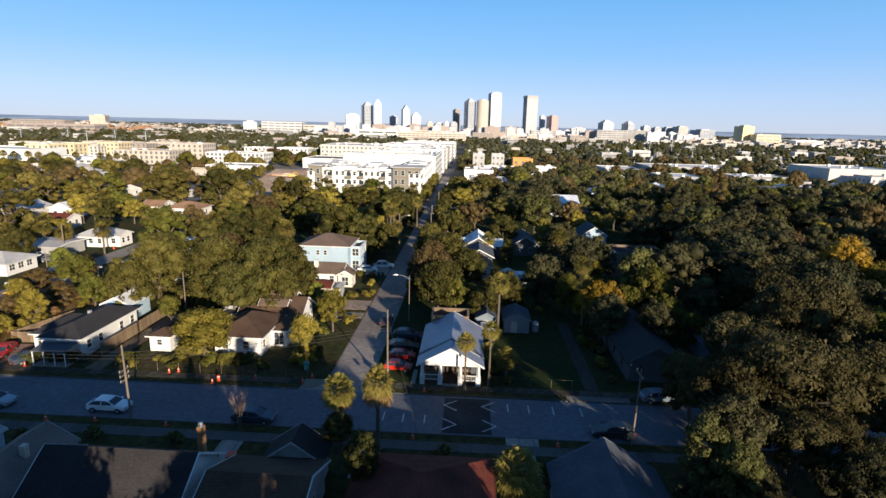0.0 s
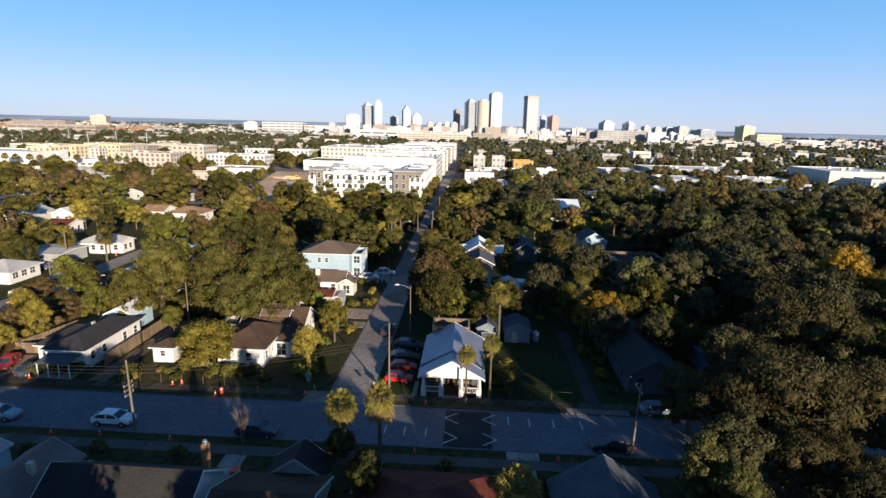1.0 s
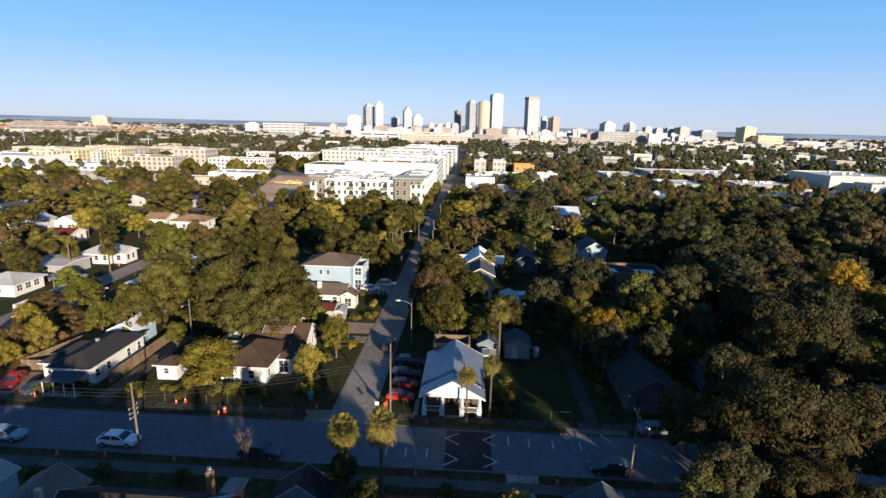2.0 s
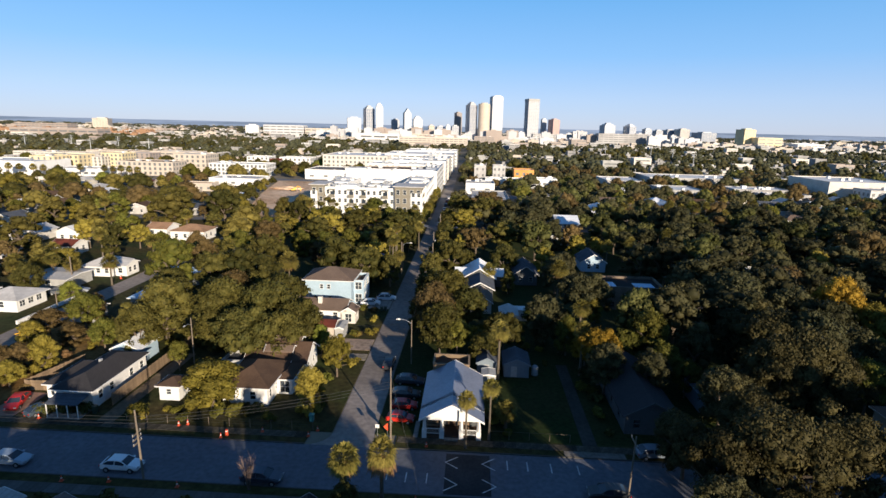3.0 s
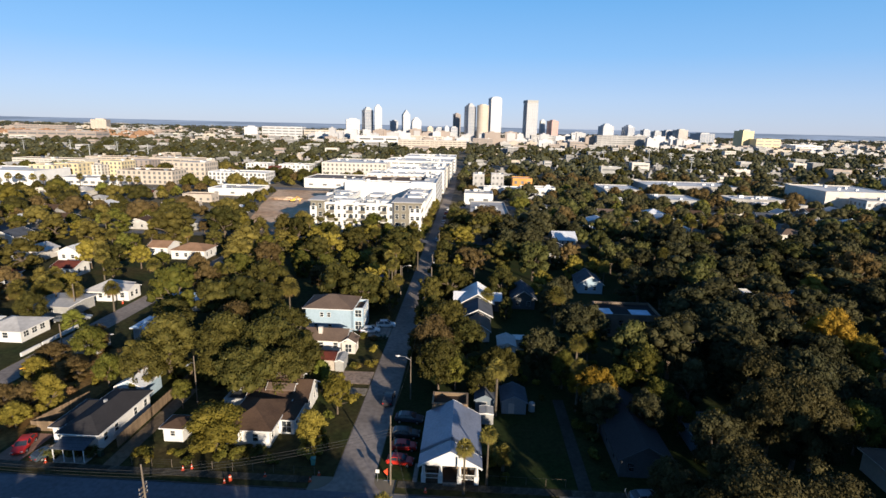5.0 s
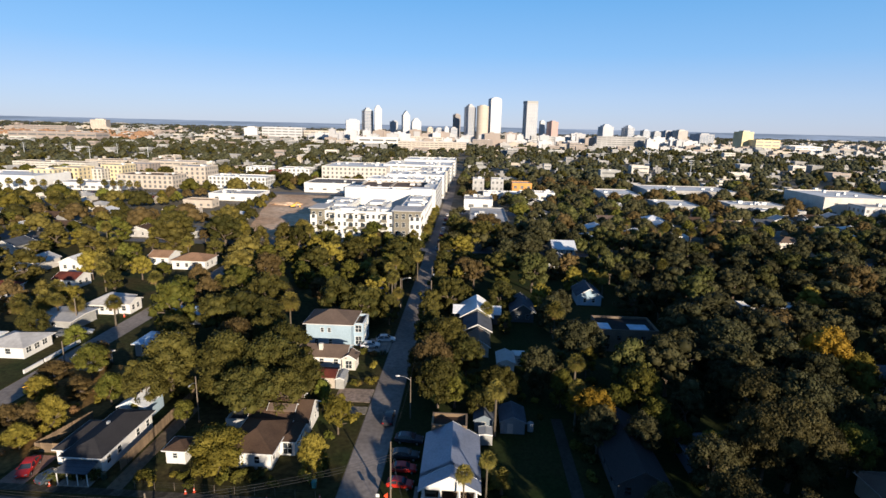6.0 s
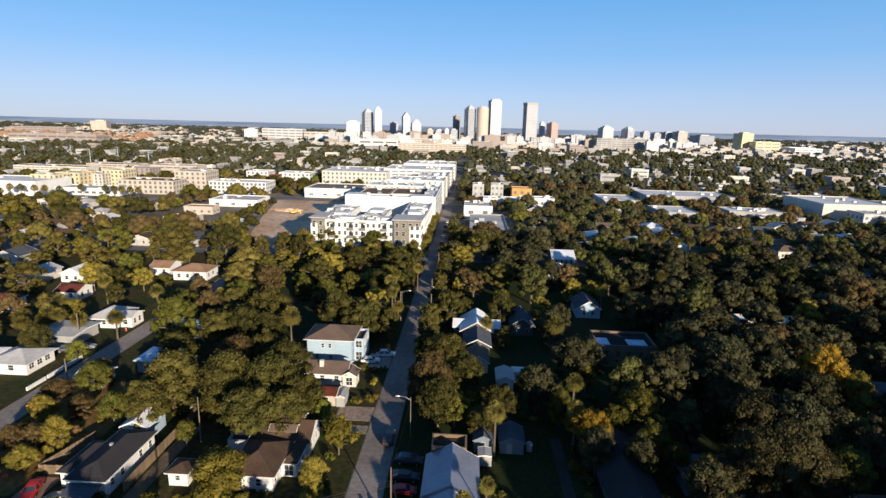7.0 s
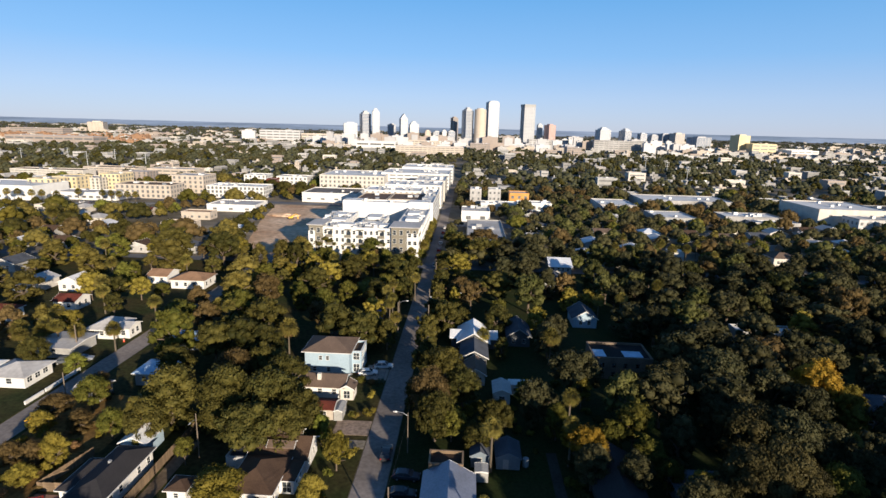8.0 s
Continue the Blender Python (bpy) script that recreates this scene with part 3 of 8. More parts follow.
def frond_fan(rng, n, length, skirt=False):
    """Fan fronds of a cabbage palm round the top of its trunk."""
    V, F = [], []
    for k in range(n):
        az = k * 2.39996 + rng.uniform(-0.2, 0.2)
        el = rng.uniform(-1.35, -0.5) if skirt else math.asin(min(0.98, max(-0.75, 1.05 - 1.75 * (k + 0.5) / n)))
        d = Vector((math.cos(az) * math.cos(el), math.sin(az) * math.cos(el), math.sin(el)))
        side = d.cross(Vector((0, 0, 1))).normalized()
        up = side.cross(d).normalized()
        stem = length * rng.uniform(0.42, 0.55)
        hub = d * stem + Vector((0, 0, -0.12 * length * math.cos(el)))
        V += [Vector((0, 0, 0)) - side * 0.03, Vector((0, 0, 0)) + side * 0.03, hub + side * 0.03, hub - side * 0.03]
        F.append([len(V) - 4 + j for j in range(4)])
        m = 12
        for j in range(m):
            a = (j - (m - 1) / 2) * 0.25
            w = (d * math.cos(a) + side * math.sin(a)).normalized()
            tip = hub + w * length * 0.55 * (1 - 0.045 * abs(j - 5.5)) * rng.uniform(0.85, 1.1) + up * 0.05 * length - Vector((0, 0, length * rng.uniform(0.1, 0.26)))
            mid = hub + w * length * 0.3 + up * 0.05
            o = (side * math.cos(a) - d * math.sin(a)) * 0.055 + up * rng.uniform(-0.03, 0.03)
            V += [hub, mid - o, tip, mid + o]
            F.append([len(V) - 4 + q for q in range(4)])
    return np.array([tuple(v) for v in V]), np.array(F)


PALMS = {}
for i in range(3):
    rng = np.random.default_rng(70 + i)
    v, f = frond_fan(rng, 56, 1.75)
    green = soup("fronds", v, f)
    green.materials.append(LEAF["palm"])
    v, f = frond_fan(rng, 20, 1.45, True)
    dry = soup("dry_skirt", v, f)
    dry.materials.append(LEAF["dead"])
    PALMS[i] = green, dry


def palm(x, y, h, s=1.0, lean=0.0, tall=1.0, skirt=1.0):
    """A cabbage palm: h is the height of its trunk."""
    t = thing("cabbage_palm", "cabbage palm with a round fan crown and bare trunk", "palm tree", (x, y, 0.1), group="palms")
    i = int(tree_rng.integers(3))
    bm = bmesh.new()
    ex = lean * h
    tube(bm, [(0, 0, -0.2), (ex * 0.1, 0, h * 0.3), (ex * 0.45, 0, h * 0.7), (ex, 0, h)], [0.26 * min(1, s), 0.2 * min(1, s * s), 0.18 * min(1, s * s), 0.2 * min(1, s)], 8)
    part("trunk", bm, PALMBARK, t)
    rot = float(tree_rng.uniform(0, 360))
    for me, nm in ((PALMS[i][0], "fronds"), (PALMS[i][1], "dry_skirt")):
        o = part(nm, me, None, t)
        q = s * (skirt if nm == "dry_skirt" else 1.0)
        o.matrix_basis = pose(ex, 0, h + 0.15, 0, 0, rot) @ Matrix.Diagonal((q, q, q * tall, 1))
    TREES.append((x, y, 1.6 * s))
    return t


def shrub(x, y, r, h, tone="green", label="low leafy shrub beside a wall"):
    rng = np.random.default_rng(int(abs(x * 131 + y * 17)) + 3)
    n = 7
    cs = [(rng.uniform(-0.55, 0.55) * r, rng.uniform(-0.55, 0.55) * r, h * rng.uniform(0.35, 0.7)) for _ in range(n)]
    v, f = leaf_cloud(rng, cs, [rng.uniform(0.3, 0.5) * min(r, h) for _ in range(n)], 30 if tone == "twig" else 44, 0.16 if tone == "twig" else 0.34)
    v[:, 2] -= v[:, 2].min() + 0.06
    me = soup("shrub", v, f)
    me.materials.append(LEAF[tone])
    o = tagged(new("shrub", me), label, "shrub", "shrubs")
    o.location = (x, y, 0.1)
    TREES.append((x, y, r))
    return o


# ---- street things ----
def car(x, y, rz, paint_rgb, label, name="parked_car", suv=False):
    """A parked car: body, glazing, four wheels with rims, lamps. Its nose points to +x before the turn."""
    c = thing(name, label, "car", (x, y, 0.03), rz, group="parked cars")
    key = "car_paint_%d_%d_%d" % tuple(int(v * 100) for v in paint_rgb)
    paint = bpy.data.materials.get(key) or mat(key, paint_rgb, 0.28, 0.06, 0.5, 6, 0.0)
    hh = 1.68 if suv else 1.45
    body = [(-2.2, 0.3), (2.1, 0.28), (2.24, 0.42), (2.26, 0.62), (2.12, 0.76), (1.7, 0.88), (1.0, 0.97), (-1.6, 1.02), (-2.12, 0.99), (-2.24, 0.86), (-2.27, 0.5)]
    cab = [(1.08, 0.95), (0.36, hh - 0.1), (0.0, hh - 0.02), (-0.6, hh), (-1.3, hh - 0.05), (-1.72 if not suv else -1.9, hh - 0.22), (-2.0 if not suv else -2.15, 0.99)]
    bm = bmesh.new()
    prism(bm, body, "y", -0.9, 0.9)
    bmesh.ops.bevel(bm, geom=[e for e in bm.edges if abs(e.verts[0].co.y - e.verts[1].co.y) < 0.01], offset=0.13, segments=3, affect="EDGES")
    for v in bm.verts:
        v.co.y *= 1 - 0.1 * max(0, abs(v.co.x) - 1.5)
    part("body", bm, paint, c)
    n = len(cab)

    def shell(grow, keep_x=None):
        """The cabin's outline from side to side, narrower towards the roof."""
        sh = bmesh.new()
        rings = [[sh.verts.new((p[0], w * (0.84 - 0.42 * max(0.0, p[1] - 0.95) + grow), p[1] + grow * 0.7)) for p in (keep_x or cab)] for w in (-1, 1)]
        k = len(rings[0])
        fs = [sh.faces.new(rings[0]), sh.faces.new(rings[1][::-1])] + [sh.faces.new((rings[0][i], rings[1][i], rings[1][(i + 1) % k], rings[0][(i + 1) % k])) for i in range(k)]
        bmesh.ops.recalc_face_normals(sh, faces=fs)
        return sh

    part("glazing", shell(0.0), DARKGLASS, c, "dark tinted car glass")
    top = cab[1:-2]
    part("roof", shell(0.018, top + [(p[0], p[1] - 0.07) for p in top[::-1]]), paint, c)
    for s in (-1, 1):
        for xa, xb in ((1.08, 0.36), (-0.42, -0.42), (cab[-1][0], cab[-3][0])):
            bm = bmesh.new()
            tube(bm, [(xa, s * 0.845, 0.97), (xb, s * (0.86 - 0.42 * (hh - 1.05)), hh - 0.08)], [0.05, 0.045], 5)
            part("pillar", bm, paint, c)
    for wx in (-1.42, 1.4):
        for s in (-1, 1):
            bm = bmesh.new()
            tube(bm, [(wx, s * 0.72, 0.32), (wx, s * 0.93, 0.32)], [0.33, 0.33], 16)
            w = part("wheel", bm, RUBBER, c)
            bm = bmesh.new()
            tube(bm, [(wx, s * 0.9, 0.32), (wx, s * 0.94, 0.32)], [0.2, 0.18], 12)
            part("rim", bm, STEEL, w, "silver wheel rim")
    for s in (-1, 1):
        part("headlight", boxes((2.16, 2.275, s * 0.62 - 0.17, s * 0.62 + 0.17, 0.62, 0.74)), PIPEGREY, c, "clear headlight")
        part("tail_light", boxes((-2.3, -2.2, s * 0.66 - 0.13, s * 0.66 + 0.13, 0.7, 0.84)), TAILRED, c, "red tail light")
        part("mirror", boxes((0.78, 0.95, s * 0.98 - 0.09, s * 0.98 + 0.09, 0.98, 1.1)), paint, c)
    return c


TAILRED = mat("tail_light_red", (0.4, 0.02, 0.02), 0.3, 0.1, 1, 5, 0)


def utility_pole(x, y, h, arms=1, lean=0.0, rz=0, lamp=False, transformer=False, thick=1.0, label="weathered wooden utility pole with a crossarm"):
    t = thing("utility_pole", label, "utility pole", (x, y, 0), rz, group="utility poles")
    bm = bmesh.new()
    tube(bm, [(0, 0, -0.3), (lean * h * 0.5, 0, h / 2), (lean * h, 0, h)], [0.18 * thick, 0.15 * thick, 0.12 * thick], 8)
    part("pole", bm, POLEWOOD, t)
    arm = 1.1 if arms < 3 else 0.75
    for i in range(arms):
        z = h - 0.7 - i * 1.6 if arms < 3 else h - 2.9 - i * 0.55
        a = part("crossarm", boxes((lean * z - 0.06 - 0.1, lean * z + 0.06 - 0.1 - 0.04, -arm, arm, z, z + 0.13)), POLEWOOD, t)
        for k in (-arm * 0.9, arm * 0.9):
            bm = bmesh.new()
            tube(bm, [(lean * z - 0.12, k, z + 0.13), (lean * z - 0.12, k, z + 0.3)], [0.05, 0.04], 6)
            part("insulator", bm, PIPEGREY, a)
    if transformer:
        bm = bmesh.new()
        tube(bm, [(0.35, 0.1, h - 3.3), (0.35, 0.1, h - 2.3)], [0.25, 0.25], 10)
        part("transformer", bm, PIPEGREY, t, "grey transformer can")
    if lamp:
        bm = bmesh.new()
        tube(bm, [(0, 0, h - 1.2), (0, -0.9, h - 0.75), (0, -1.8, h - 0.65)], [0.04, 0.035, 0.03], 6)
        arm = part("lamp_arm", bm, STEEL, t)
        bm = bmesh.new()
        tube(bm, [(0, -1.75, h - 0.68), (0, -2.0, h - 0.66), (0, -2.4, h - 0.68)], [0.08, 0.14, 0.06], 8)
        part("lamp_head", bm, PIPEGREY, arm, "grey cobra-head lamp")
    return t


def street_lamp(x, y, h, rz=0):
    t = thing("street_lamp", "tall grey street lamp with a long arm", "street lamp", (x, y, 0), rz)
    bm = bmesh.new()
    tube(bm, [(0, 0, -0.2), (0, 0, h * 0.5), (0, 0, h)], [0.1, 0.08, 0.065], 8)
    part("pole", bm, POLEWOOD, t)
    bm = bmesh.new()
    tube(bm, [(0, 0, h - 0.6), (-0.9, 0, h - 0.05), (-1.9, 0, h + 0.1)], [0.05, 0.045, 0.04], 6)
    part("lamp_arm", bm, STEEL, t)
    bm = bmesh.new()
    tube(bm, [(-1.85, 0, h + 0.08), (-2.15, 0, h + 0.1), (-2.6, 0, h + 0.06)], [0.07, 0.16, 0.06], 8)
    part("lamp_head", bm, WHITE, t, "pale cobra-head lamp")
    return t


def cable(a, b, sag, r=0.013):
    a, b = Vector(a), Vector(b)
    bm = bmesh.new()
    pts = [a.lerp(b, k / 12) - Vector((0, 0, sag * 4 * (k / 12) * (1 - k / 12))) for k in range(13)]
    tube(bm, pts, [r] * 13, 4)
    o = part("overhead_cable", bm, WIRE)
    return tagged(o, "thin black overhead cable strung between poles", "cable", "overhead cables")


def cone(x, y, h=0.66, label="orange traffic cone with a pale band"):
    t = thing("traffic_cone", label, "traffic cone", (x, y, 0.12), group="traffic cones")
    bm = bmesh.new()
    box(bm, -0.19, 0.19, -0.19, 0.19, 0, 0.04)
    tube(bm, [(0, 0, 0.04), (0, 0, h * 0.5)], [0.15, 0.1], 10)
    tube(bm, [(0, 0, h * 0.68), (0, 0, h)], [0.08, 0.04], 10)
    part("cone", bm, ORANGE, t)
    bm = bmesh.new()
    tube(bm, [(0, 0, h * 0.5), (0, 0, h * 0.68)], [0.102, 0.082], 10)
    part("band", bm, WHITE, t, "white reflective band")
    return t


def drum(x, y, label="orange construction drum with white bands"):
    t = thing("construction_drum", label, "traffic drum", (x, y, 0.12), group="construction drums")
    t.scale = (0.8, 0.8, 0.8)
    bm = bmesh.new()
    tube(bm, [(0, 0, 0), (0, 0, 0.1), (0, 0, 0.1), (0, 0, 0.98)], [0.3, 0.3, 0.25, 0.2], 14)
    part("drum", bm, ORANGE, t)
    bm = bmesh.new()
    tube(bm, [(0, 0, 0.72), (0, 0, 0.84)], [0.222, 0.214], 14)
    part("band", bm, WHITE, t, "white reflective band")
    return t


def board_fence(name, label, x0, y0, x1, y1, h=1.8, board=0.3):
    """A fence of upright boards from one end to the other."""
    d = Vector((x1 - x0, y1 - y0, 0))
    n = max(2, int(d.length / board))
    t = thing(name, label, "fence", (x0, y0, 0.1), math.degrees(math.atan2(d.y, d.x)))
    bm = boxes((0, board - 0.015, -0.012, 0.012, 0, h))
    me = bpy.data.meshes.new("board")
    bm.to_mesh(me)
    bm.free()
    me.materials.append(WOOD)
    for i in range(n):
        part("board", me, None, t, at=(i * board, 0.003 * (i % 2), -0.03 * ((i * 7) % 3)))
    part("rail", boxes((0, n * board, 0.02, 0.07, 0.35, 0.45), (0, n * board, 0.02, 0.07, h - 0.4, h - 0.3)), WOOD, t)
    return t


def slab(name, x0, x1, y0, y1, z0, z1, material, label, kind="structure", category="ground", edge=0.0):
    o = part(name, boxes((x0, x1, y0, y1, z0, z1)), material)
    keep(x0, x1, y0, y1)
    return tagged(o, label, category, kind=kind)


# ---- ground and streets ----
bm = bmesh.new()
bmesh.ops.create_grid(bm, x_segments=60, y_segments=60, size=4900)
ground = part("ground", bm, None)
ground.location = (0, 60, -0.02)
GROUNDMAT = mat("city_ground", (0.11, 0.098, 0.068), 0.95, 0.4, 0.012, 0.12, 0.2, tint=(0.25, 0.21, 0.16), spec=0.1)
ground.data.materials.append(GROUNDMAT)
tagged(ground, "flat city ground of dry grass and soil", "ground", kind="structure")
# added rise of woods closing the view over four kilometres off, haze painted blue-grey
FARPLAIN = mat("hazed_far_woods", (0.45, 0.54, 0.66), 1.0, 0.15, 0.0016, 0.01, 0.0, tint=(0.29, 0.36, 0.44), spec=0.0)
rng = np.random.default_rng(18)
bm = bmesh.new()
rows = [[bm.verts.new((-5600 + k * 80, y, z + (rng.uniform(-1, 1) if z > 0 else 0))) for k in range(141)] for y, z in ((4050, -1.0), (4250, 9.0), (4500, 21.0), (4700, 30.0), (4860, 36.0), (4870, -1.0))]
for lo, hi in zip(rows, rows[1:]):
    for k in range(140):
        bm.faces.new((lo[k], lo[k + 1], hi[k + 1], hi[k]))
tagged(part("backdrop", bm, FARPLAIN), "woods along the far horizon, blue-grey with painted haze", "backdrop", kind="structure")

KY0, KY1 = 51.0, 59.4          # the avenue's kerbs
SX0, SX1 = -17.1, -11.7        # the side street's kerbs
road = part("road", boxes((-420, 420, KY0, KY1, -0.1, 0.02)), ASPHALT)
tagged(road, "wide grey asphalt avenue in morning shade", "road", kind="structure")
keep(-420, 420, KY0, KY1, 1.5)
road2 = part("road", boxes((SX0, SX1, KY1, 560, -0.1, 0.026)), STREET)
tagged(road2, "narrow worn grey side street with patched asphalt", "road", kind="structure")
keep(SX0, SX1, KY1, 900, 0.8)
road3 = part("road", boxes((-86, -80.4, KY1, 300, -0.1, 0.024)), STREET)
tagged(road3, "parallel residential street of worn asphalt", "road", kind="structure")
keep(-86, -80.4, KY1, 300, 1.0)
bm = bmesh.new()
for sx, sy, a0 in ((SX0, KY1, 0), (SX1, KY1, 90)):
    c = Vector((sx - 3, sy + 3)) if a0 == 0 else Vector((sx + 3, sy + 3))
    corner = (sx, sy)
    arc = [(c.x + 3 * math.cos(radians(k)), c.y + 3 * math.sin(radians(k))) for k in (range(-90, 1, 15) if a0 == 0 else range(180, 271, 15))]
    prism(bm, [corner] + arc, "z", -0.1, 0.03)
tagged(part("road_corner", bm, STREET), "rounded asphalt street corners", "road", kind="structure")


def block(name, x0, x1, y0, y1, material, label):
    o = slab(name, x0, x1, y0, y1, -0.05, 0.1, material, label, category="ground")
    KEEP.pop()
    return o


block("lawn", -80.3, SX0 - 0.15, KY1 + 3, 210, GRASS, "patchy grass yards with leaf litter")
block("lawn", -80.3, SX0 - 3, KY1 + 0.15, KY1 + 3, GRASS, "grass verge beside the avenue")
block("lawn", SX1 + 0.15, 160, KY1 + 3, 210, SHADED_LAWN, "shaded grass yards")
block("lawn", SX1 + 3, 160, KY1 + 0.15, KY1 + 3, GRASS, "grass verge beside the avenue")
block("lawn", -160, 160, -60, KY0 - 0.15, GRASS, "shaded grass yards on the near side")
block("lawn", -160, -86.1, KY1 + 0.15, 210, GRASS, "sunlit grass yards of the far block")
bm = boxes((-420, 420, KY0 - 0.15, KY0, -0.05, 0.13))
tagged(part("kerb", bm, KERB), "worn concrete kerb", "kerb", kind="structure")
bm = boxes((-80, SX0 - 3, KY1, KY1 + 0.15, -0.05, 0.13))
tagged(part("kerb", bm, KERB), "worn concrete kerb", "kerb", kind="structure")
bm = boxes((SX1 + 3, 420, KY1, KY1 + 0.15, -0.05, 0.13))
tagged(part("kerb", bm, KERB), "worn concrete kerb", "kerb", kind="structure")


def pavement(x0, x1, y0, y1, along, label="pale concrete pavement slabs", material=None):
    """A pavement of single slabs with open joints."""
    p = tagged(part("pavement", boxes((x0, x1, y0, y1, 0.05, 0.112)), SOIL), label, "pavement", kind="structure")
    keep(x0, x1, y0, y1)
    n = max(1, round((x1 - x0 if along == "x" else y1 - y0) / 1.5))
    step = (x1 - x0 if along == "x" else y1 - y0) / n
    w = (y1 - y0) if along == "x" else (x1 - x0)
    bm = boxes((0.012, step - 0.012, 0.0, w, 0.06, 0.135)) if along == "x" else boxes((0.0, w, 0.012, step - 0.012, 0.06, 0.135))
    me = bpy.data.meshes.new("slab")
    bm.to_mesh(me)
    bm.free()
    me.materials.append(material or PAVE)
    for i in range(n):
        part("slab", me, None, p, at=(x0 + i * step, y0, 0) if along == "x" else (x0, y0 + i * step, 0))
    return p


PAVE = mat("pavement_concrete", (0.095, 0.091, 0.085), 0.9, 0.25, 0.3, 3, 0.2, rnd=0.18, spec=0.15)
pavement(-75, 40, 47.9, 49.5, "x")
DIRTPAVE = mat("dirt_covered_slabs", (0.055, 0.05, 0.038), 0.95, 0.5, 0.5, 2.5, 0.4, rnd=0.35, tint=(0.1, 0.085, 0.065), spec=0.1)
pavement(-75, SX0 - 3.2, 60.7, 62.0, "x", "pavement slabs half buried in dirt and grass", DIRTPAVE)
pavement(SX1 + 3.2, 40, 60.7, 62.0, "x", "pavement slabs half buried in dirt and grass", DIRTPAVE)


PAVEDRIVE = mat("worn_apron_concrete", (0.2, 0.18, 0.155), 0.9, 0.35, 0.3, 2.5, 0.2, spec=0.12)


def drive(x0, x1, y0, y1, label="pale concrete driveway", material=None):
    o = tagged(part("driveway", boxes((x0, x1, y0, y1, 0.03, 0.142)), material or CONCRETE), label, "driveway", kind="structure")
    keep(x0, x1, y0, y1)
    return o


block("dry_yard", -79.5, -62.2, 79.4, 99, DRYWEED, "rough yard of dry orange weeds").location.z = 0.006
block("dry_yard", -79.5, -65.2, 64, 79.2, DRYWEED, "rough yard of dry orange weeds").location.z = 0.006
drive(-24.2, -22.0, 43, 47.88)
drive(-10.3, -8.0, 43, 47.88)
drive(4.6, 8.0, 49.52, 50.85)
drive(5.0, 7.4, 38, 47.88)
drive(-64.5, -60.6, 62.02, 68.5, "red-brown paved driveway", mat("red_paver", (0.3, 0.17, 0.12), 0.9, 0.3, 0.4, 4))
drive(-48.9, -46.6, 62.02, 84, "sandy two-track driveway", SOIL)
drive(15.2, 17.0, 62.02, 86, "narrow dark lane beside a lawn", mat("dark_lane", (0.06, 0.058, 0.05), 0.95, 0.3, 0.3, 2, spec=0.1))
drive(12.5, 20.0, 59.56, 60.68, "wide concrete driveway apron", PAVEDRIVE)
drive(-24.0, SX0 - 0.16, 88.6, 93.6, "cracked pinkish concrete driveway", mat("pinkish_concrete", (0.36, 0.27, 0.215), 0.9, 0.45, 0.35, 1.6, 0.3, tint=(0.26, 0.2, 0.15), spec=0.12))
drive(-22.4, SX0 - 0.16, 84.4, 87.0, "cracked pale driveway", mat("broken_concrete", (0.3, 0.255, 0.21), 0.9, 0.5, 0.4, 1.8, 0.3, tint=(0.18, 0.155, 0.11), spec=0.12))
drive(-22.6, SX0 - 0.16, 111.0, 118.5, "concrete parking pad")
drive(-6.6, -6.0, 62.02, 66, "narrow front path")

# painted speed table and parking marks on the avenue
tagged(part("speed_table", boxes((-2.1, 3.2, 51.4, 58.9, 0.021, 0.05)), TABLE_DARK), "dark asphalt speed table", "speed table", kind="structure")
bm = bmesh.new()
for cx in (-1.5, 2.9):
    for yy in (57.2, 53.1):
        for k in (-1, 1):
            d = 1 if yy > 55 else -1
            p = [(cx + d * 0.75, yy + k * 1.15), (cx + d * 0.75 + 0.22, yy + k * 1.15), (cx - d * 0.75 + 0.22, yy), (cx - d * 0.75, yy)]
            q = [bm.verts.new((*v, 0.055)) for v in p]
            bm.faces.new(q if k > 0 else q[::-1])
tagged(part("road_marking", bm, PAINT), "white painted chevrons on the speed table", "road marking", kind="structure")
for i, (x, y) in enumerate(((5.2, 57.2), (7.6, 57.2), (10.4, 57.1), (13.6, 57.0), (-6.6, 54.0), (-4.2, 54.0), (-8.8, 54.2))):
    tagged(part("road_marking", boxes((x, x + 0.14, y - 0.9, y + 0.9, 0.0205, 0.026)), PAINT), "short white parking tick", "road marking", "parking ticks", "structure")


# ---- houses north of the avenue, west of the side street ----
def wrow(side, us, z=1.0, w=1.0, h=1.3):
    return [(side, u, z, w, h) for u in us]


house("long_house", "long white bungalow with a charcoal shingle roof", -56.6, -51.2, 64.8, 77.2, 2.8, 1.2, "hip", WHITE, SH_GREY,
           wrow("e", (1.6, 4.0, 8.6, 11.2), 0.9, 1.0, 1.3) + wrow("s", (1.2,), 0.9, 1.2, 1.3), doors=(("s", 3.2, 1.0, 2.05),), vents=1)
house("house_wing", "low white wing with a charcoal roof", -59.2, -56.9, 66.6, 74.0, 2.5, 0.7, "hip", WHITE, SH_GREY, wrow("s", (1.0,), 0.9, 1.0, 1.2), over=0.35)
house("backyard_shed", "pale blue shed with a white metal roof", -57.6, -53.2, 78.6, 84.0, 2.8, 1.1, "y", PALEBLUE, METALROOF, wrow("s", (2.2,), 1.0, 0.9, 1.0), over=0.3, cat="shed")
house("small_outbuilding", "small white outbuilding with a brown hip roof", -43.8, -40.9, 68.2, 71.2, 2.2, 0.7, "hip", WHITE, SH_BROWN, wrow("s", (1.4,), 0.9, 0.8, 0.9), over=0.35, cat="shed")
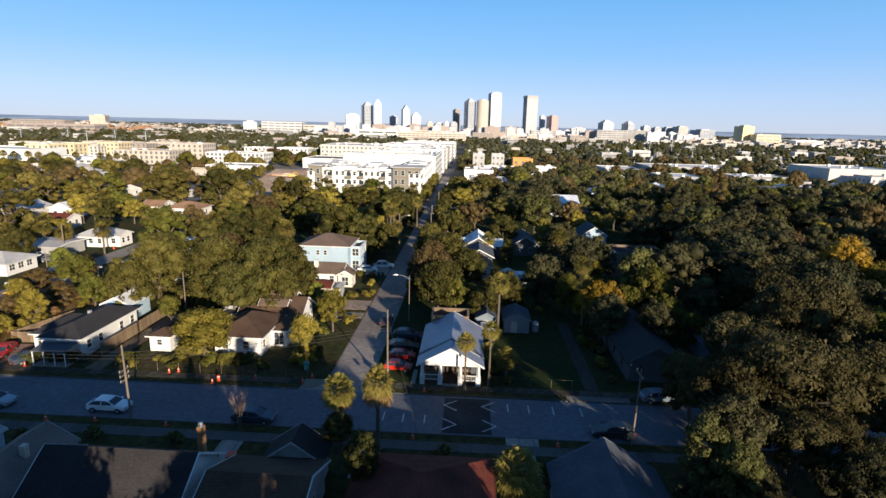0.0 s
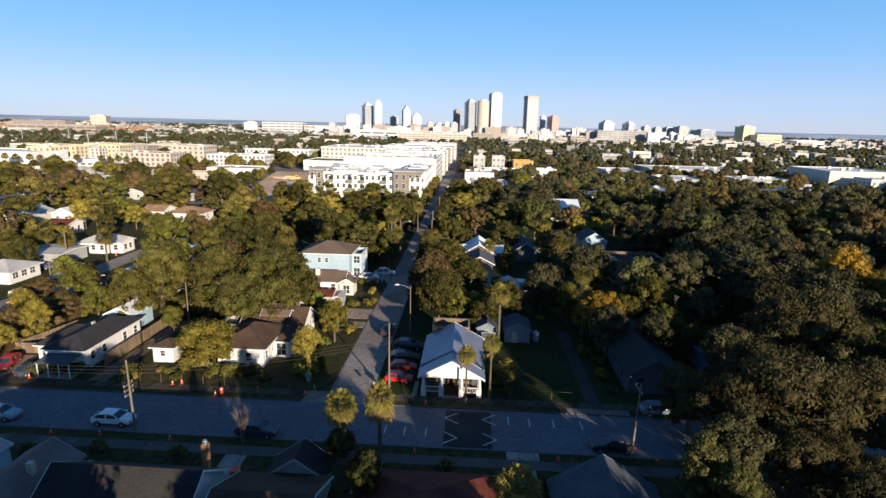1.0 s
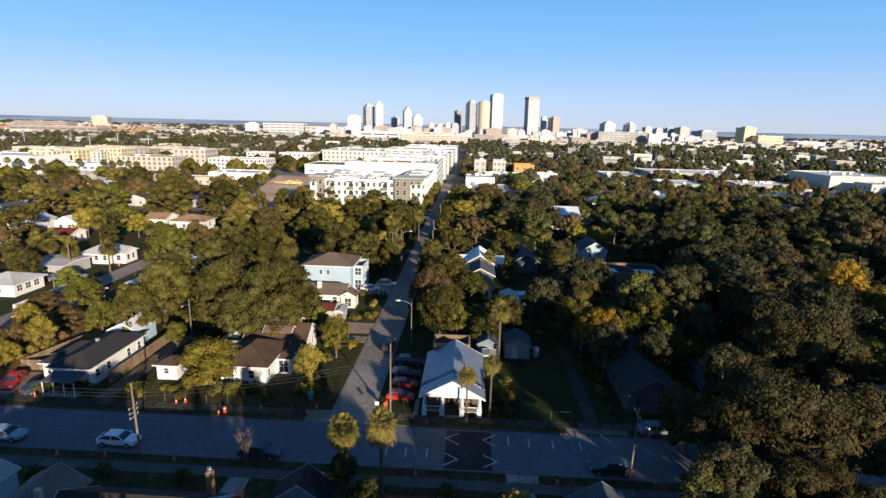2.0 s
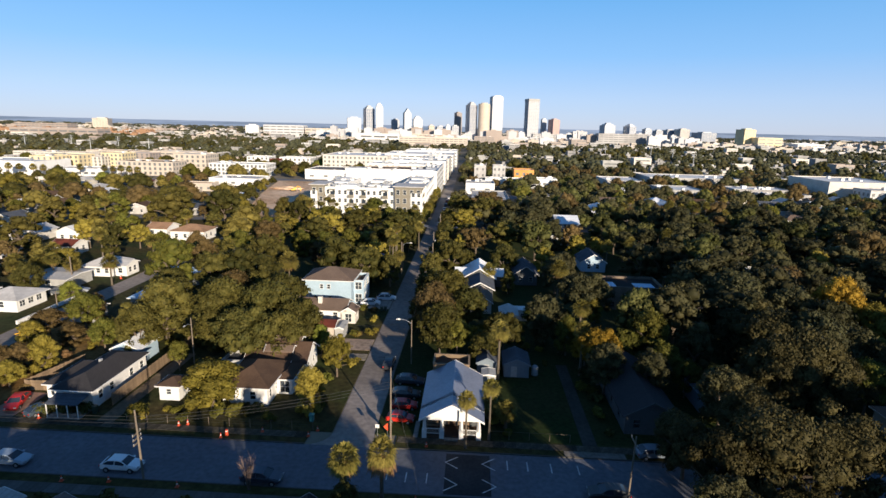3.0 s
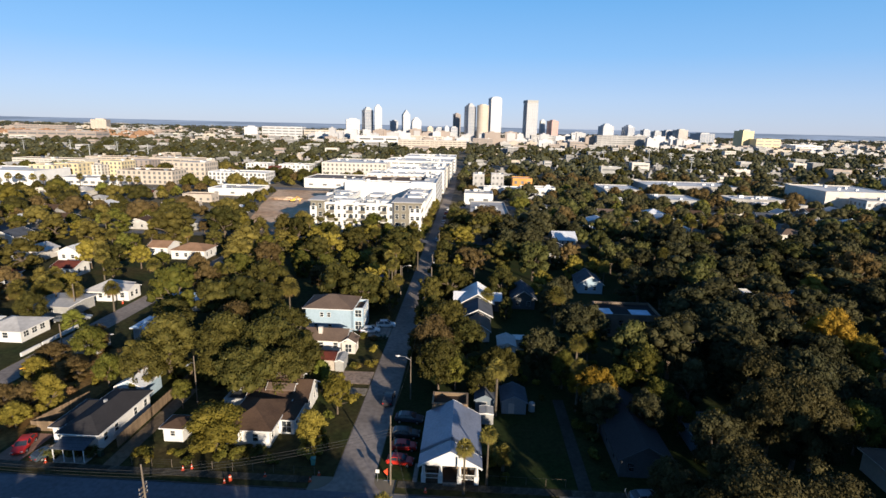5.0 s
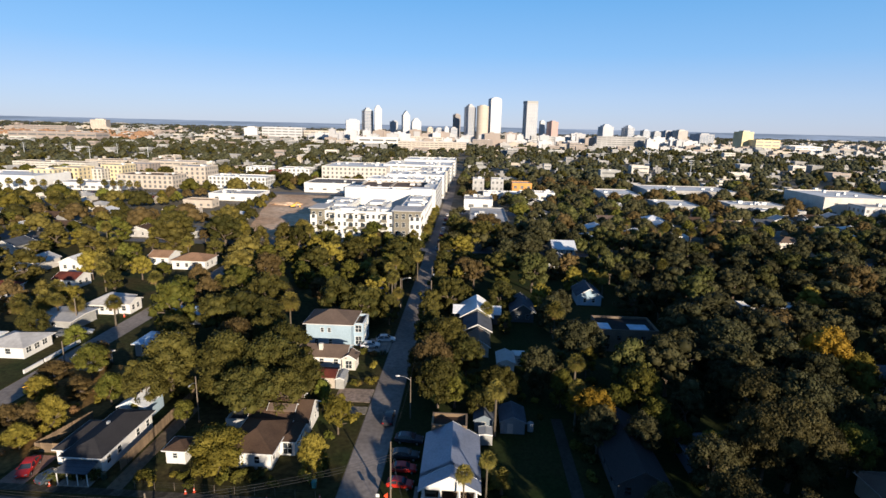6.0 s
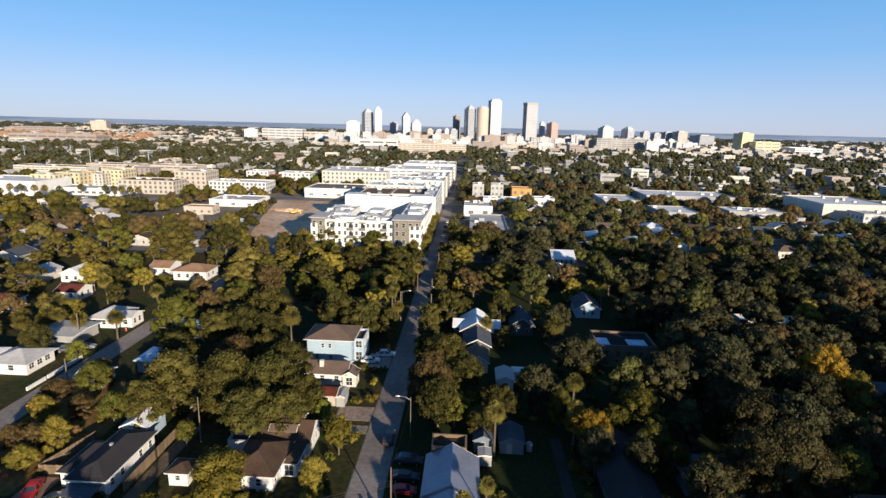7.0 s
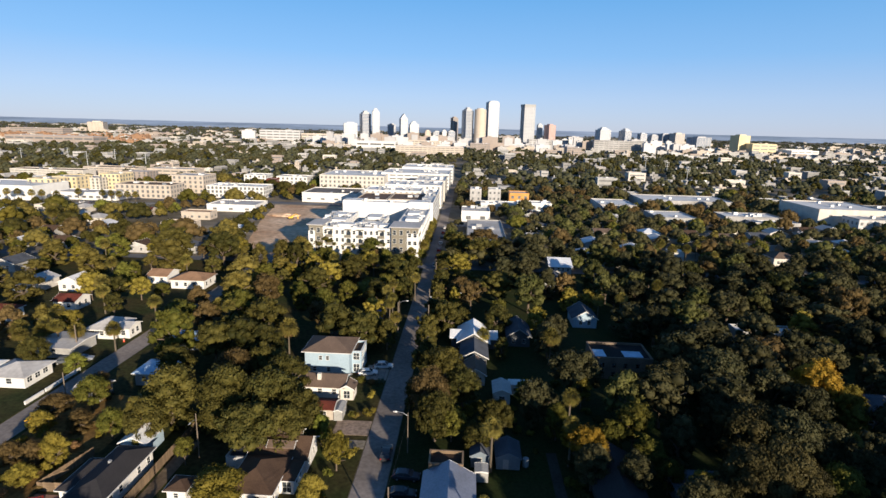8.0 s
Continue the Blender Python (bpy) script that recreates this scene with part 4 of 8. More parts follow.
house("brown_house", "white bungalow with a brown shingle hip roof", -34.4, -27.9, 67.9, 76.4, 2.8, 1.8, "hip", WHITE, SH_BROWN,
           wrow("s", (1.5, 4.4), 0.9, 0.9, 1.3) + wrow("e", (1.2, 3.6), 0.9, 1.0, 1.2), over=0.5)
house("house_wing", "side wing with brown shingles and a white arched porch", -28.0, -25.6, 71.6, 76.6, 2.4, 0.7, "hip", WHITE, SH_BROWN, wrow("e", (1.5, 3.4), 0.9, 1.0, 1.2) + wrow("s", (1.3,), 0.2, 1.5, 2.0), over=0.3)
house("house_wing", "rear wing with a stepped brown shingle roof", -34.6, -25.2, 76.9, 83.2, 2.8, 1.9, "x", WHITE, SH_BROWN, wrow("e", (1.6, 4.4), 0.9, 1.0, 1.2) + wrow("s", (1.5, 4), 0.9, 1.0, 1.2), over=0.4)
house("roof_dormer", "low brown dormer above the rear wing", -31.6, -27.6, 77.6, 79.4, 3.9, 0.5, "x", SH_BROWN, SH_TAUPE, (), over=0.3, base=0.4, cat="dormer")
house("roof_dormer", "low brown dormer above the rear wing", -31.0, -27.2, 80.6, 82.6, 4.2, 0.5, "x", SH_BROWN, SH_TAUPE, (), over=0.3, base=0.4, cat="dormer")
house("carport", "low carport with a flat grey-blue roof", -38.3, -35.0, 76.2, 80.2, 2.3, 0, "flat", GREYWALL, SH_BLUE, (), cat="carport", trim=GREYWALL)
awning = thing("front_awning", "low grey-blue awning on white posts before the bungalow", "awning", (-53.6, 63.2, 0.12))
keep(-57, -50.6, 61.8, 65)
bm = bmesh.new()
prism(bm, [(-1.25, 2.05), (1.2, 2.4), (1.2, 2.48), (-1.25, 2.13)], "x", -2.3, 2.3)
part("awning_roof", bm, SH_BLUE, awning)
for ax in (-2.15, -0.7, 0.75, 2.15):
    part("post", boxes((ax - 0.05, ax + 0.05, -1.15, -1.05, 0, 2.08)), WHITE, awning)
part("deck", boxes((-2.3, 2.3, -1.2, 1.15, 0, 0.16)), CONCRETE, awning)
car(-57.8, 63.6, 68, (0.05, 0.07, 0.09), "dark car parked in shade before the bungalow").scale = (0.85, 0.9, 0.9)
board_fence("board_fence", "weathered tall board fence beside a sandy drive", -49.4, 66.0, -49.4, 91.0, 1.8)
board_fence("board_fence", "weathered board fence behind a red car", -64.8, 69.2, -59.5, 69.4, 1.6)
board_fence("board_fence", "weathered board fence along a yard", -64.8, 69.2, -62.4, 79.0, 1.6)

house("two_storey_house", "pale blue two-storey house with a brown roof", -36.0, -25.8, 112.2, 120.8, 5.7, 1.9, "hip", PALEBLUE, SH_TAUPE,
             wrow("s", (3.6, 5.2), 3.7, 0.8, 1.1) + wrow("s", (2.2, 5.4), 0.9, 0.9, 1.2) + wrow("e", (6.5,), 3.7, 1.0, 1.2), over=0.55)
house("house_porch", "pale blue two-storey porch bay with wide windows", -25.7, -23.4, 114.0, 120.4, 4.9, 0.5, "flat", PALEBLUE, SH_TAUPE,
      wrow("s", (1.15,), 3.3, 1.5, 1.7) + wrow("s", (1.15,), 0.3, 1.5, 2.0) + wrow("e", (1.6, 4.6), 3.3, 1.6, 1.7) + wrow("e", (1.6, 4.6), 0.3, 1.6, 2.0), cat="porch")
tan = house("tan_house", "white bungalow with a tan shingle gable roof", -34.2, -25.0, 102.0, 107.6, 2.8, 1.2, "x", WHITE, SH_TAUPE,
            wrow("s", (2, 4.4, 7.4), 0.9, 1.0, 1.2) + wrow("e", (1.5, 4.0), 0.9, 1.0, 1.2), over=0.6)
part("chimney", boxes((-1.0, -0.2, -1.7, -1.0, 2.6, 4.8)), CREAM, tan, "white chimney")
house("house_porch", "small cream front porch under a tan gable", -25.4, -22.6, 101.4, 104.6, 2.5, 0.8, "y", CREAM, SH_TAUPE, wrow("s", (1.4,), 0.3, 1.4, 1.8) + wrow("e", (1.5,), 0.5, 1.4, 1.5), over=0.3, cat="porch")
house("red_carport", "low shed with a rusty red roof", -28.6, -24.9, 93.4, 97.2, 2.3, 0.6, "x", TANW, SH_RED, wrow("s", (1.8,), 0.6, 1.2, 1.2), over=0.3, cat="carport")
house("lean_to", "narrow grey lean-to with a sheet roof", -24.7, -23.1, 93.2, 97.0, 2.0, 0.3, "y", GREYWALL, GREYWALL, (), over=0.15, cat="shed")

# ---- the white house and its yard, east of the side street ----
# Dark walls, window frames and door paint in the shade behind the porch.
wh = house("porch_house", "white-trimmed bungalow with a ribbed metal gable roof, porch shade painted as dark walls", -5.3, 2.0, 64.6, 74.4, 3.0, 2.0, "y", DARKWALL, PORCHROOF,
           wrow("w", (2, 5, 8), 0.9, 1.0, 1.4) + wrow("e", (2, 5, 8), 0.9, 1.0, 1.4) + wrow("s", (1.5, 5.7), 0.8, 1.3, 1.5), doors=(("s", 3.6, 1.0, 2.05),), over=0.55, frames=DARKWALL, leaf=SH_BROWN)
porch = thing("front_porch", "white front porch with tapered columns and railing", "porch", (-1.65, 63.3, 0.12))
keep(-6, 2.6, 61.5, 75)
part("deck", boxes((-3.7, 3.7, -1.25, 1.28, 0, 0.45)), SH_BROWN, porch)
bm = bmesh.new()
gable_roof(bm, -3.65, 3.65, -1.3, 1.1, 3.0, 2.0, "y", 0.549)
part("porch_roof", bm, PORCHROOF, porch)
bm = bmesh.new()
prism(bm, [(-3.65, 3.0), (3.65, 3.0), (0, 5.0)], "y", -1.3, -1.12)
part("gable", bm, WHITE, porch)
bm = bmesh.new()
for p, q, zp, zq in ((-4.2, 0, 2.7, 5.0), (0, 4.2, 5.0, 2.7)):
    prism(bm, [(p, zp - 0.06), (q, zq - 0.06), (q, zq + 0.2), (p, zp + 0.2)], "y", -1.92, -1.86)
part("bargeboard", bm, WHITE, porch)
part("beam", boxes((-3.65, 3.65, -1.28, -1.0, 2.6, 2.996)), WHITE, porch)
for cx in (-3.5, -1.25, 1.25, 3.5):
    bm = bmesh.new()
    box(bm, cx - 0.3, cx + 0.3, -1.32, -0.75, 0, 1.2)
    tube(bm, [(cx, -1.0, 1.2), (cx, -1.0, 2.6)], [0.26, 0.17], 4)
    part("column", bm, WHITE, porch)
for a, b in ((-3.2, -1.55), (1.55, 3.2)):
    part("railing", boxes((a, b, -1.15, -1.08, 1.25, 1.34), (a, b, -1.14, -1.09, 0.6, 0.68), *[(a + 0.12 + k * 0.2, a + 0.15 + k * 0.2, -1.14, -1.09, 0.68, 1.25) for k in range(int((b - a - 0.2) / 0.2) + 1)]), WHITE, porch)
part("porch_step", boxes((-0.9, 0.9, -1.75, -1.26, 0, 0.22)), CONCRETE, porch)
house("rear_annex", "rear annex with a brown board wall and low roof", -5.0, 0.5, 74.9, 78.6, 3.9, 0.2, "flat", WOOD, SH_BROWN, (), cat="annex", trim=WOOD)
# Shed trim takes the dim siding colour: shade painted over white trim.
house("garden_shed", "grey-blue garden shed with a pale door", 6.1, 10.1, 80.6, 85.4, 2.2, 0.9, "y", GREYBLUE, SH_BLUE, wrow("e", (2.4,), 0.9, 0.8, 0.9), doors=(("s", 1.6, 0.95, 1.9),), over=0.25, cat="shed", trim=GREYBLUE, leaf=GREYWALL)
house("garden_shed", "small grey-blue garden shed with a pale door", 1.8, 4.9, 80.8, 85.0, 2.2, 0.8, "y", GREYBLUE, SH_BLUE, (), doors=(("s", 1.5, 0.9, 1.9),), over=0.25, cat="shed", trim=GREYBLUE, leaf=GREYWALL)
house("box_trailer", "small grey box trailer beside the sheds", 2.4, 4.6, 76.6, 79.0, 1.7, 0.15, "y", GREYWALL, GREYWALL, (), over=0.02, base=0.35, cat="trailer")
tagged(part("water_tank", tube(bmesh.new(), [(11.2, 82, 0.1), (11.2, 82, 1.5), (11.2, 82, 1.75)], [0.55, 0.55, 0.2], 12), PIPEGREY), "small dark storage tank beside a shed", "tank")
house("dark_house", "long dark house with a grey shingle gable roof", 21.2, 28.0, 65.4, 82.5, 2.9, 1.9, "y", DARKWALL, SH_GREY, wrow("s", (1.5, 4.8), 0.9, 1.0, 1.3) + wrow("w", (3, 7, 12), 0.9, 1.0, 1.3), over=0.5, trim=DARKWALL)

# ---- houses further along the side street, east side ----
house("metal_roof_house", "grey house with a shining metal gable roof", -1.2, 6.2, 128.0, 138.0, 3.2, 2.2, "y", DARKWALL, METALROOF, wrow("s", (1.6, 5.6), 0.9, 1.1, 1.3) + wrow("w", (2, 6), 0.9, 1.0, 1.3), over=0.6, seams=0.6)
house("house_wing", "cross wing with a pale metal roof", -3.2, 8.4, 131.0, 136.0, 2.9, 1.2, "x", DARKWALL, METALROOF, (), over=0.4, seams=0.6)
house("porch_cottage", "grey cottage with a pale rimmed roof", -0.4, 5.6, 119.0, 127.2, 3.0, 1.5, "y", DARKWALL, SH_BLUE, wrow("s", (1.4, 4.4), 0.9, 1.0, 1.3), over=0.5)
house("brown_cottage", "low cottage with a taupe roof", 0.6, 5.0, 110.6, 117.6, 2.6, 1.4, "y", CREAM, SH_TAUPE, wrow("s", (1.2, 3.2), 0.8, 0.9, 1.2), over=0.4)
house("dark_cottage", "dark cottage with a grey rimmed gable", 11.6, 17.4, 133.5, 143.0, 3.0, 1.9, "y", DARKWALL, SH_BLUE, wrow("s", (1.5, 4.2), 0.9, 1.0, 1.3), over=0.5, trim=GREYWALL)
house("white_shed", "pale garage with a light grey roof", 6.6, 10.0, 102.6, 107.6, 2.6, 0.7, "y", WHITE, FLATROOF, wrow("s", (1.7,), 0.5, 1.3, 1.4), over=0.3, cat="garage")
house("low_shed", "long low white shed", 10.2, 14.6, 107.0, 109.4, 2.3, 0.3, "x", WHITE, WHITEROOF, wrow("s", (1.2, 3), 0.8, 0.9, 0.9), over=0.2, cat="shed")
# Grey siding on this white house paints the trees' shade on its front.
house("white_house", "white upper-storey house with a pale metal roof, tree shade painted as grey walls", 32.2, 40.6, 202.0, 214.0, 4.6, 2.2, "x", GREYWALL, METALROOF, wrow("s", (1.4, 3.4, 5.2, 7.0), 2.8, 0.9, 1.5) + wrow("s", (2, 6), 0.8, 1, 1.4), over=0.4)
house("dark_cottage", "shaded grey cottage with a dark gable roof", 28.0, 36.0, 184.0, 194.0, 3.2, 2.0, "y", GREYWALL, SH_BLUE, wrow("s", (1.6, 4, 6.4), 0.9, 1.0, 1.4), over=0.5)
house("gable_cottage", "pale blue cottage with a dark gable roof", 31.6, 38.4, 149.4, 158.0, 2.9, 2.1, "y", PALEBLUE, SH_BLUE, wrow("s", (2.2, 4.6), 0.9, 1.0, 1.3), over=0.4)
BROWNBRICK = mat("brown_brick", (0.2, 0.15, 0.11), 0.9, 0.3, 0.5, 5, 0.3, seams=(2, 0.3, 0.25))
house("flat_roof_building", "brown flat-roofed apartment block with tarps on its roof", 30.2, 43.6, 116.8, 126.0, 4.8, 0, "flat", BROWNBRICK, SH_DARK, wrow("s", (2, 4.6, 7.2, 10, 12.2), 2.8, 1.0, 1.2) + wrow("s", (2, 4.6, 7.2, 10, 12.2), 0.6, 1.0, 1.3) + wrow("w", (2, 5), 2.8, 1, 1.2), trim=BROWNBRICK, cat="apartment block")
for x0, x1, y0, y1 in ((30.8, 33.4, 118.4, 122.4), (37.6, 42.0, 118.6, 122.0)):
    tagged(part("roof_tarp", boxes((x0, x1, y0, y1, 4.93, 5.0)), SKYTARP), "pale blue sheet lying on the flat roof", "tarp")
# The grey wall colour stands for shade on a white wall.
house("white_bungalow", "long white bungalow with a pale flat roof, shade painted as grey walls", 75.0, 91.0, 143.5, 148.0, 3.0, 0, "flat", GREYWALL, WHITEROOF, wrow("s", (2, 5, 8, 11), 1.2, 1.2, 1.2))
keep(72, 90, 127, 143)
house("white_bungalow", "small white outbuilding among trees", 84.0, 88.4, 129.0, 132.5, 3.0, 0, "flat", WHITE, WHITEROOF, wrow("s", (1.5, 4), 1.2, 1, 1.2))
house("brown_bungalow", "bungalow with a rusty brown hip roof", 135, 146, 236, 244, 3.2, 2.0, "hip", CREAM, SH_TAUPE, wrow("s", (2, 5, 8), 0.9, 1.2, 1.3), base=-0.03)
keep(126, 146, 216, 236)
house("white_bungalow", "white bungalow among palms", 90, 96, 236, 242, 4.2, 0, "flat", WHITE, WHITEROOF, wrow("s", (2, 4.5), 1.2, 1.2, 1.3), base=-0.03)
keep(84, 96, 217, 236)
house("shaded_house", "shaded house with a slate-blue roof", 79.0, 89.0, 100.0, 108.0, 3.0, 1.6, "hip", GREYBLUE, SH_BLUE, wrow("s", (2, 5), 0.9, 1.2, 1.3))
house("shaded_house", "shaded house with a grey roof under oaks", 33.6, 41.4, 70.6, 78.2, 2.9, 1.6, "hip", GREYBLUE, SH_BLUE, (), trim=GREYBLUE)
house("shaded_house", "shaded tan-roofed house under tall oaks", 56.0, 66.0, 60.5, 70.0, 3.0, 1.8, "hip", TANW, SH_TAUPE, wrow("s", (2, 5), 0.9, 1.2, 1.3), trim=TANW)

# ---- houses of the western block ----
house("grey_roof_house", "white bungalow with a light grey hip roof", -98.0, -90.6, 127.0, 135.5, 2.5, 1.9, "hip", WHITE, FLATROOF, wrow("s", (1.6, 4, 6.2), 0.9, 1.1, 1.3) + wrow("e", (1.6, 4.4, 6.8), 0.9, 1.1, 1.3))
house("house_wing", "white front bay with a grey roof", -90.5, -87.2, 128.0, 133.0, 2.8, 0.9, "x", WHITE, FLATROOF, wrow("e", (1.4, 3.4), 0.8, 1.2, 1.4) + wrow("s", (1.6,), 0.8, 1.2, 1.4), over=0.35)
house("grey_flat_house", "low house with a wide grey flat roof", -102.5, -93.2, 114.8, 123.6, 2.7, 0.35, "x", GREYWALL, FLATROOF, wrow("s", (2, 5), 0.9, 1.2, 1.2), over=0.7)
house("white_corner_house", "white bungalow with a pale grey hip roof", -100.6, -92.2, 99.8, 107.6, 2.5, 1.6, "hip", WHITE, FLATROOF, wrow("e", (1.4, 3.6, 5.8), 0.9, 1.5, 1.3) + wrow("s", (2, 5), 0.9, 1.3, 1.3), over=0.6)
house("blue_house", "pale blue house with a white roof", -108, -101.4, 98, 106, 3.0, 1.2, "hip", PALEBLUE, WHITEROOF, wrow("e", (2, 5), 0.9, 1.2, 1.3))
house("red_roof_house", "white bungalow with a red-brown roof", -134, -126.6, 133.5, 141, 3.0, 1.6, "hip", WHITE, SH_RED, wrow("e", (2, 5), 0.9, 1.2, 1.3) + wrow("s", (2, 5), 0.9, 1.2, 1.3))
house("red_roof_house", "white cottage with a red roof", -122, -115.4, 146.4, 153, 2.9, 1.2, "x", WHITE, SH_RED, wrow("s", (2, 4.6), 0.9, 1.2, 1.3) + wrow("e", (2, 4.6), 0.9, 1.2, 1.3))
house("white_cottage", "white cottage with a pale gable roof", -134, -126.5, 164, 171, 3.0, 1.8, "y", WHITE, WHITEROOF, wrow("s", (2, 5), 0.9, 1.2, 1.3))
house("orange_roof_house", "white bungalow with an orange-tan roof", -100.0, -88.6, 171.2, 180.0, 3.0, 1.8, "hip", WHITE, SH_TERRA, wrow("s", (2, 5, 8), 0.9, 1.2, 1.4) + wrow("e", (2, 5), 0.9, 1.2, 1.4))
house("white_cottage", "white cottage under oak trees", -111, -104, 176, 184, 2.8, 1.4, "x", WHITE, SH_TERRA, wrow("s", (2, 5), 0.9, 1.2, 1.3))
keep(-97, -80, 140, 171)
house("tarped_house", "house with a bright blue tarp roof", -70.5, -64.0, 103.5, 110.0, 2.8, 1.2, "hip", GREYWALL, SKYTARP, wrow("s", (2, 5), 0.9, 1.2, 1.3))
house("tarped_house", "low house with a pale blue sheet roof", -73.0, -66.0, 122.6, 128.0, 2.8, 0.9, "x", GREYWALL, SKYTARP, wrow("s", (2, 5), 0.9, 1.2, 1.3))
house("grey_cottage", "small cottage with a light roof", -78.2, -73.2, 96.0, 100.0, 2.6, 0.6, "x", GREYWALL, FLATROOF, (), cat="shed")
for i in range(3):
    tagged(part("garden_wall", boxes((-87.2, -86.9, 93.5 + i * 5.4, 98.4 + i * 5.4, 0.05, 0.85)), WHITE), "low white garden wall beside the street", "wall", "garden walls")

# ---- the near side of the avenue, in shade ----
hA = house("near_house", "narrow house with a brown-grey gable roof in shade", -40.2, -35.2, 25.0, 42.0, 3.0, 1.5, "y", WHITE, SH_PALE, wrow("e", (4.5, 8, 12), 0.9, 1.2, 1.4), trim=GREYWALL)
part("chimney", boxes((1.0, 1.5, 4.6, 5.1, 3.2, 4.9)), TANW, hA, "small tan chimney")
house("garden_shed", "small pale blue shed beside a brown roof", -47.4, -43.6, 40.0, 44.0, 2.4, 0.8, "y", PALEBLUE, GREYWALL, wrow("n", (2.0,), 0.9, 0.9, 1.0), over=0.25, cat="shed")
hB = house("near_house", "white house with a steep black gable roof", -33.0, -21.2, 33.0, 41.2, 3.1, 2.7, "x", WHITE, SH_DARK, wrow("e", (2.4, 4.6, 6.6), 0.9, 0.8, 1.5))
part("chimney", boxes((4.9, 5.42, 2.5, 3.02, 3.0, 6.5)), BRICK, hB, "orange brick chimney")
part("chimney_cap", tube(bmesh.new(), [(5.16, 2.76, 6.5), (5.16, 2.76, 6.85)], [0.26, 0.18], 10), STEEL, hB, "metal chimney cap")
house("near_house", "house with a brown gable roof and white trim", -19.3, -11.8, 31.4, 40.9, 3.0, 1.9, "x", GREYWALL, SH_BROWN, wrow("e", (3, 6), 0.9, 1.1, 1.4))
house("house_wing", "front wing with a black shingle gable roof", -17.2, -12.3, 41.6, 44.0, 2.7, 1.7, "y", GREYWALL, SH_DARK, wrow("n", (1.5, 3.6), 0.9, 1.1, 1.4), over=0.4, trim=GREYWALL)
house("near_house", "house with a maroon shingle roof", -8.4, 2.4, 26.0, 42.0, 3.0, 2.4, "hip", GREYWALL, SH_RED, wrow("n", (2, 5, 8), 0.9, 1.1, 1.4), trim=SH_RED)
house("near_house", "house with a dark slate gable roof", 8.0, 16.6, 26.0, 42.0, 3.0, 2.6, "y", GREYWALL, SH_BLUE, wrow("n", (2, 5), 0.9, 1.1, 1.4), trim=GREYBLUE)

# ---- vehicles ----
car(-39.2, 52.7, 0, (0.78, 0.79, 0.8), "white hatchback parked on the avenue")
car(-52.6, 52.6, 0, (0.3, 0.36, 0.42), "blue-grey sedan parked on the avenue")
car(-22.5, 51.9, 0, (0.05, 0.06, 0.08), "dark sedan parked behind a bare bush")
car(16.0, 52.4, 180, (0.03, 0.035, 0.04), "black car parked at the kerb")
car(-8.7, 65.9, -4, (0.5, 0.03, 0.02), "small red car parked beside the white house").scale = (0.82, 0.92, 0.92)
car(-8.6, 69.4, 3, (0.48, 0.03, 0.025), "red hatchback parked beside another red car").scale = (0.82, 0.92, 0.92)
car(-8.9, 72.6, 2, (0.03, 0.035, 0.04), "dark car parked in the shaded side yard")
car(-8.7, 77.0, -3, (0.05, 0.055, 0.07), "dark car parked further back in the yard")
car(-62.4, 65.0, -72, (0.42, 0.02, 0.015), "red sedan on a red paved driveway")
car(-21.8, 113.6, 12, (0.78, 0.79, 0.8), "white sedan on a concrete pad")
car(-18.8, 117.4, 10, (0.7, 0.72, 0.74), "white suv on a concrete pad", suv=True)
car(-93.0, 112.6, 20, (0.1, 0.11, 0.13), "dark sedan under a carport")
car(-90.0, 114.2, 20, (0.25, 0.27, 0.3), "grey sedan beside a carport")
car(-12.9, 83.0, 90, (0.03, 0.03, 0.035), "black car parked at the side street")
car(23.6, 60.6, 6, (0.16, 0.19, 0.23), "blue-grey car half hidden by trees")

# ---- poles, lamps, cables ----
utility_pole(-35.7, 51.0, 8.6, 3, -0.02, thick=0.75, label="leaning wooden utility pole with several short crossarms")
utility_pole(-9.4, 61.4, 10.0, 0, thick=0.7, label="tall bare wooden pole at the street corner")
utility_pole(17.6, 50.8, 8.6, 1, 0.02, thick=0.65, label="wooden utility pole at the kerb")
utility_pole(-44.6, 79.6, 8.4, 0, lamp=True, thick=0.65, label="wooden pole with a lamp above the oaks")
utility_pole(-93.6, 117.5, 7.6, 0, label="wooden pole beside a grey roof")
utility_pole(-79.9, 95.4, 6.5, 0, thick=0.8, label="thin wooden pole beside a white wall")
utility_pole(-10.4, 150, 10.0, 1, transformer=True)
utility_pole(-10.4, 182, 10.0, 1)
utility_pole(-18.3, 140, 9.0, 0)
street_lamp(-18.6, 145.4, 7.5, 180)
utility_pole(-9.6, 135.7, 10.0, 0, label="tall bare wooden pole beside the side street")
utility_pole(55, 190, 9.0, 1, rz=90)
utility_pole(57, 215, 9.0, 1, rz=90)
street_lamp(-9.3, 84.0, 7.9)
for k, z in enumerate((7.9, 7.5, 7.1)):
    cable((-35.9, 50.8, z * 1.0), (-75, 52.5, z + 0.4), 0.7)
    cable((-35.9, 50.8, z), (-9.4, 61.2, z + 0.3), 0.7)
cable((-9.4, 61.4, 10.2), (-9.3, 84, 7.6), 0.8)
cable((-9.3, 84, 7.6), (-23.2, 92, 3.6), 0.5)
cable((-9.3, 84, 7.6), (-10.4, 150, 9.4), 1.2)
cable((-10.4, 150, 9.4), (-10.4, 182, 9.4), 0.6)
cable((-9.4, 61.4, 9.0), (-4.6, 50.5, 0.5), 0.0, 0.016)

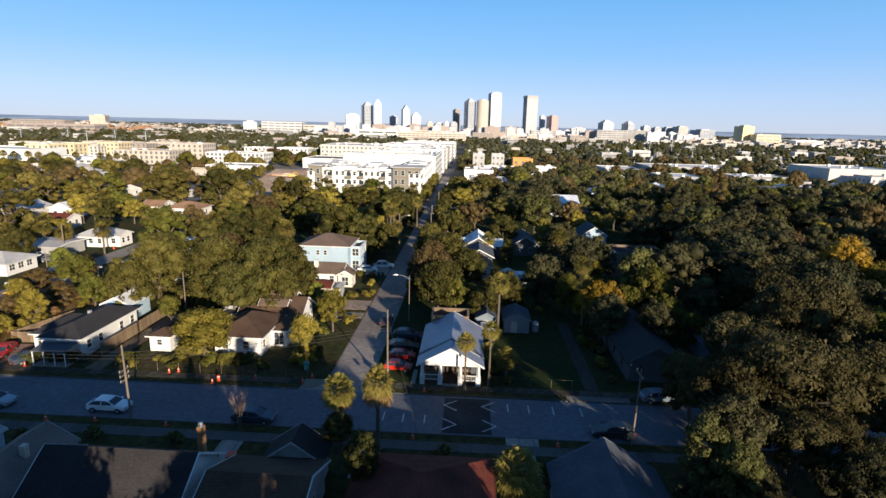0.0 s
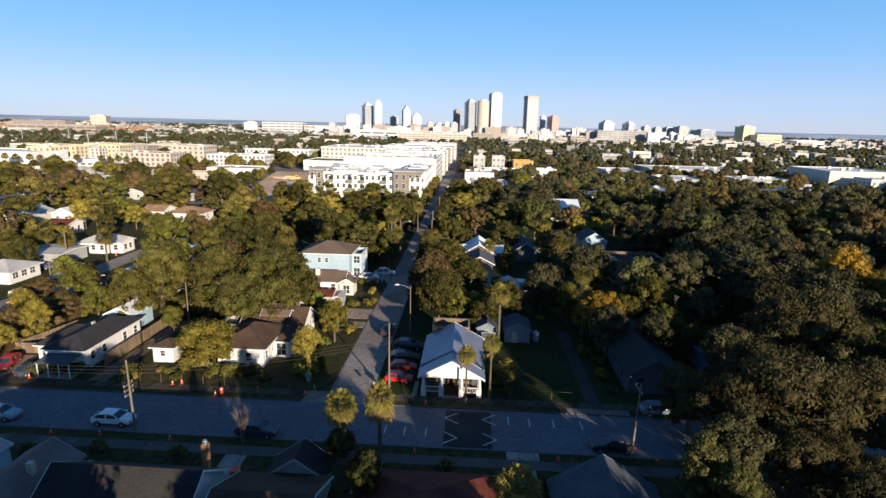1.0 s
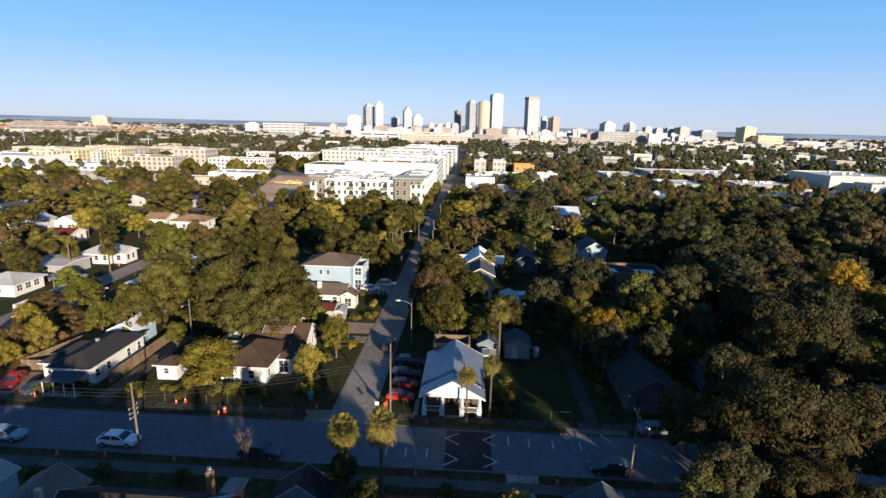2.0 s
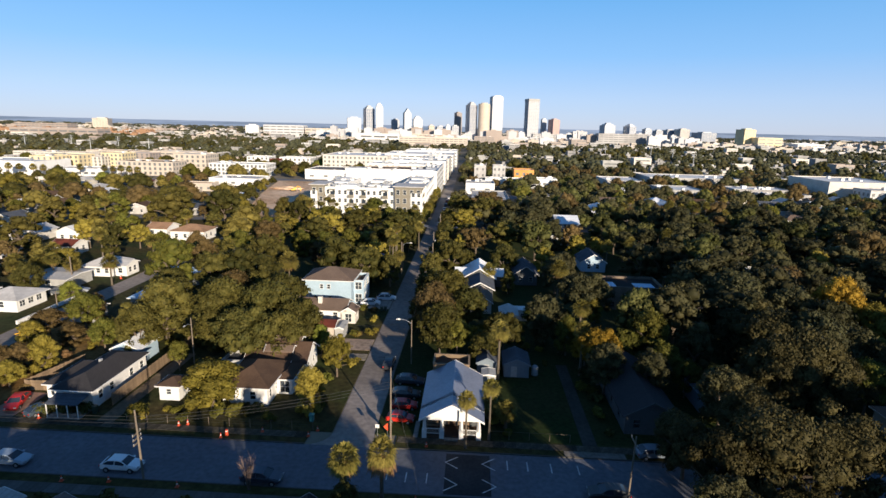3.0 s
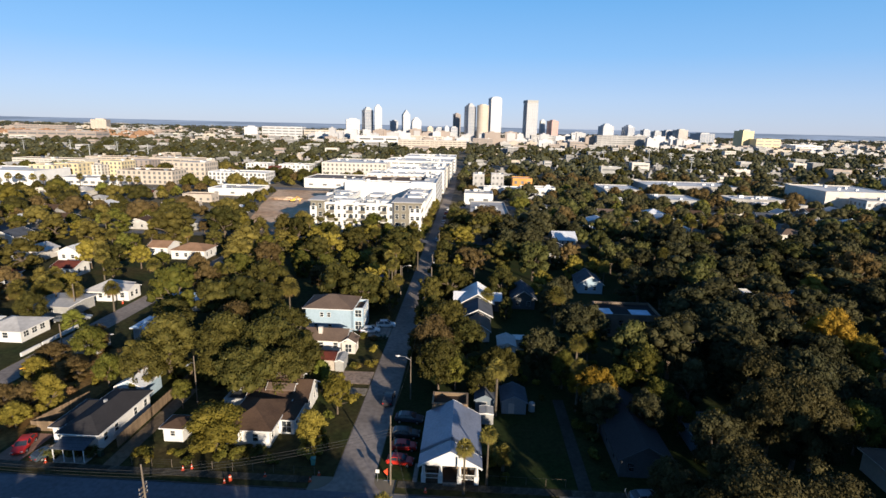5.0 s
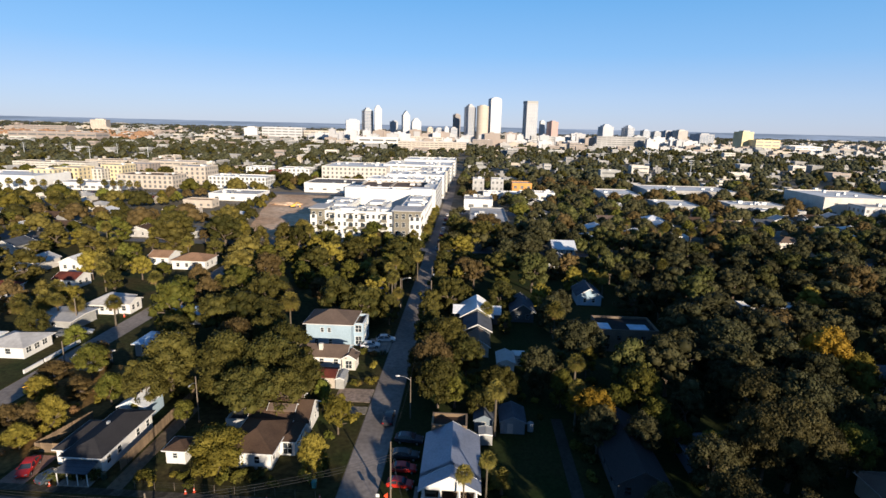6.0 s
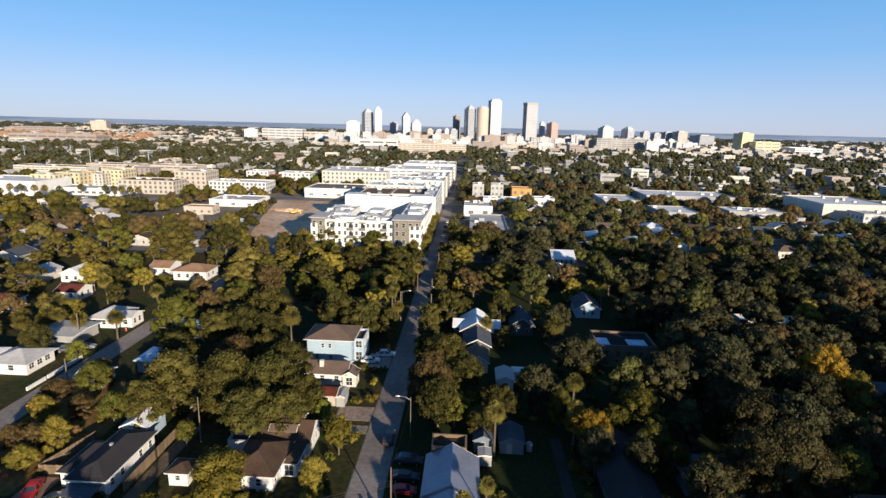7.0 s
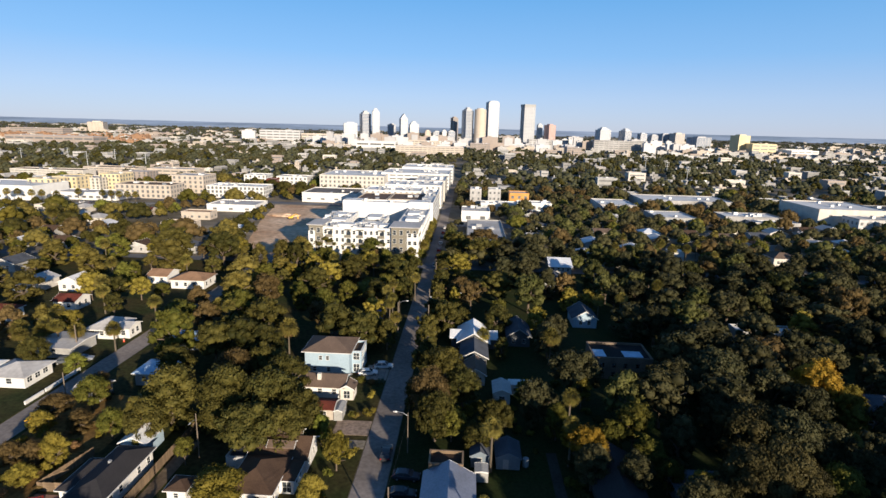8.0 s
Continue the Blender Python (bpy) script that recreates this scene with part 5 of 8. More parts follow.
# ---- cones and site things ----
for x, y in ((-44.4, 49.9), (-39.2, 50.2), (-31.3, 50.0), (-13.6, 50.0), (-5.0, 49.9), (9.9, 49.8), (-56.8, 61.9), (-59.0, 62.4), (-26.2, 61.5), (-36.6, 62.3), (-20.0, 61.0), (-19.2, 62.4), (-4.7, 60.1), (-30.9, 59.7)):
    cone(x, y)
drum(-30.4, 60.3)
drum(-87.4, 125.7)
loader = thing("skid_loader", "small yellow loader standing at the street's edge", "loader", (-79.2, 86.2, 0.1), 62)
bm = boxes((-1.3, 0.7, -0.55, 0.55, 0.45, 1.25))
bmesh.ops.bevel(bm, geom=list(bm.edges), offset=0.1, segments=2, affect="EDGES")
part("body", bm, YELLOWPAINT, loader)
part("cab", boxes((-0.5, 0.55, -0.5, -0.43, 1.25, 2.05), (-0.5, 0.55, 0.43, 0.5, 1.25, 2.05), (-0.6, 0.65, -0.52, 0.52, 2.05, 2.15)), YELLOWPAINT, loader)
for side in (-1, 1):
    bm = bmesh.new()
    tube(bm, [(-1.2, side * 0.62, 1.5), (0.6, side * 0.62, 1.45), (1.5, side * 0.62, 0.6)], [0.1, 0.1, 0.09], 6)
    part("lift_arm", bm, YELLOWPAINT, loader)
    for wx in (-0.85, 0.4):
        bm = bmesh.new()
        tube(bm, [(wx, side * 0.58, 0.42), (wx, side * 0.84, 0.42)], [0.42, 0.42], 14)
        part("wheel", bm, RUBBER, loader)
bm = bmesh.new()
prism(bm, [(1.4, 0.75), (1.55, 0.1), (2.3, 0.05), (2.3, 0.12), (1.65, 0.2), (1.5, 0.8)], "y", -0.85, 0.85)
part("bucket", bm, STEEL, loader)
tent = thing("blue_tarp_cover", "dark blue tarp draped over a yard frame", "tarp", (-25.6, 151.5, 0.1))
bm = bmesh.new()
prism(bm, [(-1.5, 0), (1.5, 0), (1.25, 1.7), (0.3, 2.6), (-0.4, 2.5), (-1.2, 1.8)], "y", -1.6, 1.6)
bmesh.ops.bevel(bm, geom=list(bm.edges), offset=0.12, segments=2, affect="EDGES")
part("sheet", bm, BLUETARP, tent)
heap_rng = random.Random(4)
heap = thing("timber_heap", "heap of orange-brown boards in a yard", "debris", (-4.6, 181.5, -0.02))
for k in range(12):
    a, b = heap_rng.uniform(0, 3.1), heap_rng.uniform(1.2, 2.4)
    m = pose(heap_rng.uniform(-1.4, 1.4), heap_rng.uniform(-0.8, 0.8), 0.14 + 0.09 * k, heap_rng.uniform(-9, 9), heap_rng.uniform(-14, 14), math.degrees(a))
    bm = bmesh.new()
    box(bm, -b, b, -0.16, 0.16, -0.06, 0.06, m)
    part("board", bm, SH_TERRA, heap)
for k in range(3):
    crate = thing("storage_crate", "low pale crate beside a heap of boards", "crate", (-4.7 + 1.5 * k, 177.6 + 0.3 * k, 0.0), 8 * k, group="pale crates")
    bm = boxes((-0.6, 0.6, -0.5, 0.5, 0, 0.85))
    bmesh.ops.bevel(bm, geom=list(bm.edges), offset=0.05, segments=1, affect="EDGES")
    part("body", bm, GREYWALL if k else TEAL_CRATE, crate)
    part("lid", boxes((-0.65, 0.65, -0.55, 0.55, 0.854, 0.95)), WHITE, crate)
hopper = thing("orange_bin", "bright orange plastic bin on a front path", "bin", (-21.5, 44.0, 0.1), 20)
hopper.scale = (1.2, 1.2, 1.2)
bm = boxes((-0.36, 0.36, -0.34, 0.34, 0, 0.95))
bmesh.ops.bevel(bm, geom=list(bm.edges), offset=0.08, segments=2, affect="EDGES")
part("bin", bm, ORANGE, hopper)
part("rim", boxes((-0.4, 0.4, -0.38, 0.38, 0.95, 1.02)), ORANGE, hopper)
cone(-37.6, 61.9)
sign = thing("road_work_sign", "orange diamond warning sign on a stand", "road sign", (-9.9, 62.0, 0.03))
bm = bmesh.new()
s = 0.55
prism(bm, [(-s, 1.4), (0, 1.4 - s), (s, 1.4), (0, 1.4 + s)], "y", -0.02, 0.02)
part("panel", bm, ORANGE, sign)
bm = bmesh.new()
tube(bm, [(0, 0.06, 0), (0, 0.06, 1.6)], [0.035, 0.035], 6)
box(bm, -0.5, 0.5, 0.03, 0.09, 0, 0.06)
part("stand", bm, STEEL, sign)
sg = thing("small_sign", "small white square sign on a post", "road sign", (-11.2, 61.8, 0.03))
part("panel", boxes((-0.25, 0.25, -0.02, 0.02, 1.3, 1.8)), WHITE, sg)
part("post", tube(bmesh.new(), [(0, 0.05, 0), (0, 0.05, 1.8)], [0.03, 0.03], 6), STEEL, sg)


# ---- yards: wire fence, bins, low shrubs ----
wf = thing("wire_fence", "low post-and-wire fence along the front yards", "fence", (-45, 62.4, 0.1))
for k in range(10):
    part("post", tube(bmesh.new(), [(k * 2.8, 0, 0), (k * 2.8, 0, 1.2)], [0.035, 0.03], 6), POLEWOOD, wf)
for z in (0.45, 0.8, 1.15):
    part("wire", tube(bmesh.new(), [(0, 0, z), (25.2, 0, z)], [0.008, 0.008], 4), WIRE, wf)
wf2 = thing("wire_fence", "low wire fence along a shaded lawn", "fence", (3.2, 62.6, 0.1))
for k in range(5):
    part("post", tube(bmesh.new(), [(k * 2.6, 0, 0), (k * 2.6, 0, 1.15)], [0.035, 0.03], 6), POLEWOOD, wf2)
part("rail", tube(bmesh.new(), [(0, 0, 1.12), (10.4, 0, 1.12)], [0.012, 0.012], 5), POLEWOOD, wf2)


def wheelie_bin(x, y, material, label):
    t = thing("wheelie_bin", label, "bin", (x, y, 0.1), group="bins")
    bm = bmesh.new()
    v = box(bm, -0.3, 0.3, -0.33, 0.33, 0.05, 1.0)
    for q in v[:4]:
        q.co.x *= 0.78
        q.co.y *= 0.78
    part("bin", bm, material, t)
    part("lid", boxes((-0.33, 0.33, -0.38, 0.34, 1.0, 1.07)), material, t)
    part("axle", tube(bmesh.new(), [(-0.3, 0.3, 0.12), (0.3, 0.3, 0.12)], [0.11, 0.11], 10), RUBBER, t)


for bx in (-4.2, -0.1):
    bench = thing("porch_bench", "brown slatted wooden bench on a porch", "bench", (bx, 63.75, 0.57), group="porch benches")
    for k in range(3):
        part("seat_slat", boxes((-0.75, 0.75, -0.24 + k * 0.16, -0.11 + k * 0.16, 0.42, 0.46)), WOOD, bench)
        part("back_slat", boxes((-0.75, 0.75, 0.25, 0.28, 0.52 + k * 0.15, 0.63 + k * 0.15)), WOOD, bench)
    for sx in (-0.7, 0.62):
        part("leg", boxes((sx, sx + 0.08, -0.22, -0.14, 0, 0.42)), WOOD, bench)
        part("leg", boxes((sx, sx + 0.08, 0.281, 0.36, 0, 0.95)), WOOD, bench)
TEAL = mat("teal_plastic", (0.05, 0.22, 0.22), 0.5, 0.15, 1, 6, 0.05)
DARKBIN = mat("dark_green_plastic", (0.02, 0.05, 0.035), 0.5, 0.15, 1, 6, 0.05)
wheelie_bin(-20.6, 64.6, TEAL, "teal wheeled bin on the corner lawn")
wheelie_bin(-18.6, 109.6, DARKBIN, "dark green wheeled bin at the kerb")
wheelie_bin(-17.8, 109.8, DARKBIN, "dark green wheeled bin at the kerb")
wheelie_bin(-50.4, 63.9, DARKBIN, "dark wheeled bin beside a drive")


def bare_bush(x, y, h):
    """A leafless bush: a sheaf of thin stems that fork towards the top."""
    rng = np.random.default_rng(12)
    bm = bmesh.new()
    for k in range(15):
        a, q = k * 2.4, rng.uniform(0.1, 0.6)
        top = Vector((math.cos(a) * q * h * 0.5, math.sin(a) * q * h * 0.5, h * rng.uniform(0.6, 1.0)))
        mid = Vector((top.x * 0.35, top.y * 0.35, top.z * 0.5))
        tube(bm, [(0.1 * math.cos(a), 0.1 * math.sin(a), -0.1), mid, top], [0.035, 0.025, 0.008], 4)
        for b in range(9):
            d = Vector(rng.uniform(-0.45, 0.45, 3))
            d.z = abs(d.z) + 0.3
            s = mid.lerp(top, rng.uniform(0.1, 0.8))
            tube(bm, [s, s + d * 0.5, s + d], [0.014, 0.01, 0.006], 3)
    o = tagged(part("bare_bush", bm, LEAF["twig"], at=(x, y, 0.1)), "bare dry leafless bush at the kerb", "bush")
    TREES.append((x, y, 1))
    return o


shrub(34.2, 69.0, 1.9, 3.4, "deep", "dark green shrub before a shaded house")
shrub(-76.8, 86.0, 2.2, 3.4, "gold", "golden yellow bush in a dry yard")
bare_bush(-23.4, 50.3, 4.4)
for k in range(5):
    shrub(-57.2 + k * 1.35, 63.5 + 0.3 * (k % 2), 1.2, 2.7, "deep", "dark green shrub before a white wall")
for k in range(4):
    shrub(-33.4 + k * 1.5, 66.9 - 0.3 * (k % 2), 0.9, 1.7, "deep", "dark green shrub before a white wall")
yard_rng = np.random.default_rng(17)
for x0, x1, y0, y1, n, tones in ((-79, -62, 64, 98, 44, ("brown", "dead", "olive", "dead", "green", "dead")), (-57, -52, 62.6, 64.2, 6, ("green", "oak")), (-48, -36, 63, 66, 9, ("green", "olive")), (-34, -26, 64, 67.4, 8, ("green", "oak")),
                                 (-26, -19, 68, 90, 12, ("green", "olive", "lime")), (3, 6, 63, 74, 9, ("green", "olive")), (17.6, 20.4, 64, 84, 10, ("deep", "green")), (-6.8, -5.8, 63, 74, 4, ("green",)), (-24, -18, 94, 110, 9, ("olive", "green", "brown")),
                                 (-92, -87.6, 95, 126, 12, ("lime", "green")), (0, 14, 86, 104, 16, ("green", "oak", "olive")), (-58, -44, 84, 92, 10, ("brown", "green")), (8, 30, 86, 114, 14, ("green", "deep")), (-48, -24, 42, 47.4, 6, ("deep",)), (-10, 16, 42.4, 47, 8, ("deep",))):
    for k in range(n):
        x, y = float(yard_rng.uniform(x0, x1)), float(yard_rng.uniform(y0, y1))
        r = float(yard_rng.uniform(0.6, 1.5))
        if any(k2[0] - 0.4 < x < k2[1] + 0.4 and k2[2] - 0.4 < y < k2[3] + 0.4 for k2 in KEEP):
            continue
        shrub(x, y, r, r * float(yard_rng.uniform(0.9, 1.6)), str(yard_rng.choice(tones)), "low leafy yard shrub")

keep(9, 20, 120, 146)
keep(28, 42, 138, 160)
keep(26, 46, 104, 118)
keep(-4, 10, 112, 140)
keep(31, 43, 190, 204)
keep(82, 92, 203, 214)

# ---- single trees of the near blocks ----
plant("oak", -54.3, 88.9, 6.5, 12.0)
plant("brown", -47.8, 101.9, 4.7, 9.9)
plant("oak", -44.1, 89.9, 6.5, 12.0)
plant("oak", -35.5, 89.9, 6.3, 11.8)
plant("oak", -29.2, 86.5, 4.6, 9.8)
plant("oak", -35.6, 79.5, 5.2, 10.5)
plant("oak", -55.3, 82.3, 4.4, 9.6)
plant("oak", -30.4, 81.1, 4.3, 9.5)
plant("oak", -61.6, 104.0, 4.2, 9.4)
plant("green", -62.5, 83.6, 2.6, 6.0)
plant("brown", -70.2, 86.0, 2.7, 4.0)
plant("brown", -77.0, 89.4, 3.2, 5.0)
plant("olive", -66.6, 75.4, 2.6, 6.0)
plant("brown", -69.3, 74.5, 2.8, 5.0)
plant("olive", -67.7, 69.7, 2.3, 4.0)
plant("olive", -75.6, 83.5, 2.2, 5.0)
plant("brown", -74.2, 75.1, 2.2, 4.0)
plant("brown", -74.3, 97.8, 3.2, 5.5)
plant("green", -72.8, 93.1, 3.3, 7.0)
plant("green", -45.9, 77.4, 1.7, 5.0)
plant("lime", -88.2, 109.5, 2.8, 4.0)
plant("lime", -118.5, 175.0, 4.6, 8.0, "mid")
plant("brown", -68.7, 132.6, 4.2, 10.0, "mid")
plant("green", -77.6, 136.0, 5.0, 8.6, "mid")
plant("oak", -135.4, 151.9, 6.8, 10.5, "mid")
plant("oak", -99.2, 210.5, 6.8, 16.0, "mid")
plant("oak", -72.1, 160.4, 6.8, 10.5, "mid")
plant("oak", -137.1, 184.6, 6.8, 10.5, "mid")
plant("oak", -159.1, 195.1, 6.8, 10.5, "mid")
plant("green", -143.0, 208.1, 6.8, 10.5, "mid")
plant("olive", -117.2, 156.3, 4.4, 9.6, "mid")
plant("oak", -52.2, 131.6, 6.2, 11.7, "mid")
plant("oak", -52.1, 116.9, 6.7, 12.2, "mid")
plant("oak", -58.2, 115.2, 5.3, 10.6, "mid")
plant("oak", -47.2, 116.4, 5.3, 10.6, "mid")
plant("oak", -96.4, 108.1, 3.2, 8.1)
plant("oak", -49.5, 170.0, 6.8, 10.5, "mid")
plant("oak", -40.6, 186.3, 6.8, 10.5, "mid")
plant("oak", -26.6, 157.2, 6.8, 10.5, "mid")
plant("oak", -25.6, 188.4, 6.8, 10.5, "mid")
plant("green", -39.3, 219.5, 6.8, 10.5, "mid")
plant("green", -49.8, 223.5, 6.8, 10.5, "mid")
plant("green", -25.0, 163.5, 5.2, 10.5, "mid")
plant("oak", -22.6, 173.0, 4.4, 10.0, "mid")
palm(-20.6, 145.4, 8.5, 0.9)
palm(-22.8, 149.0, 9.5, 1.0)
plant("lime", -25.9, 89.0, 1.7, 3.6)
plant("oak", -60.3, 221.7, 6.8, 10.5, "mid")
plant("olive", -47.8, 178.3, 4.9, 10.1, "mid")
plant("green", -33.1, 226.2, 6.8, 10.5, "mid")
plant("oak", -25.6, 125.5, 5.6, 11.0, "mid")
plant("oak", -4.9, 139.2, 5.2, 10.5, "mid")
plant("oak", -4.1, 104.9, 5.7, 11.1)
plant("brown", -6.3, 94.7, 4.4, 11.0)
plant("oak", 0.2, 99.9, 4.1, 9.2)
plant("oak", -4.8, 88.1, 4.3, 9.4)
plant("oak", -9.4, 98.5, 2.7, 7.6)
plant("green", -1.7, 88.1, 3.1, 7.0)
plant("oak", 6.4, 90.3, 3.4, 7.6)
plant("oak", 2.9, 84.9, 3.0, 6.0)
plant("oak", 14.3, 95.1, 4.3, 9.5)
plant("green", 17.5, 90.3, 2.6, 7.5)
plant("oak", 23.9, 106.3, 5.7, 11.1)
plant("olive", 24.5, 102.3, 2.3, 7.2)
plant("gold", 20.1, 86.3, 2.7, 5.7)
plant("oak", 21.0, 76.3, 3.2, 8.2)
plant("green", 13.2, 103.8, 2.4, 5.0)
plant("oak", -3.6, 237.0, 6.0, 10.0, "mid")
plant("olive", -2.6, 198.0, 6.0, 10.0, "mid")
plant("oak", 5.7, 217.2, 6.8, 12.0, "mid")
plant("oak", 10.5, 171.4, 6.5, 10.5, "mid")
plant("oak", 23.1, 204.2, 6.8, 10.5, "mid")
plant("oak", 9.0, 139.8, 4.6, 9.8, "mid")
plant("olive", 20.2, 143.4, 3.5, 8.5, "mid")
plant("oak", 46.4, 143.0, 7.0, 10.5, "mid")
plant("oak", 50.7, 137.6, 6.0, 11.4, "mid")
plant("oak", 61.5, 159.9, 6.8, 10.5, "mid")
plant("green", 26.7, 86.0, 3.0, 7.0)
plant("green", 31.5, 81.4, 3.2, 7.0)
plant("green", 33.1, 76.4, 2.5, 6.0)
plant("oak", 48.9, 117.1, 7.1, 12.7, "mid")
plant("oak", 57.7, 123.1, 8.1, 13.8, "mid")
plant("oak", 43.5, 105.0, 5.3, 10.6)
plant("oak", 52.9, 105.9, 7.1, 12.6)
plant("oak", 62.8, 112.0, 7.4, 13.0, "mid")
plant("oak", 76.6, 136.6, 5.9, 11.3, "mid")
plant("gold", 71.2, 107.1, 3.1, 9.0)
plant("oak", 74.8, 113.6, 5.2, 10.5, "mid")
plant("oak", 62.1, 101.4, 5.6, 11.0)
plant("oak", 65.2, 95.4, 5.3, 10.6)
plant("olive", 75.1, 99.1, 4.0, 9.1)
plant("brown", 78.1, 105.0, 2.3, 7.2)
plant("green", 72.5, 92.8, 2.9, 8.0)
plant("oak", 49.0, 84.5, 5.7, 13.0, "fine")
plant("oak", 53.6, 80.8, 5.5, 13.0)
plant("oak", 61.5, 82.8, 4.7, 9.9)
plant("oak", 42.6, 69.8, 4.9, 13.0, "fine")
plant("oak", 48.5, 69.1, 4.8, 12.0, "fine")
plant("oak", 63.1, 77.2, 4.4, 9.6)
plant("green", 57.4, 73.6, 3.4, 8.4)
plant("olive", 36.2, 72.0, 2.2, 7.6)
plant("oak", 38.7, 70.9, 3.3, 8.3)
plant("oak", 46.7, 91.1, 4.1, 9.2)
plant("oak", 77.2, 180.3, 6.8, 10.5, "mid")
plant("oak", 92.3, 182.4, 6.8, 10.5, "mid")
plant("oak", 78.6, 156.6, 6.8, 10.5, "mid")
plant("oak", 96.5, 156.2, 6.8, 10.5, "mid")
plant("oak", 102.1, 149.6, 7.2, 10.5, "mid")
plant("oak", 110.7, 184.8, 6.8, 10.5, "mid")
plant("oak", 129.5, 187.3, 6.8, 10.5, "mid")
plant("olive", 93.3, 145.0, 4.7, 9.9, "mid")
plant("oak", 125.6, 167.9, 6.8, 10.5, "mid")
plant("oak", 100.3, 129.6, 7.0, 12.5, "mid")
plant("oak", 90.0, 112.8, 4.9, 10.2, "mid")
plant("brown", 88.8, 196.7, 6.8, 10.5, "mid")
plant("oak", 30.4, 47.5, 5.0, 14.0, "fine")
plant("oak", 26.4, 48.4, 3.8, 12.0, "fine")
plant("deep", 19.0, 38.5, 2.2, 10.5)
plant("oak", 27.9, 41.2, 2.7, 9.5, "fine")
plant("shadeoak", 22.4, 41.0, 2.7, 11.0)
plant("shadeoak", 22.0, 38.2, 2.6, 8.0)
plant("oak", 30.8, 41.5, 2.6, 9.6, "fine")
plant("deep", 20.5, 36.4, 2.1, 9.5)
plant("shadeoak", 30.2, 36.8, 3.0, 9.0, "fine")
plant("shadeoak", 33.4, 39.7, 2.6, 8.6, "fine")
plant("oak", 18.6, 38.1, 1.8, 6.0)
plant("oak", 31.2, 55.1, 3.6, 13.0, "fine")
plant("oak", 36.9, 48.1, 4.2, 14.0, "fine")
plant("oak", 25.5, 56.5, 3.6, 7.5, "fine")
plant("oak", 46.1, 69.2, 5.5, 14.0, "fine")
plant("oak", 25.0, 59.5, 2.3, 7.0)
plant("oak", 34.4, 67.8, 3.7, 9.0)
plant("oak", 27.4, 74.9, 3.1, 8.0)
plant("deep", -8.2, 39.3, 1.9, 7.0)
plant("deep", -11.3, 44.2, 1.6, 6.0)
plant("olive", -35, 66.2, 4.7, 7.2)
plant("olive", -21.6, 67.5, 2.7, 6.5)
plant("olive", -20.5, 78, 2.5, 7)
plant("lime", -24.9, 85, 1.8, 6)
plant("gold", 20.8, 79.4, 3.3, 9.5)
plant("green", 30.4, 86.5, 3.6, 10.5)
plant("gold", 71, 102.2, 4.3, 13)
plant("green", -69.8, 118.4, 5.8, 13, "mid")
plant("oak", -117.5, 206.0, 9.5, 15, "mid")
plant("oak", -32.1, 126.5, 7.6, 13.5, "mid")
plant("oak", -76.5, 176, 7, 12, "mid")
plant("green", -98.5, 163.5, 3.0, 4.6, "mid")
plant("olive", -84.0, 160.0, 2.6, 4.0, "mid")
plant("brown", -80.0, 150.5, 4.0, 8.0, "mid")
plant("olive", 33.0, 164.5, 4.0, 8, "mid")
plant("olive", 38.6, 163.5, 3.4, 7.5, "mid")
plant("oak", -36.0, 99.1, 5.3, 10.6)
plant("oak", -42.3, 105.1, 4.8, 10.1)
plant("oak", 21, 127, 4.5, 10, "mid")
plant("oak", 24, 135, 4, 9, "mid")
plant("oak", 9.5, 125.5, 2.4, 6, "mid")
plant("oak", -43.4, 87.1, 4.6, 9.8)
plant("oak", -36.6, 89.3, 4.7, 9.9)
plant("sunoak", -110.5, 190.5, 8.5, 14.0, "mid")
plant("oak", -96.0, 203.0, 8.0, 14.0, "mid")
for x, y, r, h in ((-8.4, 119, 3.0, 8.0), (-19.6, 128, 3.4, 8.5), (-8.6, 147, 3.4, 8.0), (-19.4, 166, 3.6, 9.0), (-8.8, 164, 3.2, 8.0), (-8.4, 179, 3.5, 8.5), (-19.6, 181, 3.6, 9.0), (-9.6, 126, 3.2, 8.5), (-9.2, 110, 3.0, 9.0), (-9.4, 134, 3.2, 8.0), (-9.0, 192, 3.4, 8.5), (-8.8, 206, 3.8, 9.0), (-19.6, 197, 3.5, 8.5)):
    plant("oak", x, y, r, h, "mid")
for x, y in ((-211.6, 277), (-214.4, 266), (-206, 269), (-219, 273)):
    palm(x, y, 8.0, 2.1)
palm(5.5, 65.4, 2.6, 1.00)
palm(3.3, 67.5, 2.4, 0.90)
palm(18.6, 82.5, 8.0, 1.00)
palm(4.8, 40.8, 3.2, 1.40)
palm(-43.3, 123.0, 7.0, 1.60)
palm(-20.0, 135.7, 10.0, 1.00)
palm(-21.5, 154.2, 10.0, 1.00)
palm(-16.4, 168.2, 8.0, 1.20)
palm(-21.5, 204.1, 8.0, 1.30)
palm(-109.7, 151.1, 8.0, 1.50)
palm(-63.1, 134.0, 8.0, 1.20)
palm(-5.9, 141.0, 8.0, 1.20)
palm(19.7, 90.3, 9.0, 1.10)
palm(-36.7, 79.7, 5.0, 1.00)
palm(-18.5, 136.0, 6.0, 1.10)
palm(-60.8, 198.9, 10.0, 1.30)
palm(-24.9, 138.0, 5.0, 1.20)
palm(-104.4, 121.8, 6.0, 1.30)
palm(-85.8, 120.0, 6.0, 1.30)
palm(-106.7, 116.5, 5.0, 1.20)
palm(65.0, 83.0, 7.0, 1.00)
palm(-100.3, 120.3, 6.0, 1.20)
palm(-142.0, 200.0, 8.0, 1.40)
palm(4.9, 128.9, 5.0, 1.20)
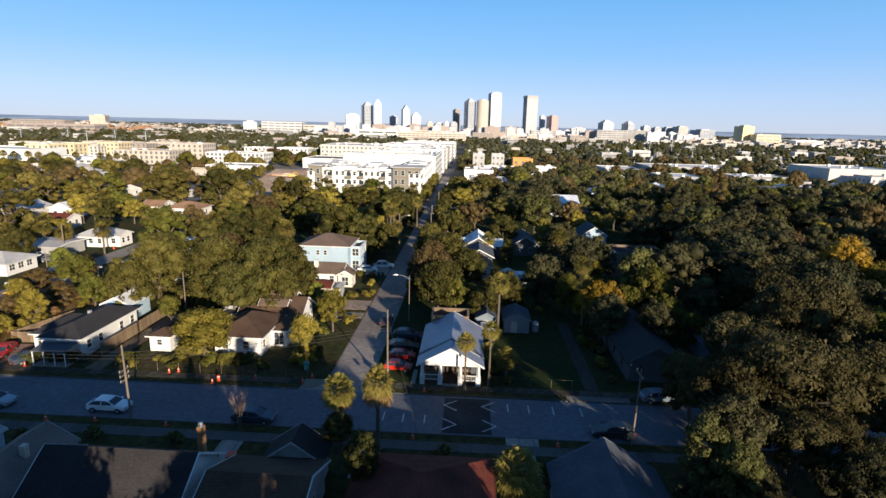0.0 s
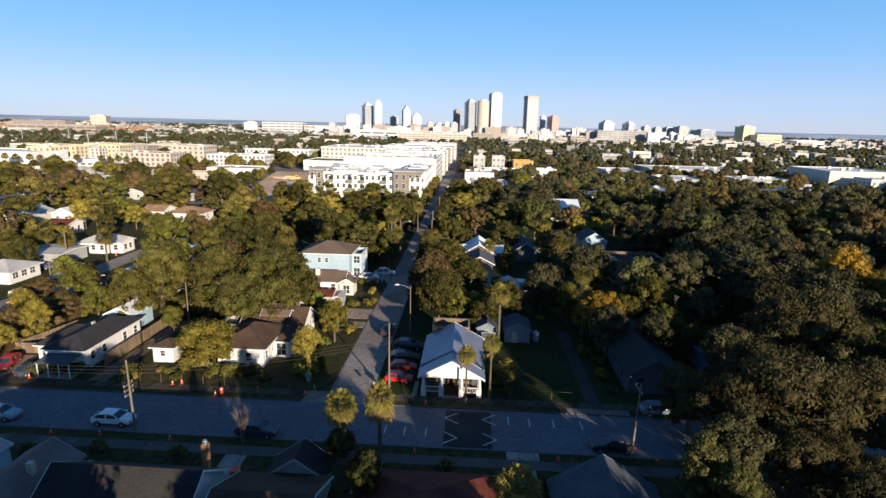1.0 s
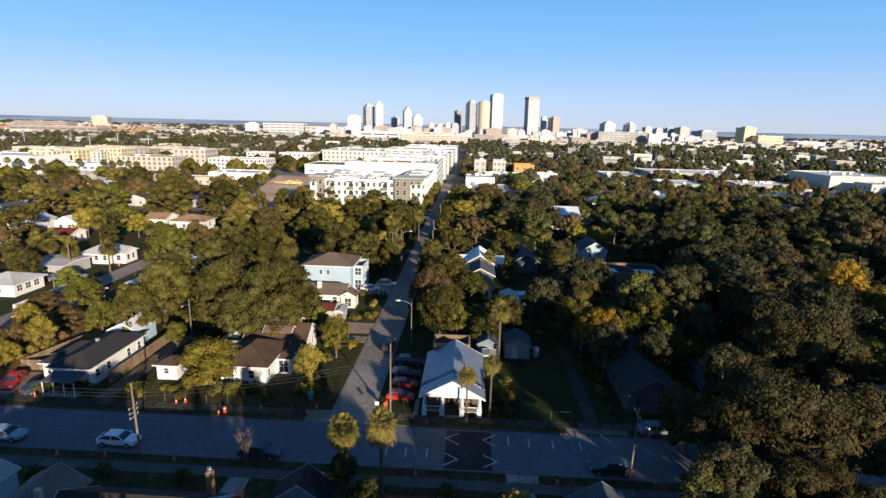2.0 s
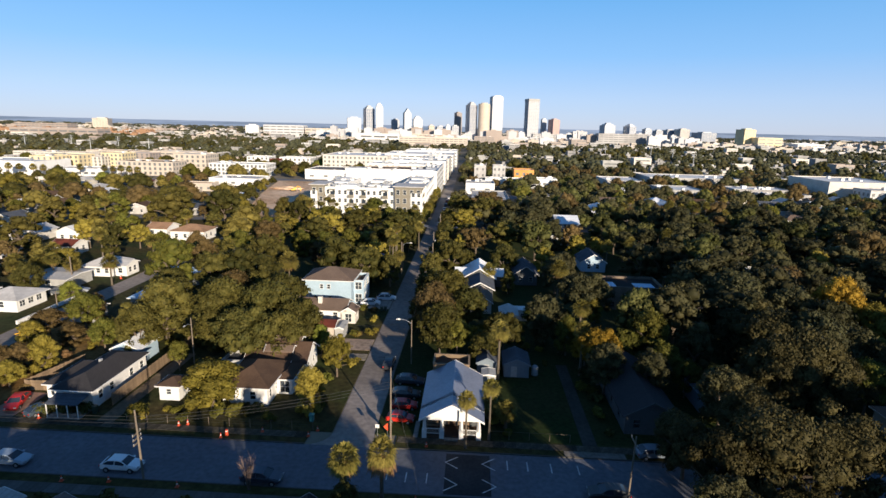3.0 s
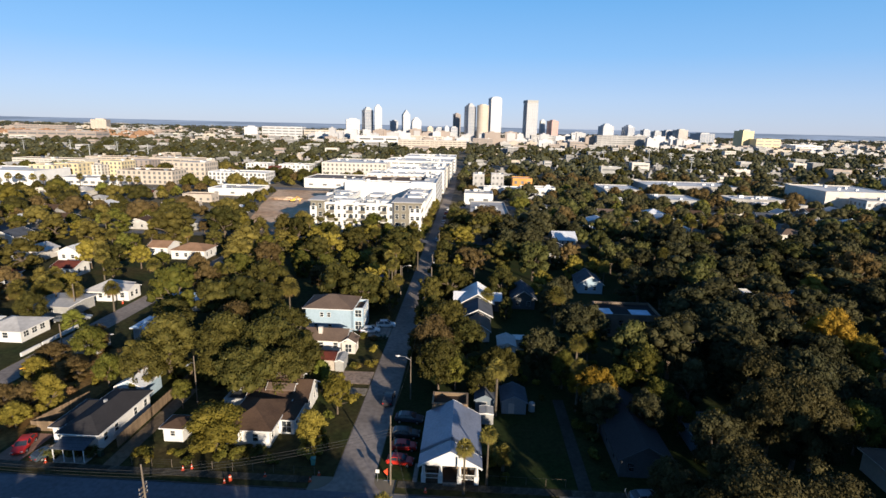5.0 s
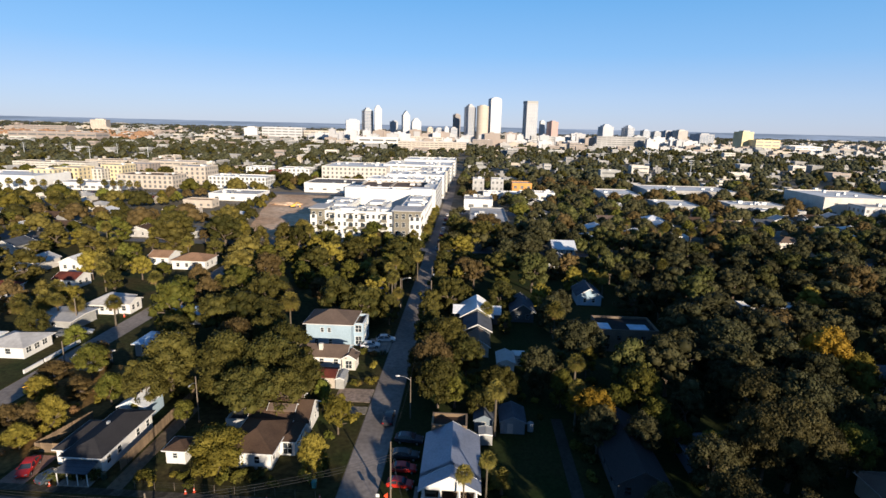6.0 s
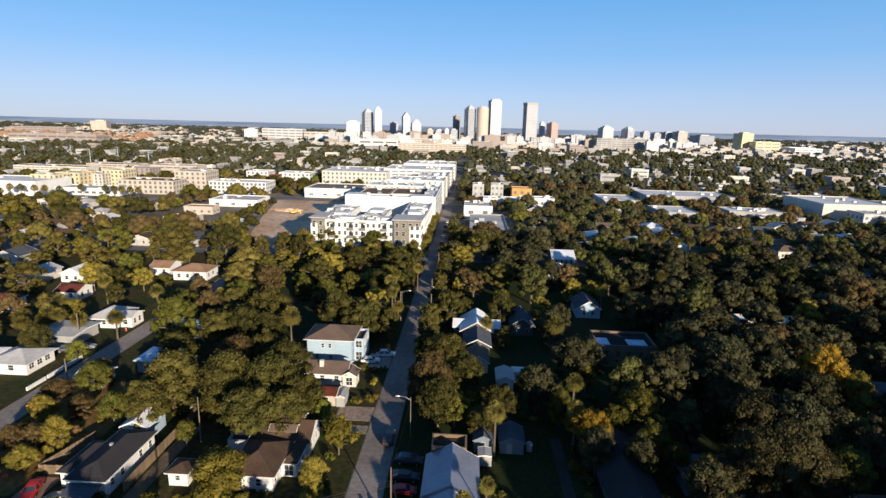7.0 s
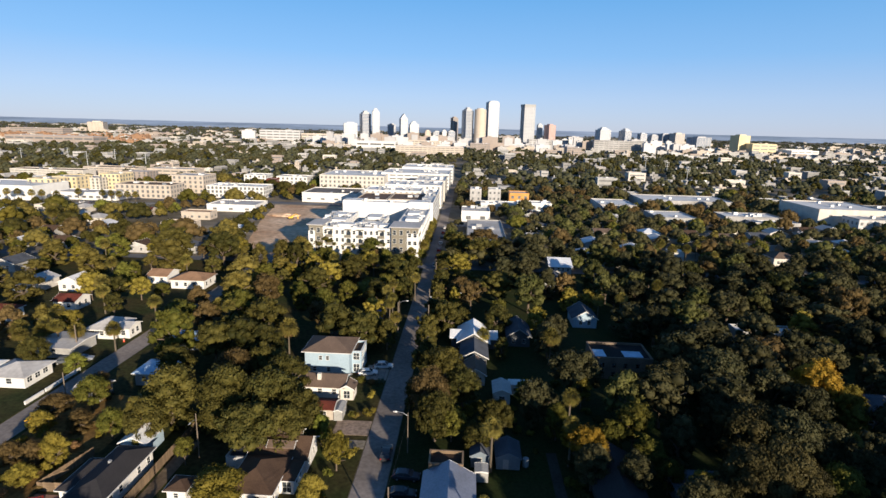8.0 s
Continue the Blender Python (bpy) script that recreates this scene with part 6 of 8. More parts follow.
palm(85.1, 221.6, 9.0, 1.40)
palm(84.3, 232.6, 9.0, 1.40)
palm(91.3, 222.6, 9.0, 1.40)
palm(40.6, 157.9, 6.0, 1.30)
palm(-12.1, 47.6, 6.2, 1.12, 0.0, 1.1, 1.1)
palm(-8.2, 47.3, 7.4, 1.02, 0.0, 1.3, 1.35)
palm(0.2, 60.2, 6.6, 0.8)
palm(3.2, 62.3, 7.4, 0.8)
palm(5.1, 79.8, 8.3, 1.1)
palm(21, 123, 7.4, 1.48)
palm(-105.4, 145.1, 7.0, 1.40)
palm(-110.3, 120.6, 5.0, 1.40)
palm(-95.4, 120.4, 5.0, 1.30)
palm(-103.6, 119.4, 5.0, 1.30)
palm(-99.0, 109.1, 5.0, 1.30)
palm(-84.2, 135.3, 8.0, 1.30)
palm(-108.3, 130.7, 6.0, 1.30)
palm(5.5, 40.0, 1.8, 1.20)


# ---- larger buildings behind the houses ----
def block_building(name, label, x0, x1, y0, y1, h, wall, roofing, floors=1, pitch=3.2, sides="s", ww=1.1, wh=1.4, units=0, cat="building", group="", parapet=0.6, trim=WHITE, bands=False, base=0.0):
    """A flat-roofed building: solid walls, sunken roof with parapet, windows one by one (or a dark band a floor), rooftop units."""
    cx, cy = (x0 + x1) / 2, (y0 + y1) / 2
    keep(x0, x1, y0, y1, 3)
    t = thing(name, label, cat, (cx, cy, base), group=group)
    x0, x1, y0, y1 = x0 - cx, x1 - cx, y0 - cy, y1 - cy
    part("wall", boxes((x0, x1, y0, y1, 0, h)), wall, t)
    part("roof", boxes((x0 + 0.35, x1 - 0.35, y0 + 0.35, y1 - 0.35, h, h + 0.06)), roofing, t)
    part("parapet", boxes((x0 - 0.03, x1 + 0.03, y0 - 0.03, y0 + 0.32, h, h + parapet), (x0 - 0.03, x1 + 0.03, y1 - 0.32, y1 + 0.03, h, h + parapet),
                          (x0 - 0.03, x0 + 0.32, y0 + 0.32, y1 - 0.32, h, h + parapet), (x1 - 0.32, x1 + 0.03, y0 + 0.32, y1 - 0.32, h, h + parapet)), wall, t)
    dims = (x0 - 0.05, x1 + 0.05, y0 - 0.05, y1 + 0.05)
    fh = h / floors
    far = bmesh.new()
    for f in range(floors):
        z = f * fh + fh * 0.28
        for s in sides:
            length = (x1 - x0) if s in "sn" else (y1 - y0)
            n = max(1, int(length / (2.2 * fh if bands else pitch)))
            for k in range(n):
                if cy > 275:
                    m = {"s": pose(0, y0, z), "e": pose(x1, 0, z, 0, 0, 90), "w": pose(x0, 0, z, 0, 0, -90)}[s]
                    u, half = (k + 0.5) * length / n - length / 2, (0.42 * length / n if bands else ww / 2)
                    box(far, u - half, u + half, -0.05, 0.03, 0, fh * 0.36 if bands else wh, m)
                else:
                    put_window(t, s, (k + 0.5) * length / n, z, ww, wh, dims, trim, 1)
    if cy > 275:
        part("glazing", far, FARGLASS, t, "rows of small glazed windows")["kind"] = "stuff"
    else:
        far.free()
    rng = np.random.default_rng(int(abs(cx * 7 + cy)))
    for k in range(units):
        ux, uy = rng.uniform(x0 * 0.8, x1 * 0.8), rng.uniform(y0 * 0.75, y1 * 0.75)
        w, d, g = rng.uniform(0.6, 1.5), rng.uniform(0.6, 1.5), rng.uniform(0.7, 1.6)
        part("rooftop_unit", boxes((ux - w, ux + w, uy - d, uy + d, h + 0.05, h + 0.05 + g)), STEEL if k % 2 else WHITE, t, "pale rooftop air unit")
    return t


def balcony_stack(parent, x, y, floors, fh, w=2.4):
    """A column of small dark balconies on a south wall, given in the parent's own measures."""
    for f in range(1, floors):
        b = part("balcony", boxes((x - w / 2, x + w / 2, y - 1.3, y, f * fh - 0.1, f * fh + 0.08)), OLIVEWALL, parent, "dark balcony")
        part("railing", boxes((x - w / 2, x + w / 2, y - 1.3, y - 1.24, f * fh + 0.08, f * fh + 1.05)), OLIVEWALL, b)
        part("balcony_door", boxes((x - w / 2 + 0.3, x + w / 2 - 0.3, y - 0.06, y + 0.02, f * fh + 0.1, f * fh + 2.3)), DARKGLASS, parent, "dark glazed balcony door")
    part("awning", boxes((x - w / 2 - 0.2, x + w / 2 + 0.2, y - 1.5, y, floors * fh - 0.25, floors * fh - 0.05)), OLIVEWALL, parent)


H4, FH = 13.4, 3.3
apt = block_building("apartment_wing", "white four-storey apartment wing with olive corner bays", -60.5, -31.5, 219.6, 232, H4, WHITE, WHITEROOF, 4, 2.4, "s", 1.2, 1.7, 14, "apartment building")
for x in (-11.5, -3.6, 1.5, 10.5):
    balcony_stack(apt, x, -6.25, 4, FH)
for x0, x1 in ((-66.0, -60.6), (-31.4, -20.2)):
    t = block_building("apartment_corner", "olive and white corner tower of the apartments", x0, x1, 218.2, 231, H4 + 0.8, OLIVEWALL, FLATROOF, 4, 2.5, "se", 1.4, 2.0, 1, "apartment building")
    m = (x1 - x0) / 2
    part("roof_overhang", boxes((-m - 0.8, m + 0.8, -7.2, 7.2, H4 + 1.42, H4 + 1.7)), FLATROOF, t)
    part("white_bay", boxes((m - 4.6 if x0 > -40 else -m - 0.2, m + 0.25 if x0 > -40 else -m + 2.6, -6.75, -6.41, 0, H4 - 1.0)), WHITE, t, "white plastered bay")
    for f in range(4):
        for k in ((m - 3.5, m - 1.2) if x0 > -40 else (-m + 1.2,)):
            put_window(t, "s", k, f * FH + 1.0, 1.4, 1.7, (0, 0, -6.82, 0), WHITE)
block_building("apartment_wing", "white apartment wing beside a court", -66, -54, 232.2, 262, H4, WHITE, WHITEROOF, 4, 3.4, "e", 1.3, 1.6, 6, "apartment building")
block_building("apartment_wing", "white apartment wing along the street", -31, -19.6, 231.2, 279, H4, WHITE, WHITEROOF, 4, 3.4, "ew", 1.3, 1.6, 8, "apartment building")
block_building("apartment_wing", "white inner wing between two courts", -48, -38, 232.2, 258, H4 - 0.6, WHITE, WHITEROOF, 4, 3.4, "e", 1.3, 1.6, 5, "apartment building")
for x, y, w, d, g in ((-57, 236, 3, 3, 1.3), (-52, 226, 4, 2.5, 1.1), (-37, 227, 3.5, 2.5, 1.0), (-43, 248, 3, 5, 1.2), (-25, 245, 3, 5, 1.4), (-26, 262, 3, 4, 1.2), (-60, 252, 3, 4, 1.2)):
    tagged(part("roof_penthouse", boxes((x - w, x + w, y - d, y + d, H4 + 0.03, H4 + g)), WHITE), "white rooftop penthouse block", "roof block", "penthouses")
roof_rng = np.random.default_rng(44)
for x0, x1, y0, y1, n in ((-59, -33, 223, 231, 12), (-65, -55, 234, 260, 8), (-30, -21, 233, 270, 11), (-47, -39, 234, 257, 7)):
    for k in range(n):
        x, y = float(roof_rng.uniform(x0, x1)), float(roof_rng.uniform(y0, y1))
        unit = thing("air_conditioner", "small grey air-conditioning unit on a white roof", "air conditioner", (x, y, H4 + 0.05), group="rooftop units")
        part("casing", boxes((-0.6, 0.6, -0.5, 0.5, 0.08, 0.95)), PIPEGREY if k % 3 else STEEL, unit)
        part("fan_guard", tube(bmesh.new(), [(0, 0, 0.952), (0, 0, 1.03)], [0.42, 0.4], 10), RUBBER, unit)
block_building("apartment_wing", "tall white blank-walled apartment wing", -66, -20, 280, 289, 15.8, WHITE, WHITEROOF, 5, 3.6, "e", 1.3, 1.6, 5, "apartment building")
for x0, x1, h in ((-65.8, -56.0, 17.0), (-31.0, -20.2, 16.9)):
    tagged(part("stair_head", boxes((x0, x1, 280.2, 288.6, 15.86, h)), WHITE), "white stair head raised above a blank wall", "roof block", "penthouses")
block_building("parking_structure", "tan parking structure behind the apartments", -64, -46.5, 303, 334, 14.0, TANW, SH_TAUPE, 5, 3.6, "s", 2.2, 1.0, 2, "parking garage")
block_building("parking_structure", "long tan parking structure with open bays", -45.5, -26, 305, 334, 14.2, TANW, SH_TAUPE, 5, 3.6, "s", 2.2, 1.0, 3, "parking garage")
block_building("apartment_wing", "white apartment wing with a stepped roof", -25.4, -18.6, 286, 352, 15.4, WHITE, WHITEROOF, 5, 3.6, "e", 1.4, 1.7, 6, "apartment building")
block_building("apartment_wing", "white apartment wing with rooftop units", -66, -30, 340, 362, 15.0, WHITE, WHITEROOF, 5, 3.6, "s", 1.4, 1.7, 10, "apartment building")
block_building("apartment_wing", "white apartment wing with rooftop units", -58, -18.4, 372, 402, 15.4, WHITE, WHITEROOF, 5, 3.8, "se", 1.4, 1.7, 14, "apartment building")
block_building("apartment_wing", "cream apartment wing along the street", -40, -17.6, 408, 452, 15.2, CREAM, WHITEROOF, 5, 3.8, "se", 1.4, 1.7, 12, "apartment building")
block_building("apartment_wing", "white apartment block with many bays", -76, -16.8, 470, 520, 14.8, WHITE, WHITEROOF, 5, 4.2, "se", 1.6, 1.8, 16, "apartment building", bands=True)
block_building("apartment_wing", "white apartment block further along", -66, -15.6, 536, 580, 15.2, WHITE, WHITEROOF, 5, 4.4, "se", 1.6, 1.8, 14, "apartment building", bands=True)
block_building("warehouse", "white warehouse with a dark flat roof", -120, -80, 384, 418, 6.4, WHITE, mat("dark_roof_felt", (0.16, 0.14, 0.13), 0.9, 0.3, 0.1, 1), 1, 9, "s", 3, 1.2, 3, "warehouse")
block_building("apartment_block", "cream apartment block with rows of windows", -124, -70, 446, 500, 13.6, CREAM, WHITEROOF, 4, 3.6, "s", 1.5, 1.8, 12, "apartment building")
BROWNSTONE = mat("brown_stone", (0.33, 0.275, 0.24), 0.7, 0.1, 0.05, 0.5, 0.02)
YELLOWSTUCCO = mat("yellow_stucco", (0.66, 0.55, 0.34), 0.8, 0.15, 0.2, 2)
block_building("warehouse", "large white warehouse at the edge of trees", -346, -294, 350, 384, 9.3, WHITE, WHITEROOF, 1, 12, "se", 2, 1.5, 2, "warehouse", bands=False)
block_building("apartment_block", "yellow stucco apartment block", -317, -299, 374, 390, 11.5, YELLOWSTUCCO, FLATROOF, 4, 3.8, "se", 1.6, 1.8, 2, "apartment building", bands=False)
block_building("apartment_block", "yellow stucco apartment block with a flat roof", -313, -294, 392, 410, 11.5, YELLOWSTUCCO, FLATROOF, 4, 3.8, "se", 1.6, 1.8, 2, "apartment building", bands=False)
block_building("apartment_block", "white and brick apartment block", -303, -286, 406, 424, 9.7, CREAM, FLATROOF, 4, 3.2, "se", 1.6, 1.8, 2, "apartment building", bands=False)
block_building("apartment_block", "pale yellow stucco apartment block", -293, -276, 416, 434, 12.1, YELLOWSTUCCO, FLATROOF, 4, 3.4, "se", 1.6, 1.8, 2, "apartment building", bands=False)
block_building("apartment_block", "tan four-storey apartment row", -373, -321, 509, 527, 8.7, TANW, SH_TAUPE, 4, 5, "s", 1.8, 1.8, 4, "apartment building", bands=True)
block_building("apartment_block", "cream apartment row with a long roofline", -421, -352, 479, 497, 7.8, CREAM, SH_TAUPE, 4, 5, "s", 1.8, 1.8, 4, "apartment building", bands=True)
block_building("apartment_block", "grey-brown stone apartment block", -307, -284, 466, 484, 9.5, BROWNSTONE, FLATROOF, 4, 4, "se", 1.6, 1.8, 2, "apartment building", bands=False)
block_building("apartment_block", "long tan apartment row with many bays", -254, -213, 376, 396, 9.4, TANW, SH_TAUPE, 3, 3.6, "se", 1.7, 1.9, 5, "apartment building", bands=False)
block_building("apartment_block", "tan apartment wing behind a row", -231, -206, 411, 433, 13.2, TANW, FLATROOF, 4, 3.6, "se", 1.7, 1.9, 4, "apartment building", bands=False)
block_building("apartment_block", "tan apartment row by the wood", -305, -259, 501, 521, 9.6, TANW, FLATROOF, 3, 5, "s", 1.8, 1.8, 4, "apartment building", bands=True)
block_building("shop_row", "long low white shop row with a grey roof", -289, -243, 360, 378, 4.7, WHITE, FLATROOF, 1, 5, "se", 3, 1.6, 4, "shop", bands=False)
block_building("shop_row", "low cream shop in a parking lot", -261, -253, 310, 320, 3.5, CREAM, WHITEROOF, 1, 5, "se", 3, 1.6, 1, "shop", bands=False)
block_building("warehouse", "low white warehouse beside a dirt lot", -165, -134, 331, 353, 4.0, WHITE, FLATROOF, 1, 8, "se", 2.5, 1.2, 3, "warehouse", bands=False)
block_building("townhouse_row", "white three-storey townhouse row", -194, -151, 391, 411, 8.4, WHITE, WHITEROOF, 3, 3.0, "se", 1.7, 1.9, 8, "townhouses", bands=False)
block_building("townhouse_row", "white and brick townhouse row", -203, -183, 481, 499, 8.2, WHITE, WHITEROOF, 3, 3.4, "se", 1.7, 1.9, 3, "townhouses", bands=False)
block_building("townhouse_row", "white and grey townhouse row", -167, -140, 464, 482, 9.4, WHITE, FLATROOF, 3, 3.4, "se", 1.7, 1.9, 4, "townhouses", bands=False)
block_building("brick_stair_tower", "red brick stair tower between townhouses", -170, -162, 448, 457, 8.6, SH_RED, FLATROOF, 3, 3, "se", 1.4, 1.6, 0, "tower", bands=False)
block_building("cottage_row", "low tan cottage row behind trees", -165, -148, 300, 309, 4.0, TANW, SH_TERRA, 1, 4, "se", 1.4, 1.2, 0, "cottages", bands=False)
block_building("cottage_row", "low pale brick cottage row", -159, -142, 268, 277, 3.6, TANW, SH_TAUPE, 1, 4, "se", 1.4, 1.2, 0, "cottages", bands=False)
block_building("warehouse", "long grey-roofed warehouse beside the street", 0, 19, 246, 304, 4.2, GREYWALL, FLATROOF, 1, 8, "s", 2, 1, 5, "warehouse")
block_building("shop", "white shop with a flat roof", -3.6, 13.6, 322, 342, 6.2, WHITE, FLATROOF, 1, 6, "s", 3, 2, 3, "shop")
block_building("office_tower", "small white office tower by shops", 1.5, 9.6, 384, 396, 12.6, CITYWHITE, WHITEROOF, 3, 2.7, "se", 1.3, 1.6, 1, "office")
block_building("office_tower", "small white office tower by shops", 14.6, 23.4, 386, 398, 12.6, CITYWHITE, WHITEROOF, 3, 2.7, "se", 1.3, 1.6, 1, "office")
block_building("shop_row", "low white shop row with windows", 9, 34, 368, 380, 5.0, WHITE, WHITEROOF, 1, 3.2, "s", 1.8, 1.8, 3, "shop")
block_building("shop_row", "low white shop row with a cornice", 34.3, 58, 372, 384, 5.4, WHITE, WHITEROOF, 1, 3.2, "s", 1.8, 1.8, 3, "shop")
block_building("unfinished_building", "unfinished building sheathed in orange boards", 30, 44, 390, 404, 9.8, mat("orange_sheathing", (0.62, 0.3, 0.08), 0.8, 0.2, 0.2, 2), FLATROOF, 2, 4, "s", 2, 2, 0, "building")
block_building("warehouse", "white warehouse with a pale roof", 92, 117, 376, 408, 5.4, CITYWHITE, WHITEROOF, 1, 9, "s", 2.5, 1.5, 2, "warehouse")
block_building("warehouse", "wide white warehouse with flat roof", 130, 196, 404, 440, 6.0, CITYWHITE, WHITEROOF, 1, 10, "s", 3, 1.5, 4, "warehouse")
block_building("warehouse", "grey-roofed warehouse among trees", 116, 140, 330, 358, 4.8, GREYWALL, WHITEROOF, 1, 9, "s", 2.5, 1.5, 2, "warehouse")
block_building("warehouse", "long white shed with rooftop vents", 160, 194, 338, 356, 5.6, CITYWHITE, WHITEROOF, 1, 7, "s", 2.5, 1.5, 6, "warehouse")
block_building("warehouse", "low white annex beside a shed", 172, 200, 328, 338, 4.0, CITYWHITE, WHITEROOF, 1, 7, "s", 2.5, 1.2, 0, "warehouse")
block_building("large_hall", "large cream hall with blank walls", 218, 262, 342, 386, 11.2, CREAM, WHITEROOF, 2, 14, "s", 2, 1.2, 4, "hall")
block_building("office_block", "white office block with dark windows", 229, 264, 322, 337, 8.6, CITYWHITE, FLATROOF, 2, 3.2, "sw", 1.5, 1.8, 3, "office")
block_building("warehouse", "white warehouse with blue roof", 276, 330, 384, 410, 6.4, CITYWHITE, SH_BLUE, 1, 8, "s", 3, 1.5, 2, "warehouse")

# ---- cross streets, the dirt lot and its machine ----
bm = bmesh.new()
prism(bm, [(-99, 226), (-69.5, 226), (-69.5, 366), (-133, 366), (-119, 300)], "z", -0.05, 0.06)
tagged(part("dirt_lot", bm, DIRT), "bare sandy building lot with tracks", "dirt lot", kind="structure")
bm = bmesh.new()
prism(bm, [(-130, 292), (-121, 292), (-135, 371), (-144, 371)], "z", -0.05, 0.05)
tagged(part("road", bm, STREET), "grey street along the dirt lot", "road", kind="structure")
for q in range(7):
    keep(-99 - q * 5.2, -69.5, 226 + q * 20, 246 + q * 20, 1)
slab("road", -264, -212, 325, 357, -0.05, 0.05, mat("pale_asphalt", (0.26, 0.25, 0.24), 0.9, 0.3, 0.1, 1, spec=0.12), "pale asphalt parking lot before low shops", category="road")
keep(-335, -200, 325, 440)
keep(-172, -128, 256, 330)
lot_rng = np.random.default_rng(3)
for q in range(12):
    car(-258 + (q % 6) * 7.5 + float(lot_rng.uniform(-1, 1)), 333 + (q // 6) * 14, 90, ((0.6, 0.6, 0.6), (0.05, 0.05, 0.06), (0.35, 0.37, 0.4))[q % 3], "car parked before low shops")
for x, y, w, d in ((-112, 322, 20, 10), (-84, 300, 14, 8)):
    bm = bmesh.new()
    bmesh.ops.create_uvsphere(bm, u_segments=18, v_segments=9, radius=1)
    for v in bm.verts:
        v.co *= 1 + 0.4 * noise.noise(v.co * 3.1 + Vector((x, y, 0)))
        v.co.z *= 0.22
    bmesh.ops.scale(bm, vec=(w * 0.5, d * 0.5, 7), verts=bm.verts)
    tagged(part("dirt_mound", bm, DIRT, at=(x, y, 0)), "low mound of pale excavated soil", "soil heap", "dirt mounds")
tagged(part("road", boxes((-420, SX0, 371, 380, -0.1, 0.03)), ASPHALT), "grey cross street beyond the dirt lot", "road", kind="structure")
keep(-420, SX0, 371, 380, 2)
tagged(part("road", boxes((-420, 420, 210.3, 216.2, -0.1, 0.03)), ASPHALT), "narrow cross street under trees", "road", kind="structure")
# The apartments' shade is painted here by using the dark asphalt.
tagged(part("road", boxes((-78, -68, 216.2, 371, -0.1, 0.064)), TABLE_DARK), "asphalt lane beside the apartments, shade painted in as darker asphalt", "road", kind="structure")
slab("road", SX1 + 0.2, 30, 306, 320, -0.1, 0.028, ASPHALT, "asphalt parking area by the shops", category="road")
ex = thing("excavator", "yellow tracked excavator on bare soil", "excavator", (-104.5, 311, 0.07), 25)
ex.scale = (0.72, 0.72, 0.72)
part("track", boxes((-2.2, 2.2, -1.6, -0.9, 0, 0.9)), RUBBER, ex)
part("track", boxes((-2.2, 2.2, 0.9, 1.6, 0, 0.9)), RUBBER, ex)
bm = boxes((-2.0, 1.6, -1.4, 1.4, 0.95, 2.1), (0.2, 1.6, -1.4, -0.2, 2.1, 3.1))
bmesh.ops.bevel(bm, geom=list(bm.edges), offset=0.12, segments=1, affect="EDGES")
part("cab", bm, YELLOWPAINT, ex)
part("boom", tube(bmesh.new(), [(1.4, 0.3, 1.8), (3.6, 0.3, 4.4), (5.6, 0.3, 3.2)], [0.35, 0.3, 0.25], 6), YELLOWPAINT, ex)
part("bucket", boxes((5.2, 6.2, -0.3, 0.9, 0.3, 1.3)), YELLOWPAINT, ex)
part("arm", tube(bmesh.new(), [(5.5, 0.3, 3.3), (5.7, 0.3, 1.2)], [0.22, 0.16], 6), YELLOWPAINT, ex)
rng = np.random.default_rng(8)
for i in range(8):
    car(float(-73 + rng.uniform(-2.5, 2.5)), 236 + i * 14.0, 90, ((0.6, 0.6, 0.6), (0.05, 0.05, 0.06), (0.3, 0.32, 0.35))[i % 3], "car parked in a shaded lane")
for i in range(7):
    car(SX1 - 0.9, 214 + i * 14.0, 90, ((0.6, 0.6, 0.6), (0.05, 0.05, 0.06), (0.3, 0.02, 0.02))[i % 3], "car parked along the side street")


